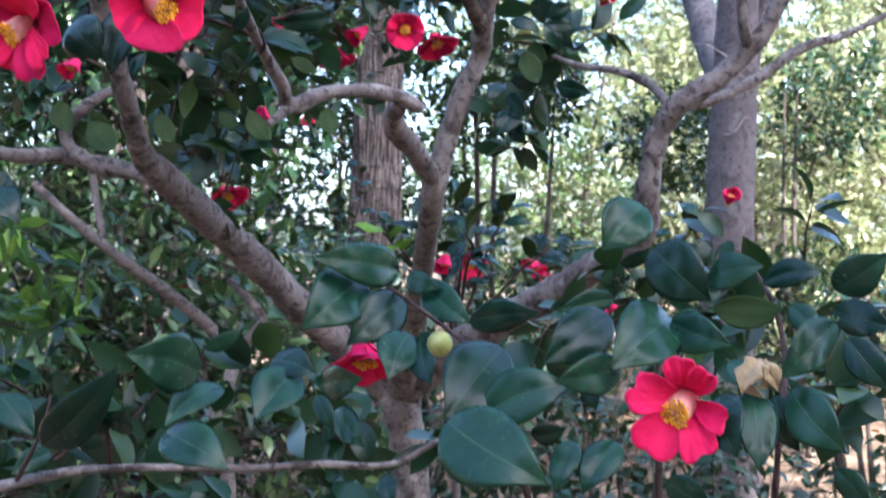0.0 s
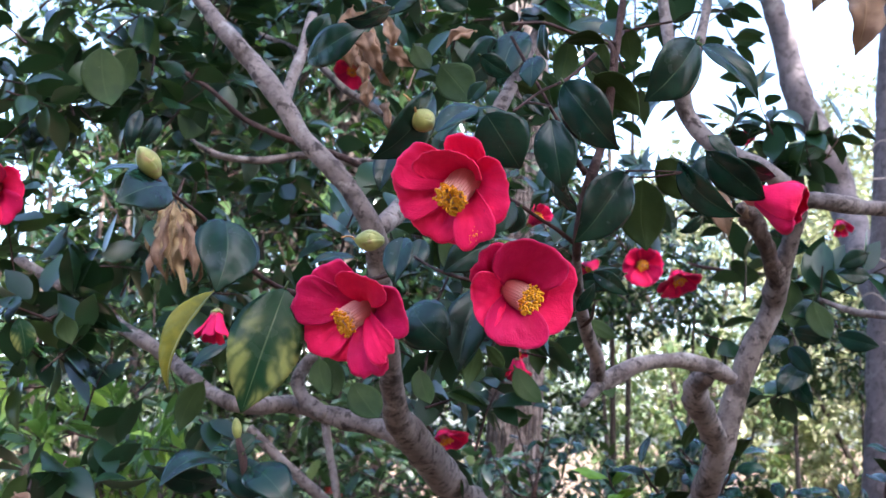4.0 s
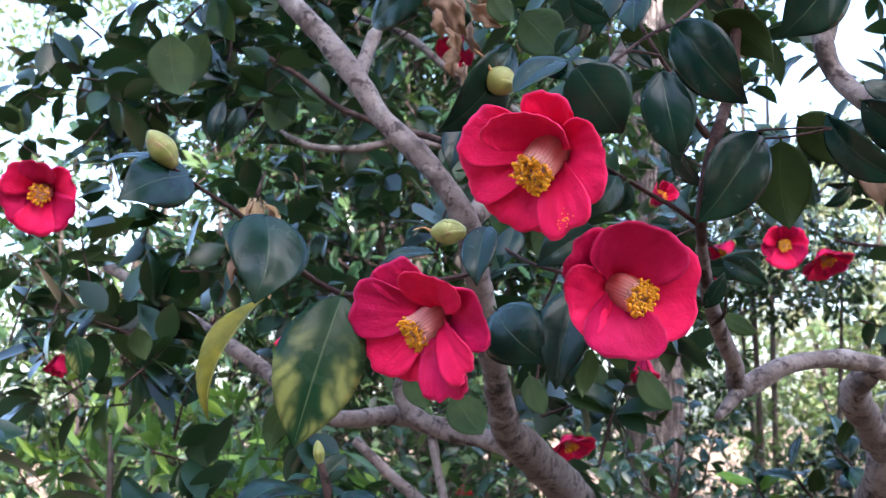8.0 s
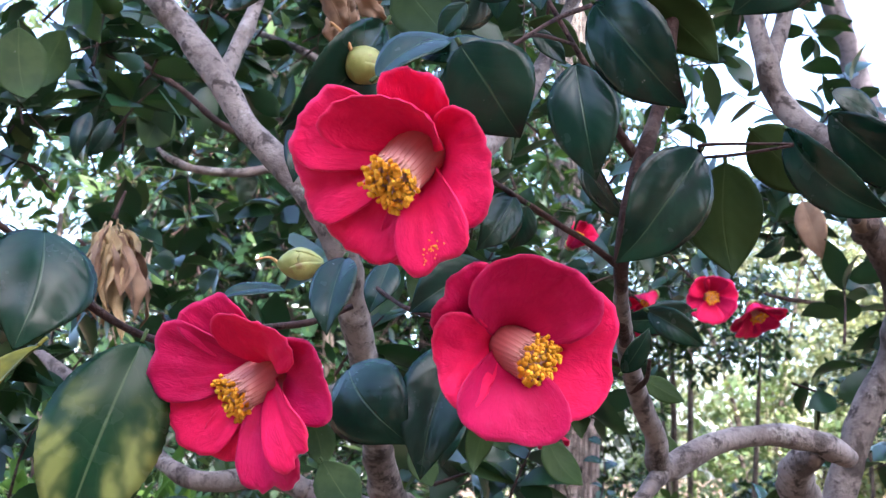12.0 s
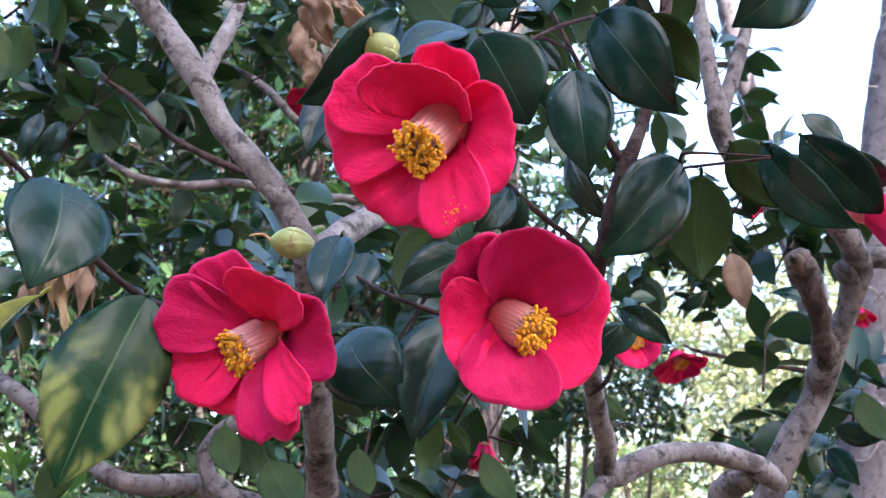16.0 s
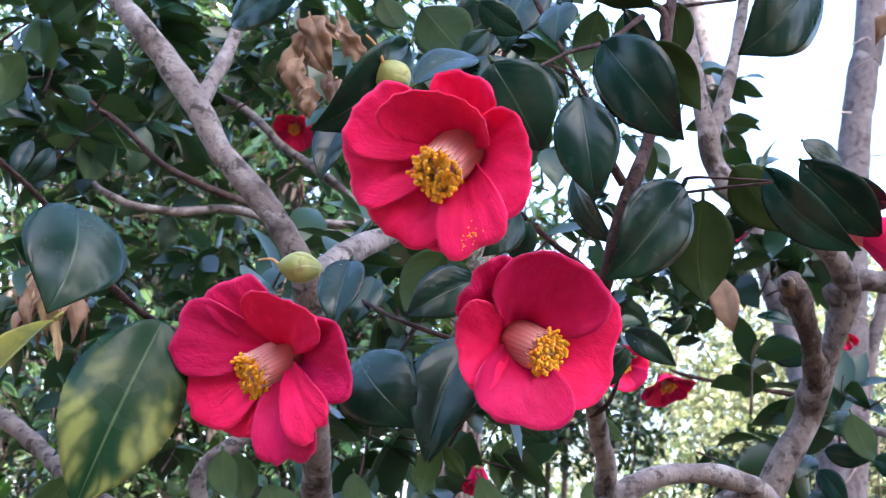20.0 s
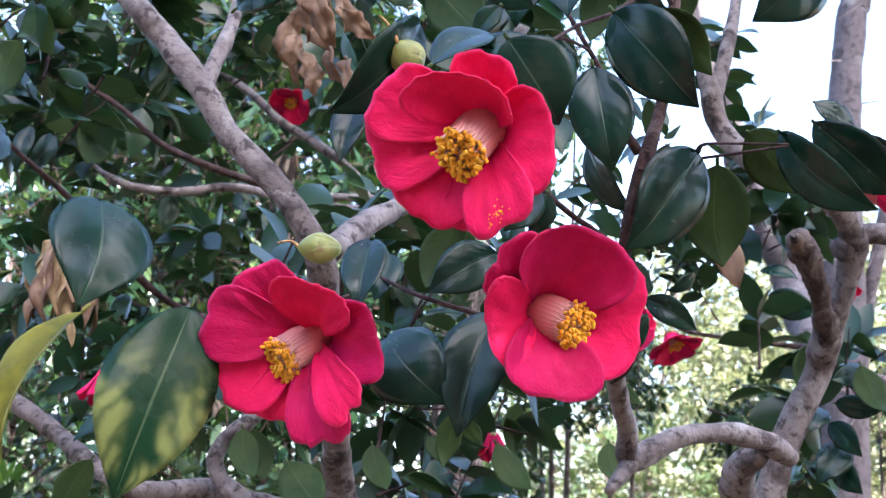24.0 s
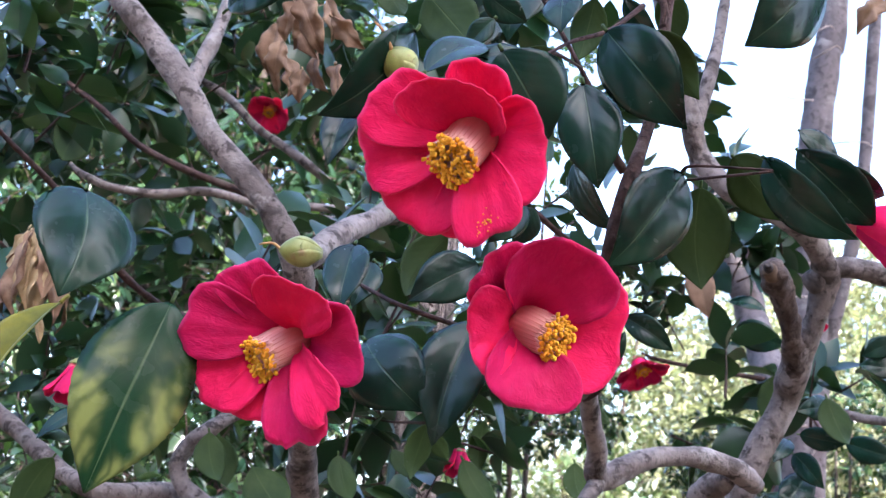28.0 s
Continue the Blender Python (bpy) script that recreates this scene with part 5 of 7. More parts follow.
branch("twig", camellia, TWIG, (-0.3044, 0.95, 1.3364, 0.0009), (-0.311, 0.95, 1.3101, 0.0015), (-0.3412, 0.98, 1.2649, 0.002), ring=8)
branch("twig", camellia, TWIG, (-0.2883, 1.06, 1.2645, 0.002), (-0.2825, 1.03, 1.2935, 0.0014), (-0.2821, 1.02, 1.3092, 0.0009), ring=8)
# flowers
flower((-0.2694, 0.9715, 1.7275), (-0.2647, -0.8914, -0.3614), (-0.0763, -0.2356, 0.9689), ([(165, 0.055, 92), (222, 0.053, 90), (284, 0.049, 84), (352, 0.04, 76), (30, 0.037, 70), (95, 0.042, 68), (132, 0.048, 80)], [(150, 40, 2, 10, 0.03, 1), (187, 37, 1, 15, 0.03, 1), (229, 39, 0, 18, 0.03, 1), (268, 36, -1, 8, 0.04, 0.98), (288, 38, 3, 15, 0.05, 1), (352, 62, 1, 10, 0.03, 1), (84, 84, 4, -34, 0.02, 1.1), (75, 44, -1, 0, 0.03, 0.97)]), "wide open red camellia flower with yellow stamens", dusted=4, tube_length=0.034, anthers=130, tube_at=(-0.2709, 0.9677, 1.7303), tube_way=(-0.3563, -0.6255, -0.6962))
flower((-0.3488, 1.0522, 1.6473), (-0.2462, -0.8964, -0.3405), (-0.0763, -0.2356, 0.9689), ([(155, 0.057, 95), (200, 0.06, 95), (250, 0.051, 86), (297, 0.054, 80), (352, 0.051, 86), (50, 0.048, 80), (105, 0.048, 82)], [(160, 38, 2, 5, 0.05, 1), (207, 36, 1, 5, 0.05, 0.97), (118, 34, 0, -5, 0.03, 1), (66, 54, 5, -16, 0.02, 1.02), (6, 46, 3, -8, 0.03, 1), (314, 34, 6, -4, 0.05, 0.98), (284, 38, 4, 5, 0.06, 1.05), (245, 38, -1, 0, 0.05, 0.95)]), "open crimson-red camellia flower with a pink stamen tube", tube_length=0.031, anthers=130, mats=(PETAL_DEEP, PETAL), tube_way=(-0.6284, -0.553, -0.5349))
flower((-0.2462, 1.0298, 1.6573), (0.2877, -0.927, -0.244), (-0.0763, -0.2356, 0.9689), ([(84, 0.057, 68), (45, 0.054, 76), (10, 0.051, 84), (320, 0.049, 88), (258, 0.046, 82), (190, 0.041, 74), (142, 0.049, 72)], [(70, 74, 2, -12, 0.03, 1), (348, 62, 1, -4, 0.07, 1), (256, 64, 3, 0, 0.03, 1), (184, 54, 2, 0, 0.04, 1), (134, 44, 0, 0, 0.04, 1), (304, 44, -1, 0, 0.05, 1)]), "rounded cup-shaped red camellia flower with yellow stamens", tube_length=0.029, anthers=130, mats=(PETAL_DEEP, PETAL), tube_way=(0.6437, -0.6609, -0.399))
OPEN = ([(0, 0.046, 76), (90, 0.045, 72), (180, 0.046, 76), (270, 0.047, 80)], [(20, 46, 0, 0, 0.05, 1), (80, 50, 2, -10, 0.04, 1), (140, 46, 1, 0, 0.05, 1), (200, 46, 0, 0, 0.05, 1), (260, 50, 2, 0, 0.05, 1), (320, 46, 1, 0, 0.05, 1)])
HALF = ([(0, 0.044, 36), (90, 0.045, 32), (180, 0.044, 38), (270, 0.044, 40)], [(15, 46, 0, -10, 0.05, 1), (85, 48, 2, -10, 0.05, 1), (160, 46, 1, -10, 0.05, 1), (230, 46, 2, -10, 0.05, 1), (305, 46, 3, -10, 0.05, 1)])
PLUMP = ([(0, 0.054, 54), (90, 0.054, 52), (180, 0.054, 54), (270, 0.056, 54)], [(15, 62, 0, -140, 0.03, 1), (85, 64, 3, -124, 0.03, 1.02), (160, 60, 1, -140, 0.03, 0.98), (230, 60, 2, -130, 0.03, 1), (305, 60, 4, -112, 0.03, 1.04)])
flower((-0.8029, 1.3804, 1.8052), (0.0786, -0.9173, -0.3828), (0.0353, -0.1375, 0.9899), OPEN, "open red camellia flower among dark leaves", size=1.0, anthers=30, detail=0.4, mats=(PETAL, PETAL_DEEP))
flower((-0.0685, 2.12, 1.8309), (0.1585, -0.9417, -0.2468), (-0.0189, -0.1558, 0.9876), OPEN, "small open red camellia flower behind the limbs", size=0.85, anthers=30, detail=0.4, mats=(PETAL, PETAL_DEEP))
flower((-0.0165, 2.0871, 1.818), (0.2675, -0.3533, -0.81), (-0.0189, -0.1558, 0.9876), OPEN, "red camellia flower turned downwards", size=0.95, anthers=30, detail=0.4, mats=(PETAL, PETAL_DEEP))
flower((-0.1332, 2.1591, 1.8412), (-0.5948, -0.3666, -0.5309), (0.0091, -0.0927, 0.9957), HALF, "half-open red camellia flower seen from its side", size=0.9, anthers=30, detail=0.4, mats=(PETAL, PETAL_DEEP))
flower((-0.1911, 2.1609, 1.807), (0.0994, -0.2174, -0.8749), (0.0091, -0.0927, 0.9957), OPEN, "drooping red camellia flower", size=0.9, anthers=30, detail=0.4, mats=(PETAL, PETAL_DEEP))
flower((-0.3895, 2.1676, 1.5624), (0.3206, -0.3538, -0.6667), (0.0353, -0.1375, 0.9899), OPEN, "red camellia flower hanging behind the limb", size=1.0, anthers=30, detail=0.4, mats=(PETAL, PETAL_DEEP))
flower((-0.5827, 2.3866, 2.2493), (-0.257, -0.5587, -0.6722), (-0.0763, -0.2356, 0.9689), OPEN, "red camellia flower below withered leaves", size=0.95, anthers=30, detail=0.4, mats=(PETAL, PETAL_DEEP))
flower((-0.0599, 1.1257, 1.7496), (0.8986, -0.1877, -0.3769), (-0.0189, -0.1558, 0.9876), PLUMP, "half-open red camellia flower beside dark leaves", size=1.08, anthers=30, detail=0.7, mats=(PETAL, PETAL_DEEP), calyx=False)
flower((0.6097, 2.62, 1.5456), (0.1, -0.6, 0.6), (0, 0, 1), PLUMP, "red camellia bud flower on a low spray", size=0.85, anthers=30, detail=0.4, mats=(PETAL, PETAL_DEEP))
flower((0.0473, 2.5, 1.4258), (0.35, -0.85, -0.3), (0, 0, 1), OPEN, "red camellia flower low in the bush", size=0.95, anthers=30, detail=0.4, mats=(PETAL, PETAL_DEEP))
flower((0.2098, 2.95, 1.4214), (-0.2, -0.9, -0.3), (0, 0, 1), HALF, "far red camellia flower", size=0.7, anthers=30, detail=0.4, mats=(PETAL, PETAL_DEEP))
flower((0.237, 2.95, 1.3901), (0.3, -0.8, -0.5), (0, 0, 1), HALF, "far red camellia flower", size=0.7, anthers=30, detail=0.4, mats=(PETAL, PETAL_DEEP))
flower((0.3058, 2.3, 1.3555), (0.5, -0.4, -0.6), (0, 0, 1), HALF, "half-hidden red camellia flower behind leaves", size=0.8, anthers=30, detail=0.4, mats=(PETAL, PETAL_DEEP))
flower((0.1791, 0.9, 1.3411), (-0.2, -0.95, -0.15), (0, 0, 1), ([(60, 0.04, 66), (100, 0.046, 72), (155, 0.05, 80), (225, 0.054, 82), (280, 0.048, 72), (340, 0.04, 64)], [(60, 34, 1, 0, 0.06, 1), (98, 32, 0, 0, 0.06, 1), (158, 38, 2, 10, 0.07, 1), (228, 42, 1, 10, 0.06, 1), (290, 38, 2, 10, 0.06, 1), (345, 38, 3, 0, 0.05, 1)]), "open red camellia flower low among glossy leaves", anthers=60, tube_length=0.028, tube_way=(-0.45, -0.8, -0.35))
flower((-0.0831, 1.25, 1.3582), (0.15, -0.42, -0.85), (0, 0, 1), OPEN, "drooping red camellia flower under a leaf", size=1.08, anthers=30, detail=0.6)
flower((-0.5972, 1.5278, 1.6887), (-0.0963, -0.2418, -0.8873), (0.0164, -0.1293, 0.9915), HALF, "small drooping red camellia flower", size=0.85, anthers=30, detail=0.4, mats=(PETAL, PETAL_DEEP))
flower((-0.2554, 1.7219, 1.6495), (0.0069, -0.2926, -0.8452), (0.0164, -0.1293, 0.9915), HALF, "half-hidden red camellia flower", size=0.6, anthers=30, detail=0.4, mats=(PETAL, PETAL_DEEP))
flower((-0.2437, 1.9038, 1.857), (0.5154, -0.5225, 0.3484), (0.0091, -0.0927, 0.9957), HALF, "red camellia flower half hidden by a branch", size=0.8, anthers=30, detail=0.4, mats=(PETAL, PETAL_DEEP))
flower((0.1737, 2.5886, 2.1621), (0.0188, -0.868, -0.3823), (0.0091, -0.0927, 0.9957), HALF, "red camellia flower against the sky", size=0.8, anthers=30, detail=0.4, mats=(PETAL, PETAL_DEEP))
flower((0.3164, 2.4103, 1.9553), (0.0113, -0.6412, -0.6624), (0.0091, -0.0927, 0.9957), HALF, "red camellia flower below a branch", size=0.75, anthers=30, detail=0.4, mats=(PETAL, PETAL_DEEP))
flower((-0.9586, 1.6993, 1.6659), (-0.1664, -0.2205, -0.8329), (0.0353, -0.1375, 0.9899), HALF, "small red camellia flower among leaves", size=0.6, anthers=30, detail=0.4, mats=(PETAL, PETAL_DEEP))
flower((0.314, 2.3674, 1.3387), (0.0113, -0.6412, -0.6624), (0.0091, -0.0927, 0.9957), HALF, "red camellia flower low in the bush", size=0.6, anthers=30, detail=0.4, mats=(PETAL, PETAL_DEEP))
flower((0.0061, 2.1666, 1.4397), (-0.2794, -0.5321, -0.6699), (0.0164, -0.1293, 0.9915), HALF, "red camellia flower low in the bush", size=0.8, anthers=30, detail=0.4, mats=(PETAL, PETAL_DEEP))
flower((0.2142, 2.8865, 1.4211), (0.2266, -0.6181, -0.5887), (0.0164, -0.1293, 0.9915), HALF, "red camellia flower low in the bush", size=0.9, anthers=30, detail=0.4, mats=(PETAL, PETAL_DEEP))
flower((-0.2443, 1.8, 1.7849), (0.3, -0.8, -0.3), (0, 0, 1), HALF, "small red camellia flower between leaves", size=0.4, anthers=30, detail=0.4, mats=(PETAL, PETAL_DEEP))
flower((-0.2704, 2.4, 1.7038), (0.3, -0.8, -0.3), (0, 0, 1), HALF, "small red camellia flower between leaves", size=0.4, anthers=30, detail=0.4, mats=(PETAL, PETAL_DEEP))
flower((-0.3896, 1.3, 1.6487), (-0.3, -0.6, -0.6), (0, 0, 1), HALF, "small red camellia flower between leaves", size=0.45, anthers=30, detail=0.4, mats=(PETAL, PETAL_DEEP))
# buds
bud((-0.3545, 1.1449, 1.7107), (-0.9033, -0.3038, -0.0418), 0.024, 0.0086, "plump green camellia bud with a dry thread", 0.013, (-0.9229, -0.2655, 0.224))
bud((-0.3071, 1.0406, 1.7809), (-0.4412, -0.7194, 0.4096), 0.019, 0.0088, "green camellia bud above the open flower", 0.018, (-0.513, -0.2918, 0.766))
bud((-0.4875, 0.9554, 1.7246), (-0.4058, -0.4925, 0.7037), 0.024, 0.0075, "green camellia bud at a twig end")
bud((0.0005, 1.08, 1.3647), (-0.3, -0.9, 0.2), 0.022, 0.011, "green camellia bud beside dark leaves")
bud((0.1569, 2.3543, 1.8654), (0.0064, -0.9219, -0.0119), 0.022, 0.012, "pale camellia bud on a twig")
bud((0.164, 2.4067, 1.8876), (-0.0102, -0.9217, -0.0185), 0.018, 0.01, "pale camellia bud on a twig")
# leaves round the flowers
leaf(camellia, (-0.4133, 1.0422, 1.657), (-0.4378, 1.0225, 1.5642), (0.3172, -0.9412, 0.1159), 0.56, bow=0.05, fold=0.1, look_of="mottled", label="large leaf mottled with yellow patches")
leaf(camellia, (-0.4584, 1.0295, 1.7072), (-0.4549, 1.0019, 1.6502), (0.5303, -0.7499, 0.3956), 0.8, fold=0.25, label="blue-green leaf shining with sky light")
leaf(camellia, (-0.4737, 1.0636, 1.6573), (-0.5041, 1.0414, 1.5833), (-0.4887, -0.7601, 0.4283), 0.34, bow=0.1, fold=0.6, look_of="yellow", label="narrow yellowing leaf folded along its rib")
leaf(camellia, (-0.4842, 0.9719, 1.7215), (-0.5026, 0.9199, 1.7002), (0.7906, -0.4495, 0.4158), 0.6, bow=0.05, fold=0.1)
leaf(camellia, (-0.492, 0.9592, 1.7272), (-0.5235, 0.9427, 1.7273), (0.1906, -0.3597, 0.9134), 0.5, bow=0.05, fold=0.2)
leaf(camellia, (-0.4998, 0.9478, 1.7246), (-0.5125, 0.9366, 1.7133), (-0.7816, 0.4524, 0.4294), 0.4, bow=0.05, fold=0.2)
leaf(camellia, (-0.3192, 1.0575, 1.6473), (-0.2880, 1.0405, 1.6130), (-0.2531, -0.9505, 0.1803), 0.82, bow=0.16, fold=0.1, cup=0.7)
leaf(camellia, (-0.2636, 1.0595, 1.6617), (-0.2823, 1.0389, 1.5979), (-0.0204, -0.9493, 0.3136), 0.5, bow=0.05, fold=0.35)
leaf(camellia, (-0.2634, 1.1308, 1.707), (-0.3007, 1.1163, 1.681), (0.2732, -0.9519, 0.1386), 0.62, fold=0.2)
leaf(camellia, (-0.2819, 1.1562, 1.7293), (-0.3053, 1.1453, 1.6887), (-0.5287, 0.8452, 0.0778), 0.55, bow=0.05, fold=0.2)
leaf(camellia, (-0.3316, 1.0997, 1.7063), (-0.3358, 1.0788, 1.6655), (-0.2096, -0.8608, 0.4639), 0.55, bow=0.04, fold=0.3)
leaf(camellia, (-0.3059, 1.0537, 1.812), (-0.3476, 1.0316, 1.7536), (0.7704, -0.5347, -0.3472), 0.55, bow=0.14, fold=0.25)
leaf(camellia, (-0.336, 1.0536, 1.7689), (-0.3436, 1.0371, 1.731), (-0.0143, -0.9154, 0.4024), 0.45, bow=0.05, fold=0.3)
leaf(camellia, (-0.2621, 0.995, 1.7793), (-0.2373, 1.0045, 1.7407), (-0.0772, -0.9553, -0.2852), 0.9, fold=0.05)
leaf(camellia, (-0.2824, 1.01, 1.7803), (-0.2415, 1.0101, 1.7809), (-0.0023, -0.9303, 0.3669), 0.4, bow=0.08, fold=0.2)
leaf(camellia, (-0.206, 1.0526, 1.8187), (-0.1663, 1.0406, 1.7632), (-0.545, -0.8107, -0.2137), 0.6, bow=0.05, fold=0.12, label="dark glossy leaf with a long point")
leaf(camellia, (-0.2154, 1.0687, 1.7948), (-0.2063, 1.0623, 1.7365), (-0.1588, -0.9838, 0.083), 0.58, bow=0.07, fold=0.1)
leaf(camellia, (-0.213, 1.1263, 1.7691), (-0.1896, 1.1161, 1.7272), (-0.8289, -0.4305, -0.3573), 0.5, bow=0.05, fold=0.3)
leaf(camellia, (-0.1546, 1.1033, 1.7595), (-0.1943, 1.0864, 1.7008), (0.5391, -0.8328, -0.1259), 0.62, bow=0.03)
leaf(camellia, (-0.1411, 1.1193, 1.7575), (-0.1373, 1.1328, 1.7018), (0.0923, 0.9661, 0.2411), 0.7, bow=0.03, fold=0.1)
leaf(camellia, (-0.1800, 1.0950, 1.8380), (-0.1433, 1.1177, 1.8110), (0.30, 0.80, 0.50), 0.60, bow=0.10, fold=0.2)
leaf(camellia, (-0.1126, 0.9921, 1.8313), (-0.1493, 0.9822, 1.7844), (0.4911, -0.8464, -0.2057), 0.66, fold=0.12)
leaf(camellia, (-0.1332, 1.0769, 1.7627), (-0.0965, 1.104, 1.7369), (-0.2546, 0.8259, 0.503), 0.55, bow=0.05, stalk=0.02)
leaf(camellia, (-0.1178, 1.0722, 1.7615), (-0.0747, 1.0578, 1.7157), (-0.6136, -0.7046, -0.3565), 0.42, bow=0.1, fold=0.3, stalk=0.02)
leaf(camellia, (-0.0935, 1.0947, 1.7751), (-0.0461, 1.109, 1.7385), (-0.2004, -0.7966, -0.5703), 0.5, bow=0.09, fold=0.3, stalk=0.02)
leaf(camellia, (-0.0906, 1.1017, 1.789), (-0.0685, 1.1007, 1.7722), (0.1292, -0.9664, 0.2224), 0.55, fold=0.2, stalk=0.02)
leaf(camellia, (-0.0731, 1.1055, 1.7734), (-0.0346, 1.1244, 1.7604), (0.0343, -0.6144, -0.7882), 0.4, bow=0.08, fold=0.3, stalk=0.02)
leaf(camellia, (-0.18, 1.1369, 1.684), (-0.1523, 1.1313, 1.6652), (-0.2636, -0.9591, -0.1036), 0.46, bow=0.07, fold=0.35)
leaf(camellia, (-0.1935, 1.1343, 1.652), (-0.1793, 1.1291, 1.6739), (0.3265, -0.8494, -0.4146), 0.5, bow=0.05, fold=0.3)
leaf(camellia, (-0.2724, 1.1189, 1.6287), (-0.2835, 1.1147, 1.6034), (-0.1959, -0.95, 0.2432), 0.5, bow=0.05, fold=0.3)
leaf(camellia, (-0.2831, 1.0957, 1.6394), (-0.2944, 1.0799, 1.6194), (-0.5189, -0.5041, 0.6904), 0.4, bow=0.05, fold=0.3)
leaf(camellia, (-0.3211, 1.0935, 1.6476), (-0.3292, 1.0785, 1.6243), (0.1767, -0.8554, 0.4868), 0.65, bow=0.05, fold=0.2)
leaf(camellia, (-0.2445, 1.0735, 1.7316), (-0.2598, 1.0598, 1.703), (0.5828, -0.8091, 0.0751), 0.6, bow=0.05, fold=0.2)
leaf(camellia, (-0.2383, 1.0748, 1.7265), (-0.2468, 1.0797, 1.7063), (-0.0118, -0.9734, -0.2289), 0.7, bow=0.05, fold=0.2)
leaf(camellia, (-0.2374, 1.093, 1.821), (-0.2208, 1.0972, 1.8044), (0.2653, -0.9638, 0.0261), 0.5, bow=0.05, fold=0.2)
leaf(camellia, (-0.384, 1.1829, 1.7015), (-0.4192, 1.1639, 1.6943), (0.181, -0.6202, 0.7633), 0.35, fold=0.3)
leaf(camellia, (-0.3278, 1.209, 1.7225), (-0.3374, 1.1961, 1.6908), (-0.0566, -0.9185, 0.3914), 0.6, bow=0.05, fold=0.2)
leaf(camellia, (-0.3942, 1.1559, 1.6769), (-0.4189, 1.1464, 1.6629), (0.2874, -0.9479, 0.1377), 0.5, bow=0.05, fold=0.2)
leaf(camellia, (-0.3009, 1.0586, 1.8354), (-0.2761, 1.0462, 1.8026), (0.2686, 0.9505, -0.1564), 0.75, bow=0.05)
leaf(camellia, (-0.2653, 1.043, 1.8171), (-0.2789, 1.0465, 1.8011), (-0.1726, -0.9825, -0.0702), 0.6, bow=0.05, fold=0.2)
leaf(camellia, (-0.2713, 1.0766, 1.8486), (-0.2462, 1.0806, 1.8335), (-0.0884, -0.9168, -0.3894), 0.6, bow=0.05, fold=0.2)
leaf(camellia, (-0.2287, 1.0584, 1.8417), (-0.2307, 1.0445, 1.8132), (-0.3755, -0.823, 0.4261), 0.7, bow=0.05, fold=0.2)
leaf(camellia, (-0.1886, 1.1147, 1.8673), (-0.1681, 1.1107, 1.8421), (-0.6681, -0.5939, -0.4483), 0.5, bow=0.05, fold=0.2)
leaf(camellia, (-0.2973, 0.9925, 1.7651), (-0.2666, 1.0156, 1.7899), (0.0248, -0.7475, 0.6638), 0.5, fold=0.2)
leaf(camellia, (-0.33, 1.1247, 1.8733), (-0.3159, 1.1205, 1.8505), (-0.1601, 0.9487, -0.2727), 0.7, bow=0.05, fold=0.2)
leaf(camellia, (-0.4354, 1.2028, 1.9001), (-0.4171, 1.202, 1.9304), (0.3136, -0.9253, -0.2133), 0.6, bow=0.05, fold=0.2)
leaf(camellia, (-0.1225, 0.8878, 1.794), (-0.0895, 0.8769, 1.7567), (0.1656, -0.8972, 0.4095), 0.35, bow=0.14, fold=0.25)
leaf(camellia, (-0.2589, 1.1152, 1.8713), (-0.2937, 1.0875, 1.8278), (0.7672, -0.5972, -0.2341), 0.7, bow=0.05, fold=0.2)
leaf(camellia, (-0.2398, 1.1157, 1.8815), (-0.2563, 1.0915, 1.8291), (-0.1984, -0.8646, 0.4617), 0.6, bow=0.05, fold=0.2)
leaf(camellia, (-0.3507, 1.1299, 1.9072), (-0.3846, 1.0989, 1.8859), (0.6323, -0.172, -0.7554), 0.5, bow=0.05, fold=0.2)
leaf(camellia, (-0.3587, 1.1491, 1.9089), (-0.324, 1.1481, 1.9402), (-0.1262, -0.9861, 0.1077), 0.5, bow=0.05, fold=0.2)
leaf(camellia, (-0.4343, 1.1959, 1.8814), (-0.3771, 1.1677, 1.9074), (-0.418, -0.9062, -0.0648), 0.5, bow=0.1, fold=0.2)
leaf(camellia, (-0.2881, 1.1558, 1.9164), (-0.3188, 1.1494, 1.9354), (0.2018, -0.9794, -0.0021), 0.7, bow=0.05, fold=0.2)
leaf(camellia, (-0.1514, 1.1771, 1.9060), (-0.1431, 1.1913, 1.8740), (0.25, 0.90, 0.30), 0.62, bow=0.05, fold=0.15)
leaf(camellia, (-0.1700, 1.1900, 1.8960), (-0.1760, 1.1960, 1.8560), (-0.15, 0.92, 0.20), 0.60, bow=0.05, fold=0.15)
leaf(camellia, (-0.1720, 1.1120, 1.8700), (-0.2080, 1.1030, 1.8670), (0.05, 0.30, 0.95), 0.55, bow=0.10, fold=0.3)
leaf(camellia, (-0.2215, 1.1250, 1.8920), (-0.2190, 1.1310, 1.8610), (-0.70, -0.60, 0.10), 0.45, bow=0.08, fold=0.3)
leaf(camellia, (-0.2441, 1.1634, 1.8520), (-0.2140, 1.1660, 1.8325), (0.10, 0.80, 0.55), 0.62, bow=0.08, fold=0.2)
leaf(camellia, (-0.2000, 1.1580, 1.8880), (-0.2080, 1.1640, 1.8480), (0.20, 0.93, 0.10), 0.55, bow=0.06, fold=0.2)
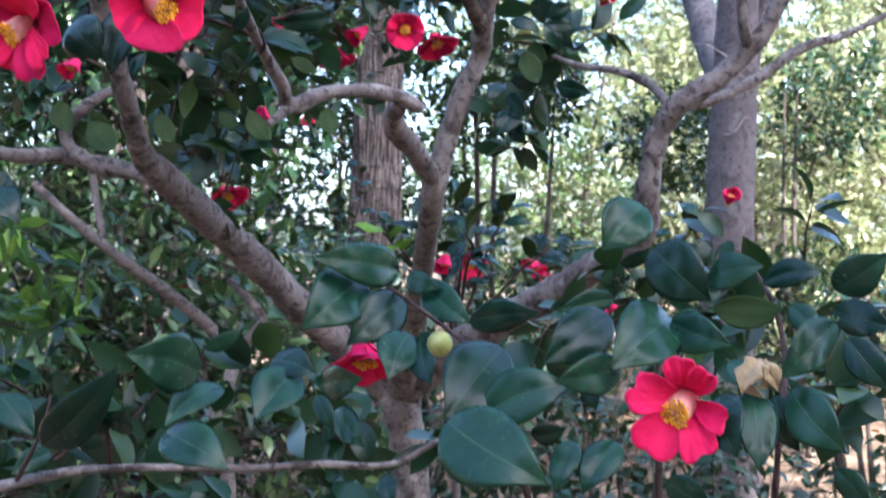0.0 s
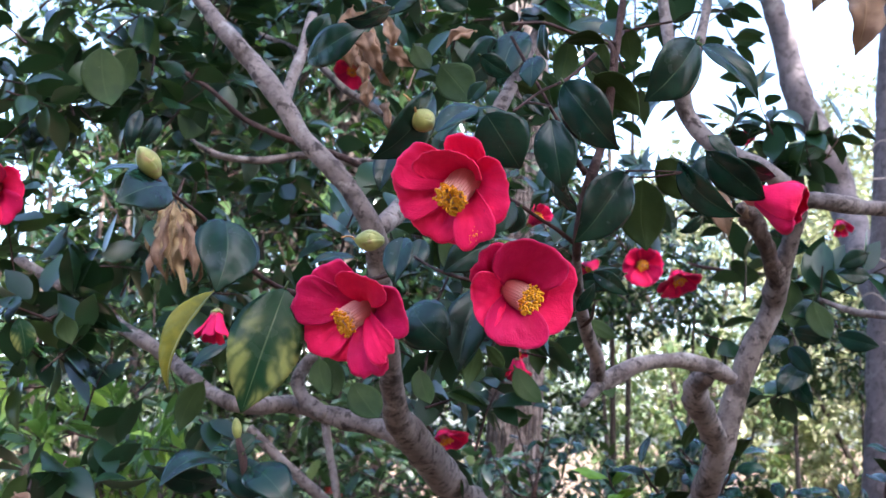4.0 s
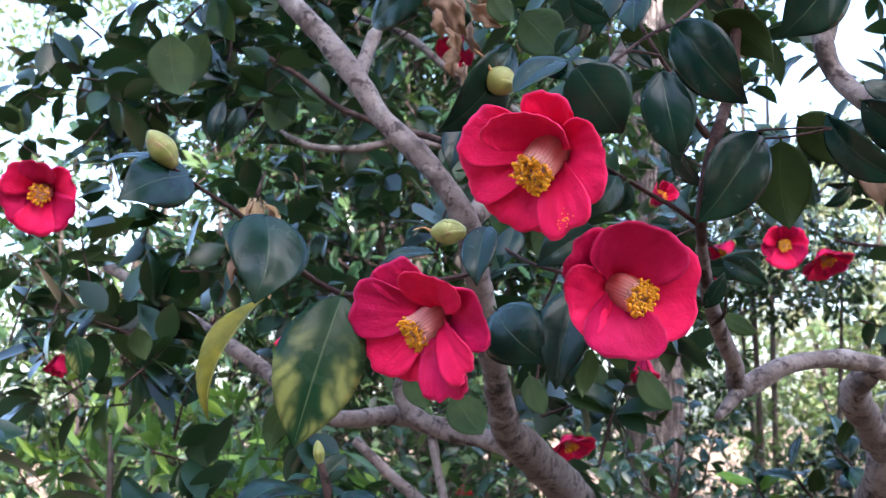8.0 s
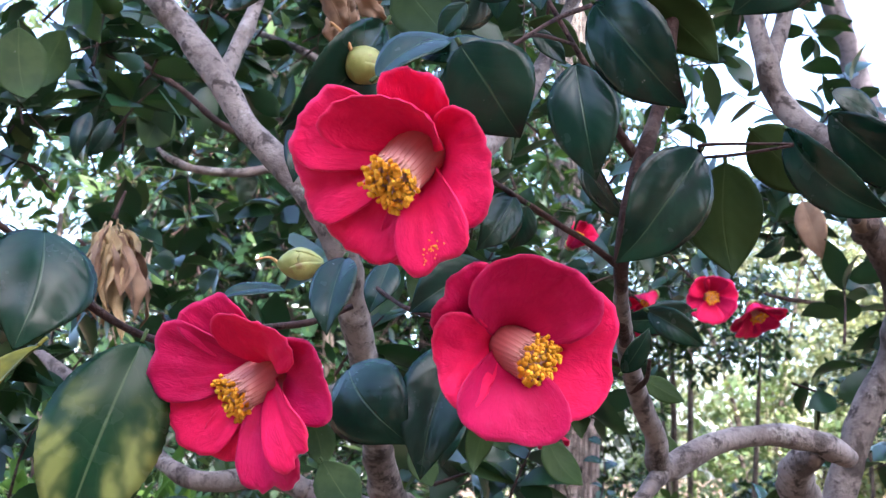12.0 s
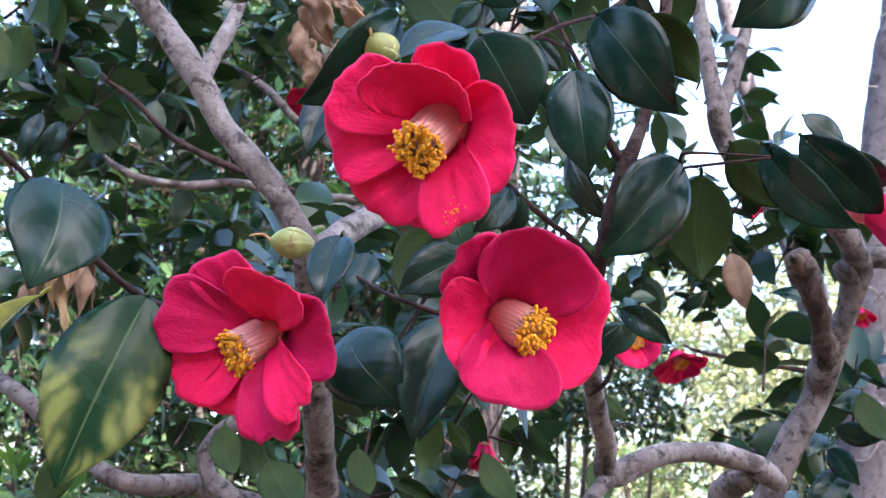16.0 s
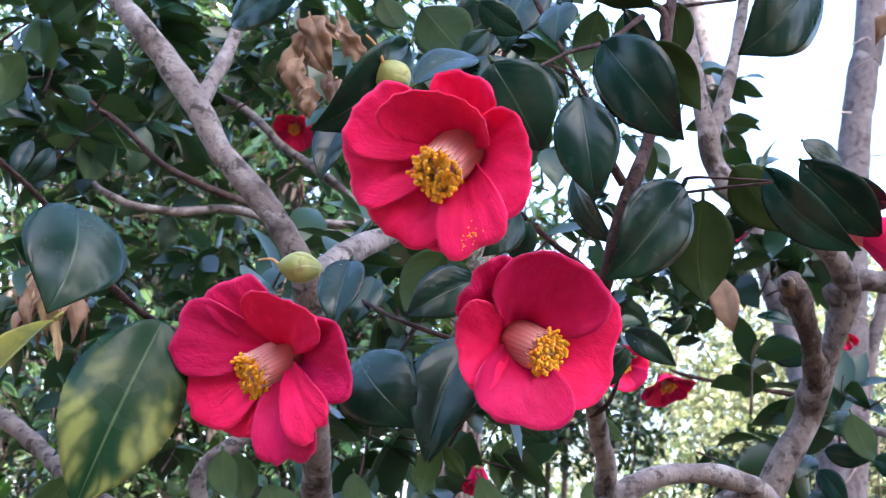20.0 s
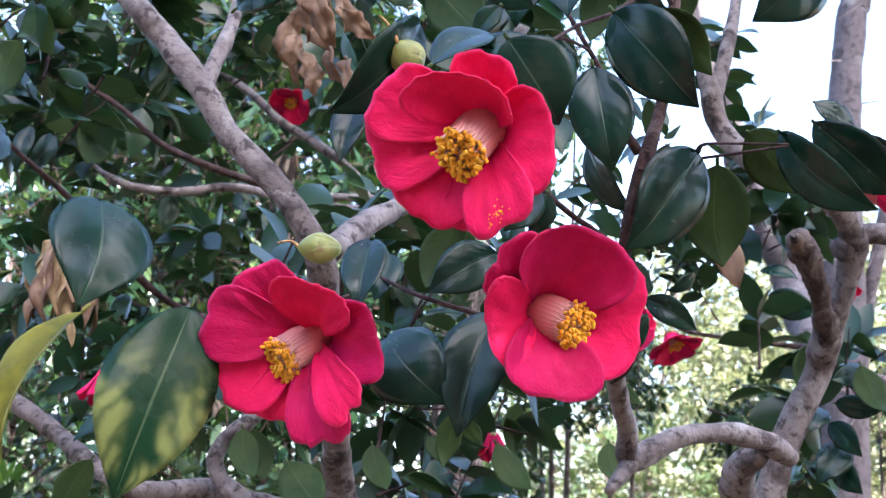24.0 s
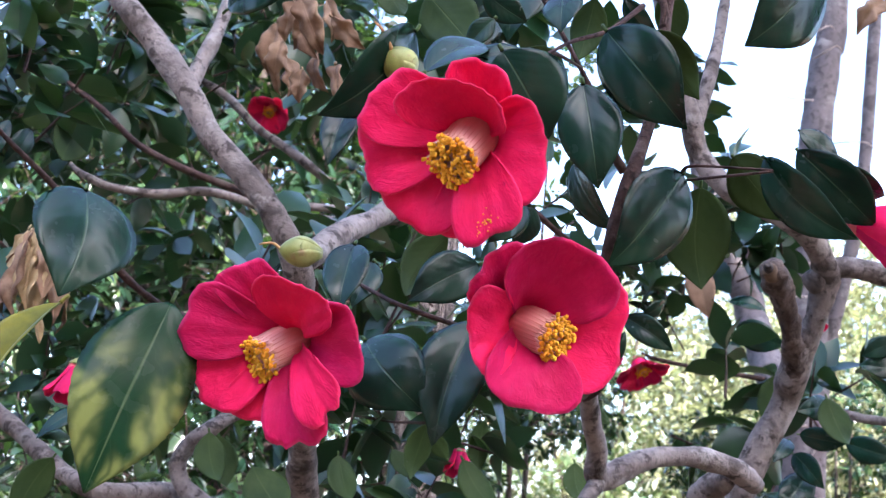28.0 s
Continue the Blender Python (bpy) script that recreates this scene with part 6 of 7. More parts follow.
# leaves on the limbs behind
leaf(camellia, (-0.794, 1.6262, 2.0384), (-0.7717, 1.6121, 1.9541), (-0.4573, 0.8492, -0.264), 0.65, bow=0.05)
leaf(camellia, (-0.7702, 1.6802, 2.0539), (-0.7849, 1.6664, 1.9869), (-0.8444, 0.5302, 0.0769), 0.65, bow=0.05)
leaf(camellia, (-0.7484, 1.9423, 2.0524), (-0.7684, 1.9168, 1.9878), (-0.6932, 0.7174, -0.0686), 0.75, bow=0.05)
leaf(camellia, (-0.8258, 1.8795, 2.024), (-0.8358, 1.8661, 1.9613), (0.1202, -0.9745, 0.1895), 0.4, bow=0.05)
leaf(camellia, (-0.7991, 1.886, 2.016), (-0.8204, 1.8686, 1.965), (0.7481, -0.6578, -0.0878), 0.5, bow=0.05)
leaf(camellia, (-0.5255, 1.8409, 1.6582), (-0.5067, 1.8343, 1.6009), (-0.3605, 0.906, -0.2218), 0.62, bow=0.05)
leaf(camellia, (-0.3258, 1.7924, 1.651), (-0.2988, 1.7792, 1.6209), (-0.1828, 0.8309, -0.5256), 0.6, bow=0.05)
leaf(camellia, (-0.2238, 1.8844, 1.6984), (-0.2292, 1.8787, 1.6369), (-0.4907, 0.8705, -0.0373), 0.5, bow=0.05)
leaf(camellia, (0.1315, 1.7275, 1.717), (0.0844, 1.6981, 1.7102), (0.5144, -0.8489, 0.1219), 0.5, bow=0.05)
leaf(camellia, (0.0971, 1.7338, 1.6902), (0.1364, 1.7054, 1.6812), (-0.6043, -0.7673, -0.2146), 0.5, bow=0.05)
leaf(camellia, (0.0917, 1.7387, 1.6702), (0.1152, 1.7163, 1.6356), (-0.6145, -0.7837, 0.0906), 0.55, bow=0.05)
leaf(camellia, (0.086, 1.7353, 1.6838), (0.0641, 1.7103, 1.6592), (0.0946, -0.7378, 0.6683), 0.6, bow=0.05)
leaf(camellia, (0.1078, 1.7437, 1.65), (0.0721, 1.7226, 1.6088), (-0.0544, -0.8691, 0.4916), 0.6, bow=0.05)
leaf(camellia, (0.0948, 1.7482, 1.631), (0.117, 1.7254, 1.5985), (-0.6186, -0.7759, 0.1236), 0.6, bow=0.05)
leaf(camellia, (0.1731, 1.6609, 1.7806), (0.1393, 1.6646, 1.7645), (-0.0812, -0.995, -0.0586), 0.6, bow=0.05)
leaf(camellia, (0.1763, 1.6674, 1.7538), (0.1372, 1.6666, 1.7563), (0.0303, -0.9876, 0.1538), 0.6, bow=0.05)
leaf(camellia, (0.1539, 2.038, 1.797), (0.1518, 2.0294, 1.7196), (-0.0899, 0.9902, -0.1072), 0.55, bow=0.05)
leaf(camellia, (-0.1353, 1.457, 1.7258), (-0.1939, 1.4219, 1.7135), (0.533, -0.7552, -0.3816), 0.4, fold=0.2)
leaf(camellia, (-0.1751, 1.4104, 1.6699), (-0.1449, 1.4163, 1.6532), (-0.2659, 0.9537, -0.1404), 0.5, bow=0.05, fold=0.2)
leaf(camellia, (-0.288, 1.4021, 1.6422), (-0.2991, 1.4074, 1.6002), (-0.3878, 0.8961, 0.2161), 0.5, bow=0.05, fold=0.2)
leaf(camellia, (-0.2685, 1.6095, 1.6323), (-0.2897, 1.603, 1.6589), (0.1561, 0.9238, 0.3495), 0.5, bow=0.05, fold=0.2)
leaf(camellia, (-0.4733, 1.511, 1.6338), (-0.4587, 1.4971, 1.5915), (-0.295, 0.8733, -0.3877), 0.6, bow=0.05)
leaf(camellia, (-0.6, 1.6021, 1.6604), (-0.6433, 1.5844, 1.6246), (-0.0883, -0.8467, 0.5246), 0.35, bow=0.05)
leaf(camellia, (-0.6469, 1.6566, 1.6115), (-0.6721, 1.6434, 1.5488), (-0.5307, 0.8468, 0.0345), 0.5, bow=0.05)
leaf(camellia, (-0.6064, 1.6013, 1.6637), (-0.6136, 1.6064, 1.6221), (-0.5502, 0.8122, 0.1941), 0.6, bow=0.05)
leaf(camellia, (-0.9059, 1.7233, 1.7546), (-0.9128, 1.7298, 1.7078), (-0.6813, 0.7045, 0.1987), 0.5, bow=0.05)
leaf(camellia, (-0.786, 1.5442, 1.6822), (-0.7785, 1.5503, 1.6483), (-0.665, 0.7467, -0.013), 0.8, bow=0.05)
leaf(camellia, (-0.7539, 1.3475, 1.6611), (-0.7472, 1.3546, 1.6198), (0.4133, -0.9061, -0.0898), 0.6, bow=0.05, look_of="mottled")
leaf(camellia, (-0.5538, 1.3953, 1.4962), (-0.606, 1.3361, 1.5125), (0.5339, -0.6265, -0.5678), 0.4, bow=0.1, fold=0.2)
leaf(camellia, (-0.5422, 1.3938, 1.5144), (-0.4893, 1.3826, 1.4931), (-0.1296, -0.9735, 0.1884), 0.7, bow=0.05, fold=0.2)
leaf(camellia, (-0.5505, 1.5407, 1.5461), (-0.5778, 1.5215, 1.5187), (0.4392, -0.8807, 0.1773), 0.6, bow=0.05, fold=0.2)
leaf(camellia, (-0.4322, 1.5, 1.6065), (-0.3991, 1.48, 1.5669), (-0.0516, 0.8738, -0.4836), 0.7, bow=0.05)
leaf(camellia, (-0.3686, 1.6, 1.628), (-0.3531, 1.58, 1.5857), (-0.3784, 0.7756, -0.5052), 0.6, bow=0.05)
leaf(camellia, (-0.1507, 1.6, 1.6354), (-0.1415, 1.58, 1.5966), (-0.2268, 0.8428, -0.4881), 0.6, bow=0.05)
leaf(camellia, (-0.2541, 1.6, 1.6317), (-0.2218, 1.58, 1.5893), (-0.0541, 0.8865, -0.4595), 0.5, bow=0.05)
leaf(camellia, (0.1146, 1.7, 1.7255), (0.1288, 1.68, 1.6757), (-0.0354, 0.9238, -0.3812), 0.6, bow=0.05)
leaf(camellia, (0.1671, 1.8, 1.6919), (0.2145, 1.78, 1.6768), (-0.3998, -0.9155, -0.0443), 0.55, bow=0.05)
# most wear the brighter leaf copy, in place of light from the ground
# low sprays of leaves in front
leaf(camellia, (-0.1835, 0.92, 1.357), (-0.2192, 0.86, 1.3757), (0.8315, -0.5379, -0.1387), 0.62, bow=0.05, look_of="lit_copy")
leaf(camellia, (-0.1793, 0.92, 1.3748), (-0.1525, 0.92, 1.3888), (0.1665, -0.9334, -0.3179), 0.45, bow=0.05, look_of="lit_copy")
leaf(camellia, (-0.311, 0.95, 1.2969), (-0.2394, 0.9, 1.3611), (-0.1242, -0.8451, -0.5199), 0.34, bow=0.08, fold=0.25)
leaf(camellia, (-0.1706, 0.95, 1.343), (-0.2045, 0.9, 1.3208), (0.2927, -0.5465, 0.7846), 0.42, bow=0.08, fold=0.2, look_of="lit_copy")
leaf(camellia, (-0.209, 0.92, 1.3124), (-0.1552, 0.88, 1.2928), (-0.2264, -0.657, 0.719), 0.55, bow=0.1, look_of="lit_copy")
leaf(camellia, (-0.2825, 1.03, 1.2935), (-0.2983, 1, 1.3073), (0.832, -0.5229, -0.1854), 0.9, bow=0.05)
leaf(camellia, (-0.2777, 1.03, 1.2983), (-0.2581, 1, 1.3189), (-0.3521, -0.6751, -0.6483), 0.7, bow=0.05, look_of="lit_copy")
leaf(camellia, (-0.1341, 1.1, 1.3413), (-0.161, 1.05, 1.305), (0.1855, -0.6403, 0.7454), 0.7, fold=0.2, look_of="lit_copy")
leaf(camellia, (-0.1572, 1.12, 1.3471), (-0.1142, 1.08, 1.3408), (-0.5102, -0.6392, 0.5754), 0.55, fold=0.2)
leaf(camellia, (-0.1136, 1.15, 1.3231), (-0.0731, 1.1, 1.3337), (-0.7711, -0.6349, -0.0491), 0.5, fold=0.2, look_of="lit_copy")
leaf(camellia, (-0.0787, 1.2, 1.4229), (-0.1273, 1.13, 1.3785), (0.5633, -0.6844, 0.4628), 0.62, bow=0.05, look_of="lit_copy")
leaf(camellia, (-0.0377, 1.2, 1.4007), (-0.0881, 1.15, 1.3613), (0.4755, -0.7879, 0.3912), 0.58, bow=0.05)
leaf(camellia, (-0.0439, 1.22, 1.428), (-0.1179, 1.14, 1.4426), (0.7386, -0.6709, 0.066), 0.4, bow=0.08, look_of="lit_copy")
leaf(camellia, (-0.0313, 1.15, 1.3709), (-0.0488, 1.1, 1.3347), (0.3314, -0.6262, 0.7058), 0.65, bow=0.05, look_of="lit_copy")
leaf(camellia, (-0.0207, 1.15, 1.3709), (-0.0122, 1.1, 1.3286), (-0.5846, -0.5796, 0.5677), 0.55, bow=0.05)
leaf(camellia, (-0.0369, 1.25, 1.4217), (-0.0051, 1.22, 1.4111), (-0.6184, -0.7451, 0.2497), 0.55, bow=0.05, look_of="lit_copy")
leaf(camellia, (-0.0196, 1.25, 1.4159), (0.0255, 1.2, 1.3785), (-0.4732, -0.7602, 0.4452), 0.5, bow=0.05, look_of="lit_copy")
leaf(camellia, (0.0514, 1.05, 1.3656), (0.0027, 0.98, 1.3156), (0.4002, -0.7006, 0.5908), 0.62, bow=0.05)
leaf(camellia, (0.0305, 1, 1.3119), (0.1014, 0.98, 1.3419), (-0.3881, -0.8527, 0.3496), 0.6, look_of="lit_copy")
leaf(camellia, (0.0026, 0.95, 1.3167), (0.0723, 0.88, 1.2838), (-0.435, -0.6992, 0.5674), 0.6, look_of="lit_copy")
leaf(camellia, (0.0255, 1.2, 1.3785), (0.0881, 1.15, 1.3895), (-0.6204, -0.7838, -0.0288), 0.4, bow=0.05)
leaf(camellia, (0.1726, 1.05, 1.4868), (0.1338, 1.02, 1.4495), (0.2729, -0.8684, 0.414), 0.75, bow=0.05, look_of="lit_copy")
leaf(camellia, (0.1576, 1.08, 1.4355), (0.1791, 1.06, 1.4505), (-0.3482, -0.7724, -0.5313), 0.45, bow=0.05, look_of="lit_copy")
leaf(camellia, (0.185, 1.08, 1.4505), (0.2262, 1.04, 1.4063), (-0.5837, -0.7931, 0.1741), 0.72, bow=0.08)
leaf(camellia, (0.2259, 1.05, 1.4214), (0.2666, 1.02, 1.4363), (-0.6319, -0.7381, 0.2367), 0.6, bow=0.08, look_of="lit_copy")
leaf(camellia, (0.2317, 1.05, 1.3996), (0.2845, 1.02, 1.3996), (0.471, 0.8275, -0.3057), 0.5, bow=0.05, look_of="lit_copy")
leaf(camellia, (0.2744, 1.05, 1.4214), (0.316, 1.02, 1.4316), (-0.6056, -0.7407, 0.2909), 0.5, bow=0.08)
leaf(camellia, (0.2901, 1.02, 1.4034), (0.3075, 1, 1.3766), (-0.466, -0.8269, 0.3147), 0.6, bow=0.08, look_of="lit_copy")
leaf(camellia, (0.3191, 1, 1.4181), (0.3484, 0.96, 1.446), (-0.6779, -0.6844, -0.2684), 0.6, look_of="lit_copy")
leaf(camellia, (0.3127, 0.98, 1.4007), (0.3455, 0.94, 1.3897), (-0.7347, -0.6531, 0.1833), 0.55)
leaf(camellia, (0.1944, 1.05, 1.3875), (0.2336, 1, 1.372), (-0.7167, -0.6447, 0.266), 0.55, look_of="lit_copy")
leaf(camellia, (0.1944, 1.05, 1.3923), (0.1362, 0.98, 1.3554), (0.4616, -0.6824, 0.5667), 0.6, look_of="lit_copy")
leaf(camellia, (0.1503, 1.1, 1.3896), (0.0878, 1.05, 1.3535), (0.4136, -0.8131, 0.4097), 0.55)
leaf(camellia, (0.1459, 1, 1.3535), (0.0891, 0.96, 1.3463), (0.5707, -0.8196, 0.0501), 0.5, look_of="lit_copy")
leaf(camellia, (0.1598, 1.15, 1.4027), (0.1065, 1.12, 1.3936), (0.4922, -0.8704, -0.013), 0.4, look_of="lit_copy")
leaf(camellia, (0.204, 0.9, 1.3424), (0.2049, 0.86, 1.3055), (-0.6044, -0.5472, 0.579), 0.7)
leaf(camellia, (0.2269, 0.9, 1.3465), (0.2228, 0.86, 1.2955), (0.0128, -0.7873, 0.6165), 0.5, fold=0.2, look_of="lit_copy")
leaf(camellia, (0.256, 0.9, 1.3465), (0.2823, 0.86, 1.3074), (-0.629, -0.7142, 0.307), 0.6, look_of="lit_copy")
leaf(camellia, (0.2489, 0.92, 1.34), (0.2601, 0.9, 1.3008), (-0.7448, -0.6561, 0.1218), 0.6)
leaf(camellia, (0.222, 0.95, 1.3627), (0.2447, 0.92, 1.34), (-0.1596, -0.6701, 0.7249), 0.6, look_of="lit_copy")
leaf(camellia, (0.3053, 0.95, 1.3934), (0.2553, 0.92, 1.3527), (0.3604, -0.9053, 0.2247), 0.5, look_of="lit_copy")
leaf(camellia, (0.3041, 0.92, 1.3825), (0.3287, 0.9, 1.3465), (-0.4138, -0.8858, 0.2102), 0.6)
leaf(camellia, (0.1413, 1, 1.2935), (0.1102, 0.97, 1.2579), (-0.1249, -0.7024, 0.7008), 0.6, look_of="lit_copy")
leaf(camellia, (0.1067, 1, 1.2935), (0.0878, 0.97, 1.2601), (-0.1953, -0.6719, 0.7144), 0.5, look_of="lit_copy")
leaf(camellia, (0.0792, 1.1, 1.2829), (0.1077, 1.08, 1.2909), (-0.4906, -0.8185, -0.2988), 0.6)
leaf(camellia, (0.1737, 0.95, 1.2706), (0.2044, 0.93, 1.2529), (-0.5461, -0.8377, -0.0004), 0.7, look_of="lit_copy")
leaf(camellia, (0.3053, 0.95, 1.2794), (0.3246, 0.93, 1.2529), (-0.6553, -0.7502, 0.0882), 0.6, look_of="lit_copy")
leaf(camellia, (-0.048, 1, 1.2658), (-0.0425, 0.98, 1.2423), (-0.3802, -0.7459, 0.5469), 0.6)
leaf(camellia, (-0.1241, 1.2, 1.3065), (-0.1057, 1.18, 1.2762), (-0.406, -0.8565, 0.3187), 0.5, look_of="lit_copy")
leaf(camellia, (-0.112, 1.25, 1.2832), (-0.0798, 1.2, 1.2566), (-0.6577, -0.637, 0.4021), 0.5, look_of="lit_copy")
leaf(camellia, (-0.3343, 1, 1.2981), (-0.3095, 0.98, 1.3328), (-0.0511, -0.8807, -0.4709), 0.5)
leaf(camellia, (-0.362, 1, 1.3304), (-0.3276, 0.98, 1.3011), (-0.0513, -0.8517, 0.5215), 0.6, look_of="lit_copy")
leaf(camellia, (-0.3365, 1.05, 1.276), (-0.3598, 1.02, 1.2621), (0.6487, -0.671, 0.3591), 0.5, look_of="lit_copy")
# withered leaves
leaf(camellia, (-0.5241, 1.964, 2.2113), (-0.5337, 1.9798, 2.1458), (-0.1594, -0.9647, -0.2098), 0.675, bow=0.16, fold=0.9, look_of="dry", label="withered brown leaf, curled", name="withered_leaf", cup=1.6, wave=1.3)
leaf(camellia, (-0.5042, 1.9567, 2.2416), (-0.4725, 1.9633, 2.2152), (0.1924, -0.9812, -0.0138), 0.675, bow=0.16, fold=0.9, look_of="dry", label="withered brown leaf, curled", name="withered_leaf", cup=1.6, wave=1.3)
leaf(camellia, (-0.5145, 1.9708, 2.1832), (-0.5167, 1.9866, 2.1182), (-0.5094, -0.8402, -0.1858), 0.4725, bow=0.16, fold=0.9, look_of="dry", label="withered brown leaf, curled", name="withered_leaf", cup=1.6, wave=1.3)
leaf(camellia, (-0.4126, 1.4399, 1.9971), (-0.4255, 1.4481, 1.961), (0.4832, -0.7998, -0.3562), 0.81, bow=0.16, fold=0.9, look_of="dry", label="withered brown leaf, curled", name="withered_leaf", cup=1.6, wave=1.3)
leaf(camellia, (-0.4195, 1.442, 1.9873), (-0.4046, 1.4406, 1.9511), (-0.5016, -0.848, -0.1712), 0.675, bow=0.16, fold=0.9, look_of="dry", label="withered brown leaf, curled", name="withered_leaf", cup=1.6, wave=1.3)
leaf(camellia, (-0.4734, 1.6794, 2.0662), (-0.4776, 1.6883, 2.028), (-0.0067, -0.9739, -0.2268), 0.81, bow=0.16, fold=0.9, look_of="dry", label="withered brown leaf, curled", name="withered_leaf", cup=1.6, wave=1.3)
leaf(camellia, (-0.3584, 1.1702, 1.8374), (-0.3528, 1.1663, 1.8105), (-0.3301, -0.9416, 0.0662), 0.54, bow=0.16, fold=0.9, look_of="dry", label="withered brown leaf, curled", name="withered_leaf", cup=1.6, wave=1.3)
leaf(camellia, (-0.4108, 1.4052, 1.9263), (-0.4119, 1.4115, 1.8992), (-0.0353, -0.9732, -0.2272), 0.675, bow=0.16, fold=0.9, look_of="dry", label="withered brown leaf, curled", name="withered_leaf", cup=1.6, wave=1.3)
leaf(camellia, (0.1015, 1.4821, 2.0606), (0.0764, 1.4844, 2.0278), (-0.257, -0.9579, 0.1284), 0.675, bow=0.16, fold=0.9, look_of="dry", label="withered brown leaf, curled", name="withered_leaf", cup=1.6, wave=1.3)
leaf(camellia, (0.1045, 1.3844, 2.0359), (0.0957, 1.3775, 1.9433), (0.1601, -0.9854, 0.0587), 0.6075, bow=0.16, fold=0.9, look_of="dry", label="withered brown leaf, curled", name="withered_leaf", cup=1.6, wave=1.3)
leaf(camellia, (0.1165, 1.3866, 2.0304), (0.1205, 1.3954, 1.9771), (-0.6871, -0.707, -0.1676), 0.405, bow=0.16, fold=0.9, look_of="dry", label="withered brown leaf, curled", name="withered_leaf", cup=1.6, wave=1.3)
leaf(camellia, (-0.4074, 1.3397, 1.9582), (-0.3887, 1.3481, 1.9174), (-0.0651, -0.9709, -0.2303), 0.675, bow=0.16, fold=0.9, look_of="dry", label="withered brown leaf, curled", name="withered_leaf", cup=1.6, wave=1.3)
leaf(camellia, (-0.3833, 1.3441, 1.9472), (-0.356, 1.3506, 1.9245), (-0.1813, -0.8652, -0.4675), 0.54, bow=0.16, fold=0.9, look_of="dry", label="withered brown leaf, curled", name="withered_leaf", cup=1.6, wave=1.3)
leaf(camellia, (-0.2784, 1.1116, 1.8802), (-0.3022, 1.111, 1.8673), (-0.1497, -0.9335, 0.3258), 0.675, bow=0.16, fold=0.9, look_of="dry", label="withered brown leaf, curled", name="withered_leaf", cup=1.6, wave=1.3)
leaf(camellia, (0.2331, 0.9, 1.3673), (0.2158, 0.885, 1.345), (-0.2479, -0.7037, 0.6658), 0.75, bow=0.2, fold=1.1, look_of="husk", label="withered ochre petal", name="withered_petal", cup=1.8, wave=1.4)
leaf(camellia, (0.2331, 0.9, 1.3673), (0.2427, 0.885, 1.3474), (-0.1113, -0.8183, 0.5639), 0.7, bow=0.2, fold=1.1, look_of="husk", label="withered ochre petal", name="withered_petal", cup=1.8, wave=1.4)
leaf(camellia, (0.229, 0.9, 1.3652), (0.2313, 0.885, 1.3421), (-0.9754, -0.2162, 0.0427), 0.7, bow=0.2, fold=1.1, look_of="husk", label="withered ochre petal", name="withered_petal", cup=1.8, wave=1.4)
leaf(camellia, (0.2373, 0.9, 1.3673), (0.2252, 0.885, 1.3483), (0.7791, -0.6269, -0.0023), 0.8, bow=0.2, fold=1.1, look_of="husk", label="withered ochre petal", name="withered_petal", cup=1.8, wave=1.4)
leaf(camellia, (0.231, 0.9, 1.3611), (0.2403, 0.885, 1.3605), (-0.8519, -0.5235, -0.0122), 0.7, bow=0.2, fold=1.1, look_of="husk", label="withered ochre petal", name="withered_petal", cup=1.8, wave=1.4)
leaf(camellia, (-0.7445, 1.3771, 1.4775), (-0.7738, 1.3777, 1.4527), (-0.0795, -0.9943, 0.0703), 0.81, bow=0.16, fold=0.9, look_of="dry", label="withered brown leaf, curled", name="withered_leaf", cup=1.6, wave=1.3)
leaf(camellia, (-0.7565, 1.3749, 1.483), (-0.738, 1.3815, 1.454), (0.6338, -0.7363, 0.2369), 0.81, bow=0.16, fold=0.9, look_of="dry", label="withered brown leaf, curled", name="withered_leaf", cup=1.6, wave=1.3)
leaf(camellia, (0.0291, 1.9529, 1.92), (0.0481, 1.9509, 1.8503), (-0.4064, -0.9097, -0.0854), 0.5, fold=0.3, look_of="dry", label="brown dead leaf, hanging", name="withered_leaf")
# twig with a small flower and a pale bud behind the dark stem
branch("twig", camellia, TWIG, (0.2428, 2.4115, 1.85, 0.0044), (0.1757, 2.3884, 1.8516, 0.0039), (0.1099, 2.365, 1.8549, 0.0035), (0.0539, 2.3416, 1.8593, 0.003), (0.0304, 2.3292, 1.8646, 0.0021), ring=8)
leaf(camellia, (0.0514, 2.2599, 1.9345), (0.0082, 2.2459, 1.904), (0.5546, -0.6877, -0.4685), 0.5, bow=0.08, fold=0.2)
leaf(camellia, (0.1467, 2.2611, 1.9403), (0.2003, 2.2453, 1.9276), (-0.0861, -0.7845, 0.6141), 0.5, bow=0.08, fold=0.2)
leaf(camellia, (0.0848, 2.3319, 2.0586), (0.0494, 2.3252, 2.0009), (-0.2579, -0.929, 0.2653), 0.7, bow=0.08, fold=0.2)
leaf(camellia, (0.1256, 2.2776, 1.8746), (0.18, 2.2643, 1.8523), (-0.0906, -0.9369, 0.3377), 0.5, bow=0.08, fold=0.2)
leaf(camellia, (0.1613, 2.2707, 1.905), (0.2265, 2.2393, 1.8742), (-0.5124, -0.8234, -0.2441), 0.6, bow=0.08, fold=0.2)
leaf(camellia, (-0.4434, 1.5774, 2.0653), (-0.4555, 1.5862, 2.0269), (-0.311, -0.9429, -0.119), 0.81, bow=0.16, fold=0.9, look_of="dry", label="withered brown leaf, curled", name="withered_leaf", cup=1.6, wave=1.3)
leaf(camellia, (-0.4069, 1.4839, 2.0287), (-0.3975, 1.4933, 1.9895), (0.5434, -0.8366, -0.0695), 0.675, bow=0.16, fold=0.9, look_of="dry", label="withered brown leaf, curled", name="withered_leaf", cup=1.6, wave=1.3)
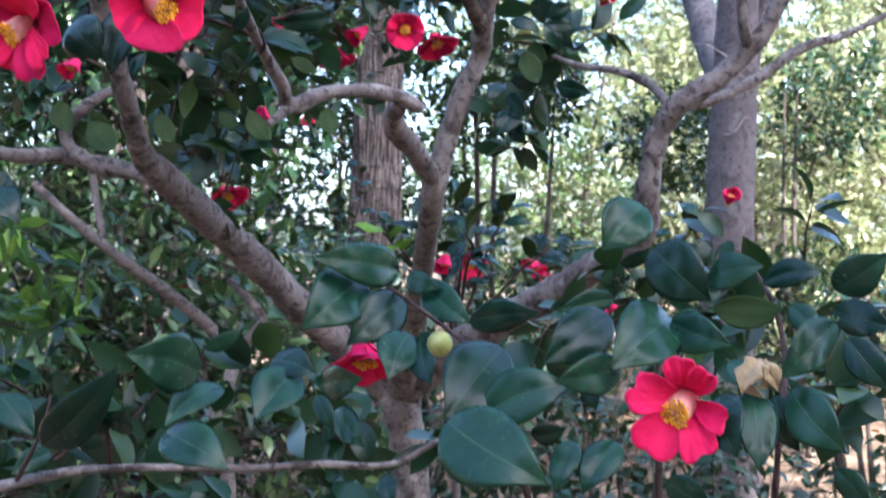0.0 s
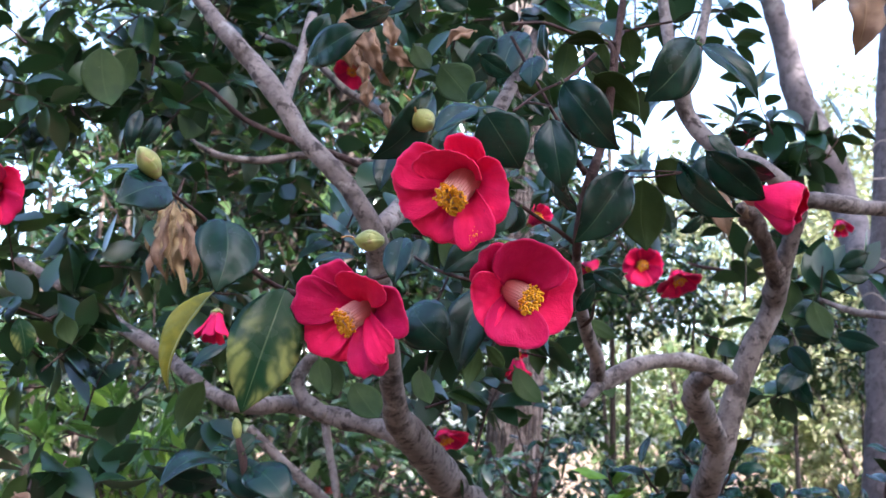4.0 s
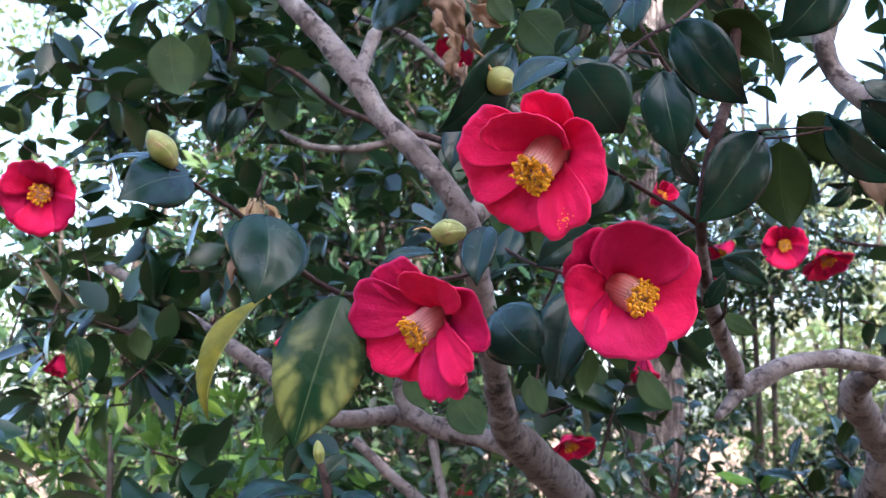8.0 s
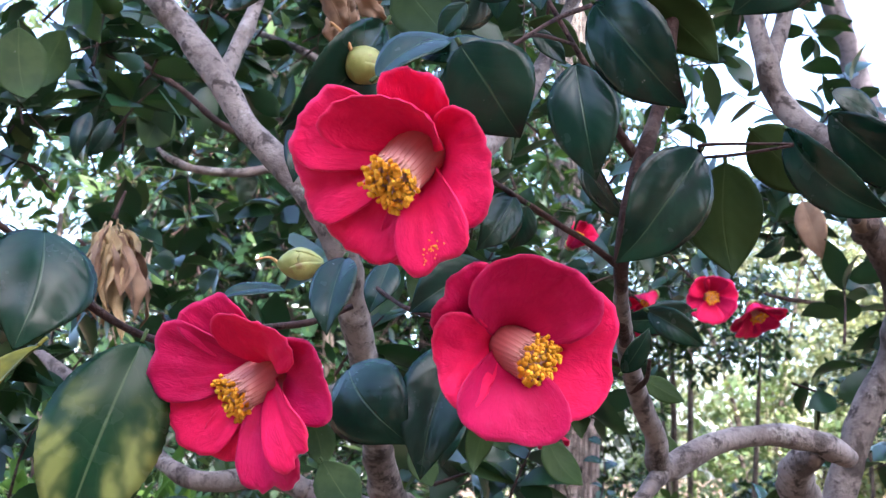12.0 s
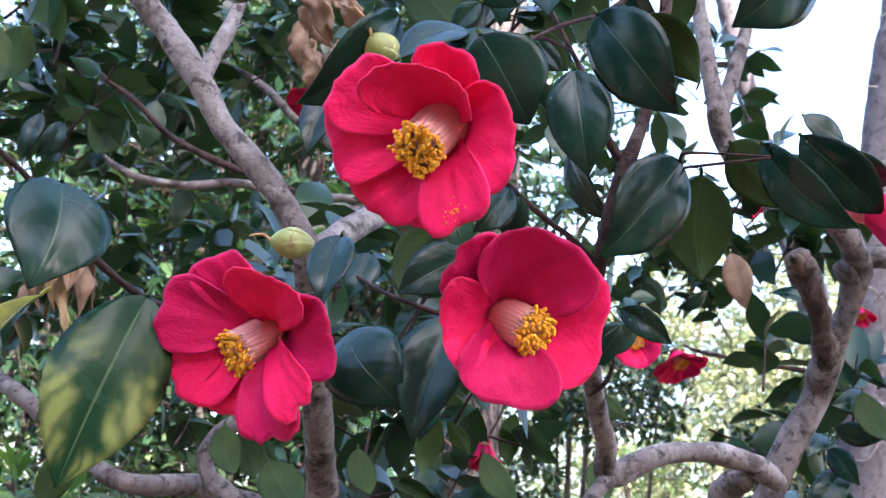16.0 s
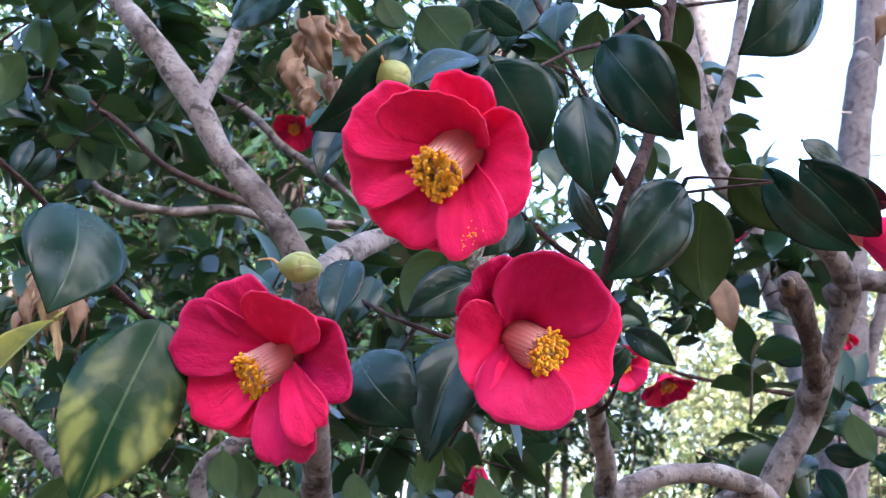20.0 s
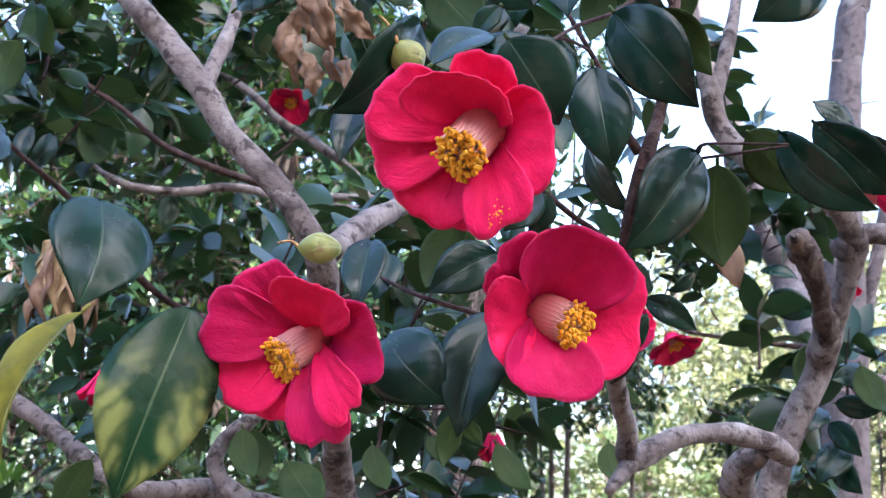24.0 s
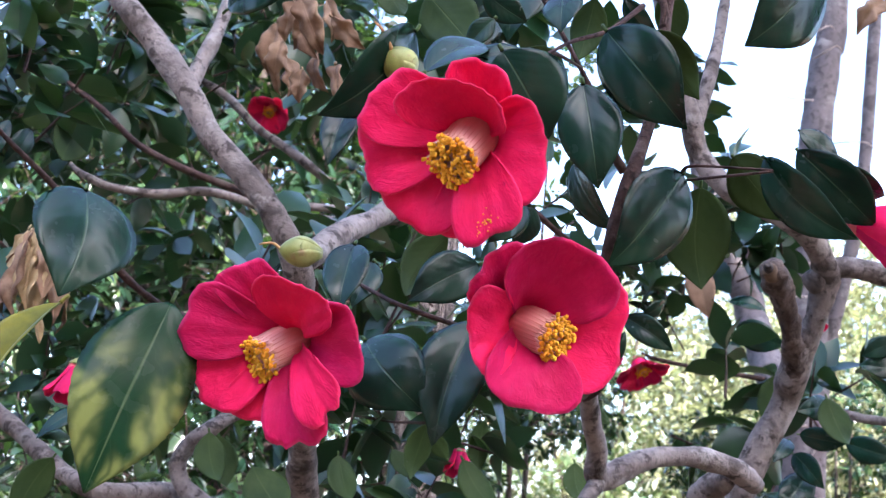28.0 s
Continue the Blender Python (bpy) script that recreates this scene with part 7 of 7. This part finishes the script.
leaf(camellia, (-0.4593, 1.6368, 2.0299), (-0.4546, 1.6461, 1.9908), (0.6014, -0.7905, -0.1156), 0.7425000000000002, bow=0.16, fold=0.9, look_of="dry", label="withered brown leaf, curled", name="withered_leaf", cup=1.6, wave=1.3)
leaf(camellia, (-0.4157, 1.5422, 1.9984), (-0.405, 1.5414, 1.9591), (-0.7325, -0.6547, -0.1867), 0.6075, bow=0.16, fold=0.9, look_of="dry", label="withered brown leaf, curled", name="withered_leaf", cup=1.6, wave=1.3)

# withered flower that hangs from a twig
withered_flower((-0.7026, 1.6828, 1.8494), 0.118, 24, 61, "withered tan camellia flower hanging in a limp tassel")
# upright shoot with a resting bud and two leaves
branch("shoot", camellia, TWIG, (-0.5125, 1.4049, 1.4281, 0.0055), (-0.5227, 1.3878, 1.5114, 0.0048), (-0.5316, 1.3864, 1.5451, 0.0030), ring=9, label="brown upright shoot")
bud((-0.5315, 1.3864, 1.5429), (-0.1, -0.1, 1), 0.022, 0.0050, "slim brown-green leaf bud on an upright shoot")
leaf(camellia, (-0.5338, 1.3751, 1.5172), (-0.5800, 1.2889, 1.5004), (-0.1, -0.75, 0.8), 0.42, bow=0.14, fold=0.2)
leaf(camellia, (-0.5154, 1.3794, 1.5143), (-0.4639, 1.3374, 1.4790), (0.25, -0.85, 0.5), 0.62, bow=0.12, fold=0.2)
leaf(camellia, (-0.5320, 1.3758, 1.5314), (-0.5511, 1.3503, 1.5300), (0.1, -0.6, 0.8), 0.30, bow=0.05, fold=0.3, look_of="lit_copy")
leaf(camellia, (-0.5228, 1.3780, 1.5292), (-0.5002, 1.3629, 1.5418), (0.1, -0.6, 0.8), 0.30, bow=0.05, fold=0.3, look_of="lit_copy")
# young camellia below the arching limb
young = thing("young_camellia", (0.03, 2.55, 0.0), "young camellia with drooping dark glossy leaves and pale new ones", "shrub")
branch("stem", young, BARK, (0.03, 2.55, -0.05, 0.012), (0.04, 2.53, 0.6, 0.010), (0.02, 2.48, 1.15, 0.008), (0.03, 2.44, 1.42, 0.005), ring=8)
spray(young, ((0.025, 2.470, 1.250, 0.0035), (0.037, 2.399, 1.436, 0.0028), (0.049, 2.400, 1.499, 0.0021), (0.019, 2.384, 1.538, 0.0014)), 11, 0.066, 300)
spray(young, ((0.025, 2.470, 1.250, 0.0035), (0.085, 2.392, 1.441, 0.0028), (0.116, 2.389, 1.504, 0.0021), (0.136, 2.386, 1.542, 0.0014)), 10, 0.066, 301)
spray(young, ((0.025, 2.470, 1.250, 0.0035), (-0.008, 2.353, 1.429, 0.0028), (-0.039, 2.309, 1.479, 0.0021), (-0.059, 2.291, 1.512, 0.0014)), 9, 0.066, 302)
spray(young, ((0.025, 2.470, 1.250, 0.0035), (0.043, 2.315, 1.403, 0.0028), (0.055, 2.255, 1.452, 0.0021), (0.037, 2.219, 1.481, 0.0014)), 10, 0.066, 303)
spray(young, ((0.025, 2.470, 1.250, 0.0035), (0.139, 2.381, 1.398, 0.0028), (0.187, 2.374, 1.436, 0.0021), (0.212, 2.370, 1.474, 0.0014)), 8, 0.066, 304)
spray(young, ((0.025, 2.470, 1.250, 0.0035), (-0.065, 2.359, 1.429, 0.0028), (-0.099, 2.333, 1.464, 0.0021), (-0.114, 2.316, 1.507, 0.0014)), 8, 0.060, 305, looks=("lime", "lit_copy", "lime"), droop=0.2)
# small-leaved shrub before the fissured trunk
small = thing("small_leaved_shrub", (-0.25, 3.1, 0.0), "slender shrub of small glossy green leaves", "shrub")
branch("stem", small, TWIG, (-0.25, 3.10, -0.05, 0.009), (-0.24, 3.09, 0.7, 0.008), (-0.26, 3.07, 1.3, 0.006), (-0.24, 3.06, 1.45, 0.004), ring=8)
spray(small, ((-0.241, 3.066, 1.403, 0.0030), (-0.265, 3.070, 1.506, 0.0023), (-0.296, 3.059, 1.609, 0.0017), (-0.308, 3.046, 1.687, 0.0010)), 12, 0.046, 306, looks=("lit_copy", "top"), droop=0.3, width=0.46)
spray(small, ((-0.241, 3.066, 1.403, 0.0030), (-0.233, 3.069, 1.480, 0.0023), (-0.206, 3.060, 1.582, 0.0017), (-0.211, 3.047, 1.673, 0.0010)), 12, 0.046, 307, looks=("lit_copy", "top"), droop=0.3, width=0.46)
spray(small, ((-0.241, 3.066, 1.403, 0.0030), (-0.189, 3.058, 1.441, 0.0023), (-0.169, 3.039, 1.505, 0.0017), (-0.149, 3.018, 1.556, 0.0010)), 8, 0.046, 308, looks=("lit_copy", "top"), droop=0.3, width=0.46)
spray(small, ((-0.241, 3.066, 1.403, 0.0030), (-0.298, 3.047, 1.430, 0.0023), (-0.336, 3.038, 1.494, 0.0017), (-0.354, 3.018, 1.545, 0.0010)), 8, 0.046, 309, looks=("lit_copy", "top"), droop=0.3, width=0.46)
# leafy shoot before the grey trunk
low = thing("low_camellia_shoot", (0.47, 2.62, 0.0), "low camellia shoot with shiny dark leaves", "shrub")
branch("stem", low, TWIG, (0.47, 2.62, -0.05, 0.009), (0.46, 2.60, 0.7, 0.008), (0.45, 2.56, 1.2, 0.006), (0.44, 2.53, 1.36, 0.004), ring=8)
spray(low, ((0.440, 2.530, 1.360, 0.0035), (0.412, 2.525, 1.447, 0.0028), (0.426, 2.523, 1.518, 0.0021), (0.424, 2.524, 1.580, 0.0014)), 9, 0.064, 310, droop=0.3)
spray(low, ((0.440, 2.530, 1.360, 0.0035), (0.373, 2.535, 1.416, 0.0028), (0.340, 2.523, 1.438, 0.0021), (0.308, 2.512, 1.469, 0.0014)), 7, 0.064, 311, droop=0.3)
spray(low, ((0.440, 2.530, 1.360, 0.0035), (0.467, 2.508, 1.437, 0.0028), (0.507, 2.497, 1.488, 0.0021), (0.528, 2.491, 1.538, 0.0014)), 8, 0.064, 312, droop=0.3)

# looser leaves of its crown, farther from the eye
foliage("foliage", camellia, FAR_MID, (-0.8875, 2.1022, 2.2035), (0.26, 0.26, 0.195), 20, 7, 0.066, 0.52, 100, spread=0.03, shell=0.1, fine=True)
foliage("foliage", camellia, FAR_MID, (-0.9152, 2.1812, 2.0839), (0.25, 0.25, 0.188), 18, 7, 0.066, 0.52, 101, spread=0.03, shell=0.1, fine=True)
foliage("foliage", camellia, FAR_MID, (-0.9017, 2.25, 1.793), (0.28, 0.28, 0.21), 26, 7, 0.066, 0.52, 102, spread=0.03, shell=0.1, fine=True)
foliage("foliage", camellia, FAR_MID, (-0.8192, 2.3303, 2.3307), (0.25, 0.25, 0.188), 17, 7, 0.066, 0.52, 103, spread=0.03, shell=0.1, fine=True)
foliage("foliage", camellia, FAR_MID, (-0.8639, 2.7464, 2.3056), (0.3, 0.3, 0.225), 18, 7, 0.066, 0.52, 104, spread=0.03, shell=0.1, fine=True)
foliage("foliage", camellia, FAR_MID, (-0.6042, 2.4249, 2.3812), (0.25, 0.25, 0.188), 18, 7, 0.066, 0.52, 105, spread=0.03, shell=0.1, fine=True)
foliage("foliage", camellia, FAR_MID, (-0.3635, 2.2358, 2.3295), (0.2, 0.2, 0.15), 14, 7, 0.066, 0.52, 106, spread=0.03, shell=0.1, fine=True)
foliage("foliage", camellia, FAR_MID, (-0.2526, 1.6753, 2.1002), (0.12, 0.12, 0.09), 4, 7, 0.066, 0.52, 107, spread=0.03, shell=0.1, fine=True)
foliage("foliage", camellia, FAR_MID, (0.1355, 2.7649, 2.0835), (0.17, 0.17, 0.128), 11, 7, 0.066, 0.52, 108, spread=0.03, shell=0.1, fine=True)
foliage("foliage", camellia, FAR_MID, (-0.957, 2.6069, 2.0184), (0.28, 0.28, 0.21), 17, 7, 0.066, 0.52, 109, spread=0.03, shell=0.1, fine=True)
foliage("foliage", camellia, FAR_MID, (-0.364, 2.0346, 1.8752), (0.2, 0.2, 0.15), 12, 7, 0.066, 0.52, 110, spread=0.03, shell=0.1, fine=True)
foliage("foliage", camellia, FAR_MID, (-1.1655, 2.1297, 2.2286), (0.35, 0.35, 0.262), 20, 7, 0.066, 0.52, 111, spread=0.03, shell=0.1, fine=True)
foliage("foliage", camellia, FAR_MID, (-0.866, 1.8754, 2.1142), (0.25, 0.25, 0.188), 14, 7, 0.066, 0.52, 112, spread=0.03, shell=0.1, fine=True)
foliage("foliage", camellia, FAR_MID, (-0.9367, 1.7237, 1.7302), (0.25, 0.25, 0.188), 20, 7, 0.066, 0.52, 113, spread=0.03, shell=0.1, fine=True)
foliage("foliage", camellia, FAR_MID, (-0.8596, 1.6615, 1.5301), (0.3, 0.3, 0.225), 10, 7, 0.066, 0.52, 114, spread=0.03, shell=0.1, fine=True)
foliage("foliage", camellia, FAR_MID, (-0.2086, 1.6506, 2.0645), (0.18, 0.18, 0.135), 5, 7, 0.045, 0.50, 115, spread=0.03, shell=0.1, fine=True)
foliage("foliage", camellia, FAR_MID, (-0.1991, 1.7725, 1.9428), (0.15, 0.15, 0.110), 5, 7, 0.042, 0.50, 116, spread=0.03, shell=0.1, fine=True)
foliage("foliage", camellia, FAR_MID, (0.1199, 2.2918, 2.104), (0.14, 0.14, 0.105), 9, 7, 0.066, 0.52, 117, spread=0.03, shell=0.1, fine=True)
foliage("foliage", camellia, FAR_MID, (0.1106, 2.4525, 2.3733), (0.12, 0.12, 0.09), 6, 7, 0.066, 0.52, 118, spread=0.03, shell=0.1, fine=True)
foliage("foliage", camellia, FAR_MID, (0.2719, 2.3126, 2.0793), (0.12, 0.12, 0.09), 5, 7, 0.066, 0.52, 119, spread=0.03, shell=0.1, fine=True)
foliage("foliage", camellia, FAR_MID, (-0.1063, 2.3871, 1.9848), (0.22, 0.22, 0.16), 9, 7, 0.048, 0.50, 120, spread=0.03, shell=0.1, fine=True)
foliage("foliage", camellia, FAR_MID, (-0.1608, 2.1006, 1.8243), (0.12, 0.12, 0.09), 4, 7, 0.066, 0.52, 121, spread=0.03, shell=0.1, fine=True)
foliage("foliage", camellia, FAR_MID, (-0.3407, 1.7, 1.7334), (0.22, 0.22, 0.165), 14, 7, 0.066, 0.52, 122, spread=0.03, shell=0.1, fine=True)
foliage("foliage", camellia, FAR_MID, (0.1533, 2, 1.7372), (0.16, 0.16, 0.12), 9, 7, 0.066, 0.52, 123, spread=0.03, shell=0.1, fine=True)
foliage("foliage", camellia, FAR_MID, (-0.3269, 2, 1.6448), (0.2, 0.2, 0.15), 12, 7, 0.066, 0.52, 124, spread=0.03, shell=0.1, fine=True)
foliage("foliage", camellia, FAR_MID, (0.5242, 2.2, 1.4713), (0.25, 0.25, 0.188), 3, 7, 0.066, 0.52, 125, spread=0.03, shell=0.1, fine=True)
foliage("foliage", camellia, FAR_MID, (0.4474, 1.5, 1.326), (0.22, 0.22, 0.165), 11, 7, 0.066, 0.52, 126, spread=0.03, shell=0.1, fine=True)
foliage("foliage", camellia, FAR_MID, (0.2556, 1.6, 1.3178), (0.22, 0.22, 0.165), 8, 7, 0.066, 0.52, 127, spread=0.03, shell=0.1, fine=True)
foliage("foliage", camellia, FAR_MID, (-0.1655, 1.6, 1.1996), (0.2, 0.2, 0.15), 12, 7, 0.066, 0.52, 128, spread=0.03, shell=0.1, fine=True)
foliage("foliage", camellia, FAR_MID, (-0.4098, 1.4, 1.1662), (0.25, 0.25, 0.188), 14, 7, 0.066, 0.52, 129, spread=0.03, shell=0.1, fine=True)
foliage("foliage", camellia, FAR_MID, (-0.8692, 2.6, 1.2351), (0.35, 0.35, 0.262), 9, 7, 0.066, 0.52, 130, spread=0.03, shell=0.1, fine=True)
foliage("foliage", camellia, FAR_MID, (-0.6411, 2.6, 1.2591), (0.3, 0.3, 0.225), 8, 7, 0.066, 0.52, 131, spread=0.03, shell=0.1, fine=True)
foliage("foliage", camellia, FAR_MID, (-0.1557, 2.7413, 1.9544), (0.24, 0.24, 0.175), 15, 7, 0.052, 0.50, 132, spread=0.03, shell=0.1, fine=True)
foliage("foliage", camellia, FAR_MID, (0.0296, 2.7463, 2.0451), (0.16, 0.16, 0.12), 9, 7, 0.066, 0.52, 133, spread=0.03, shell=0.1, fine=True)
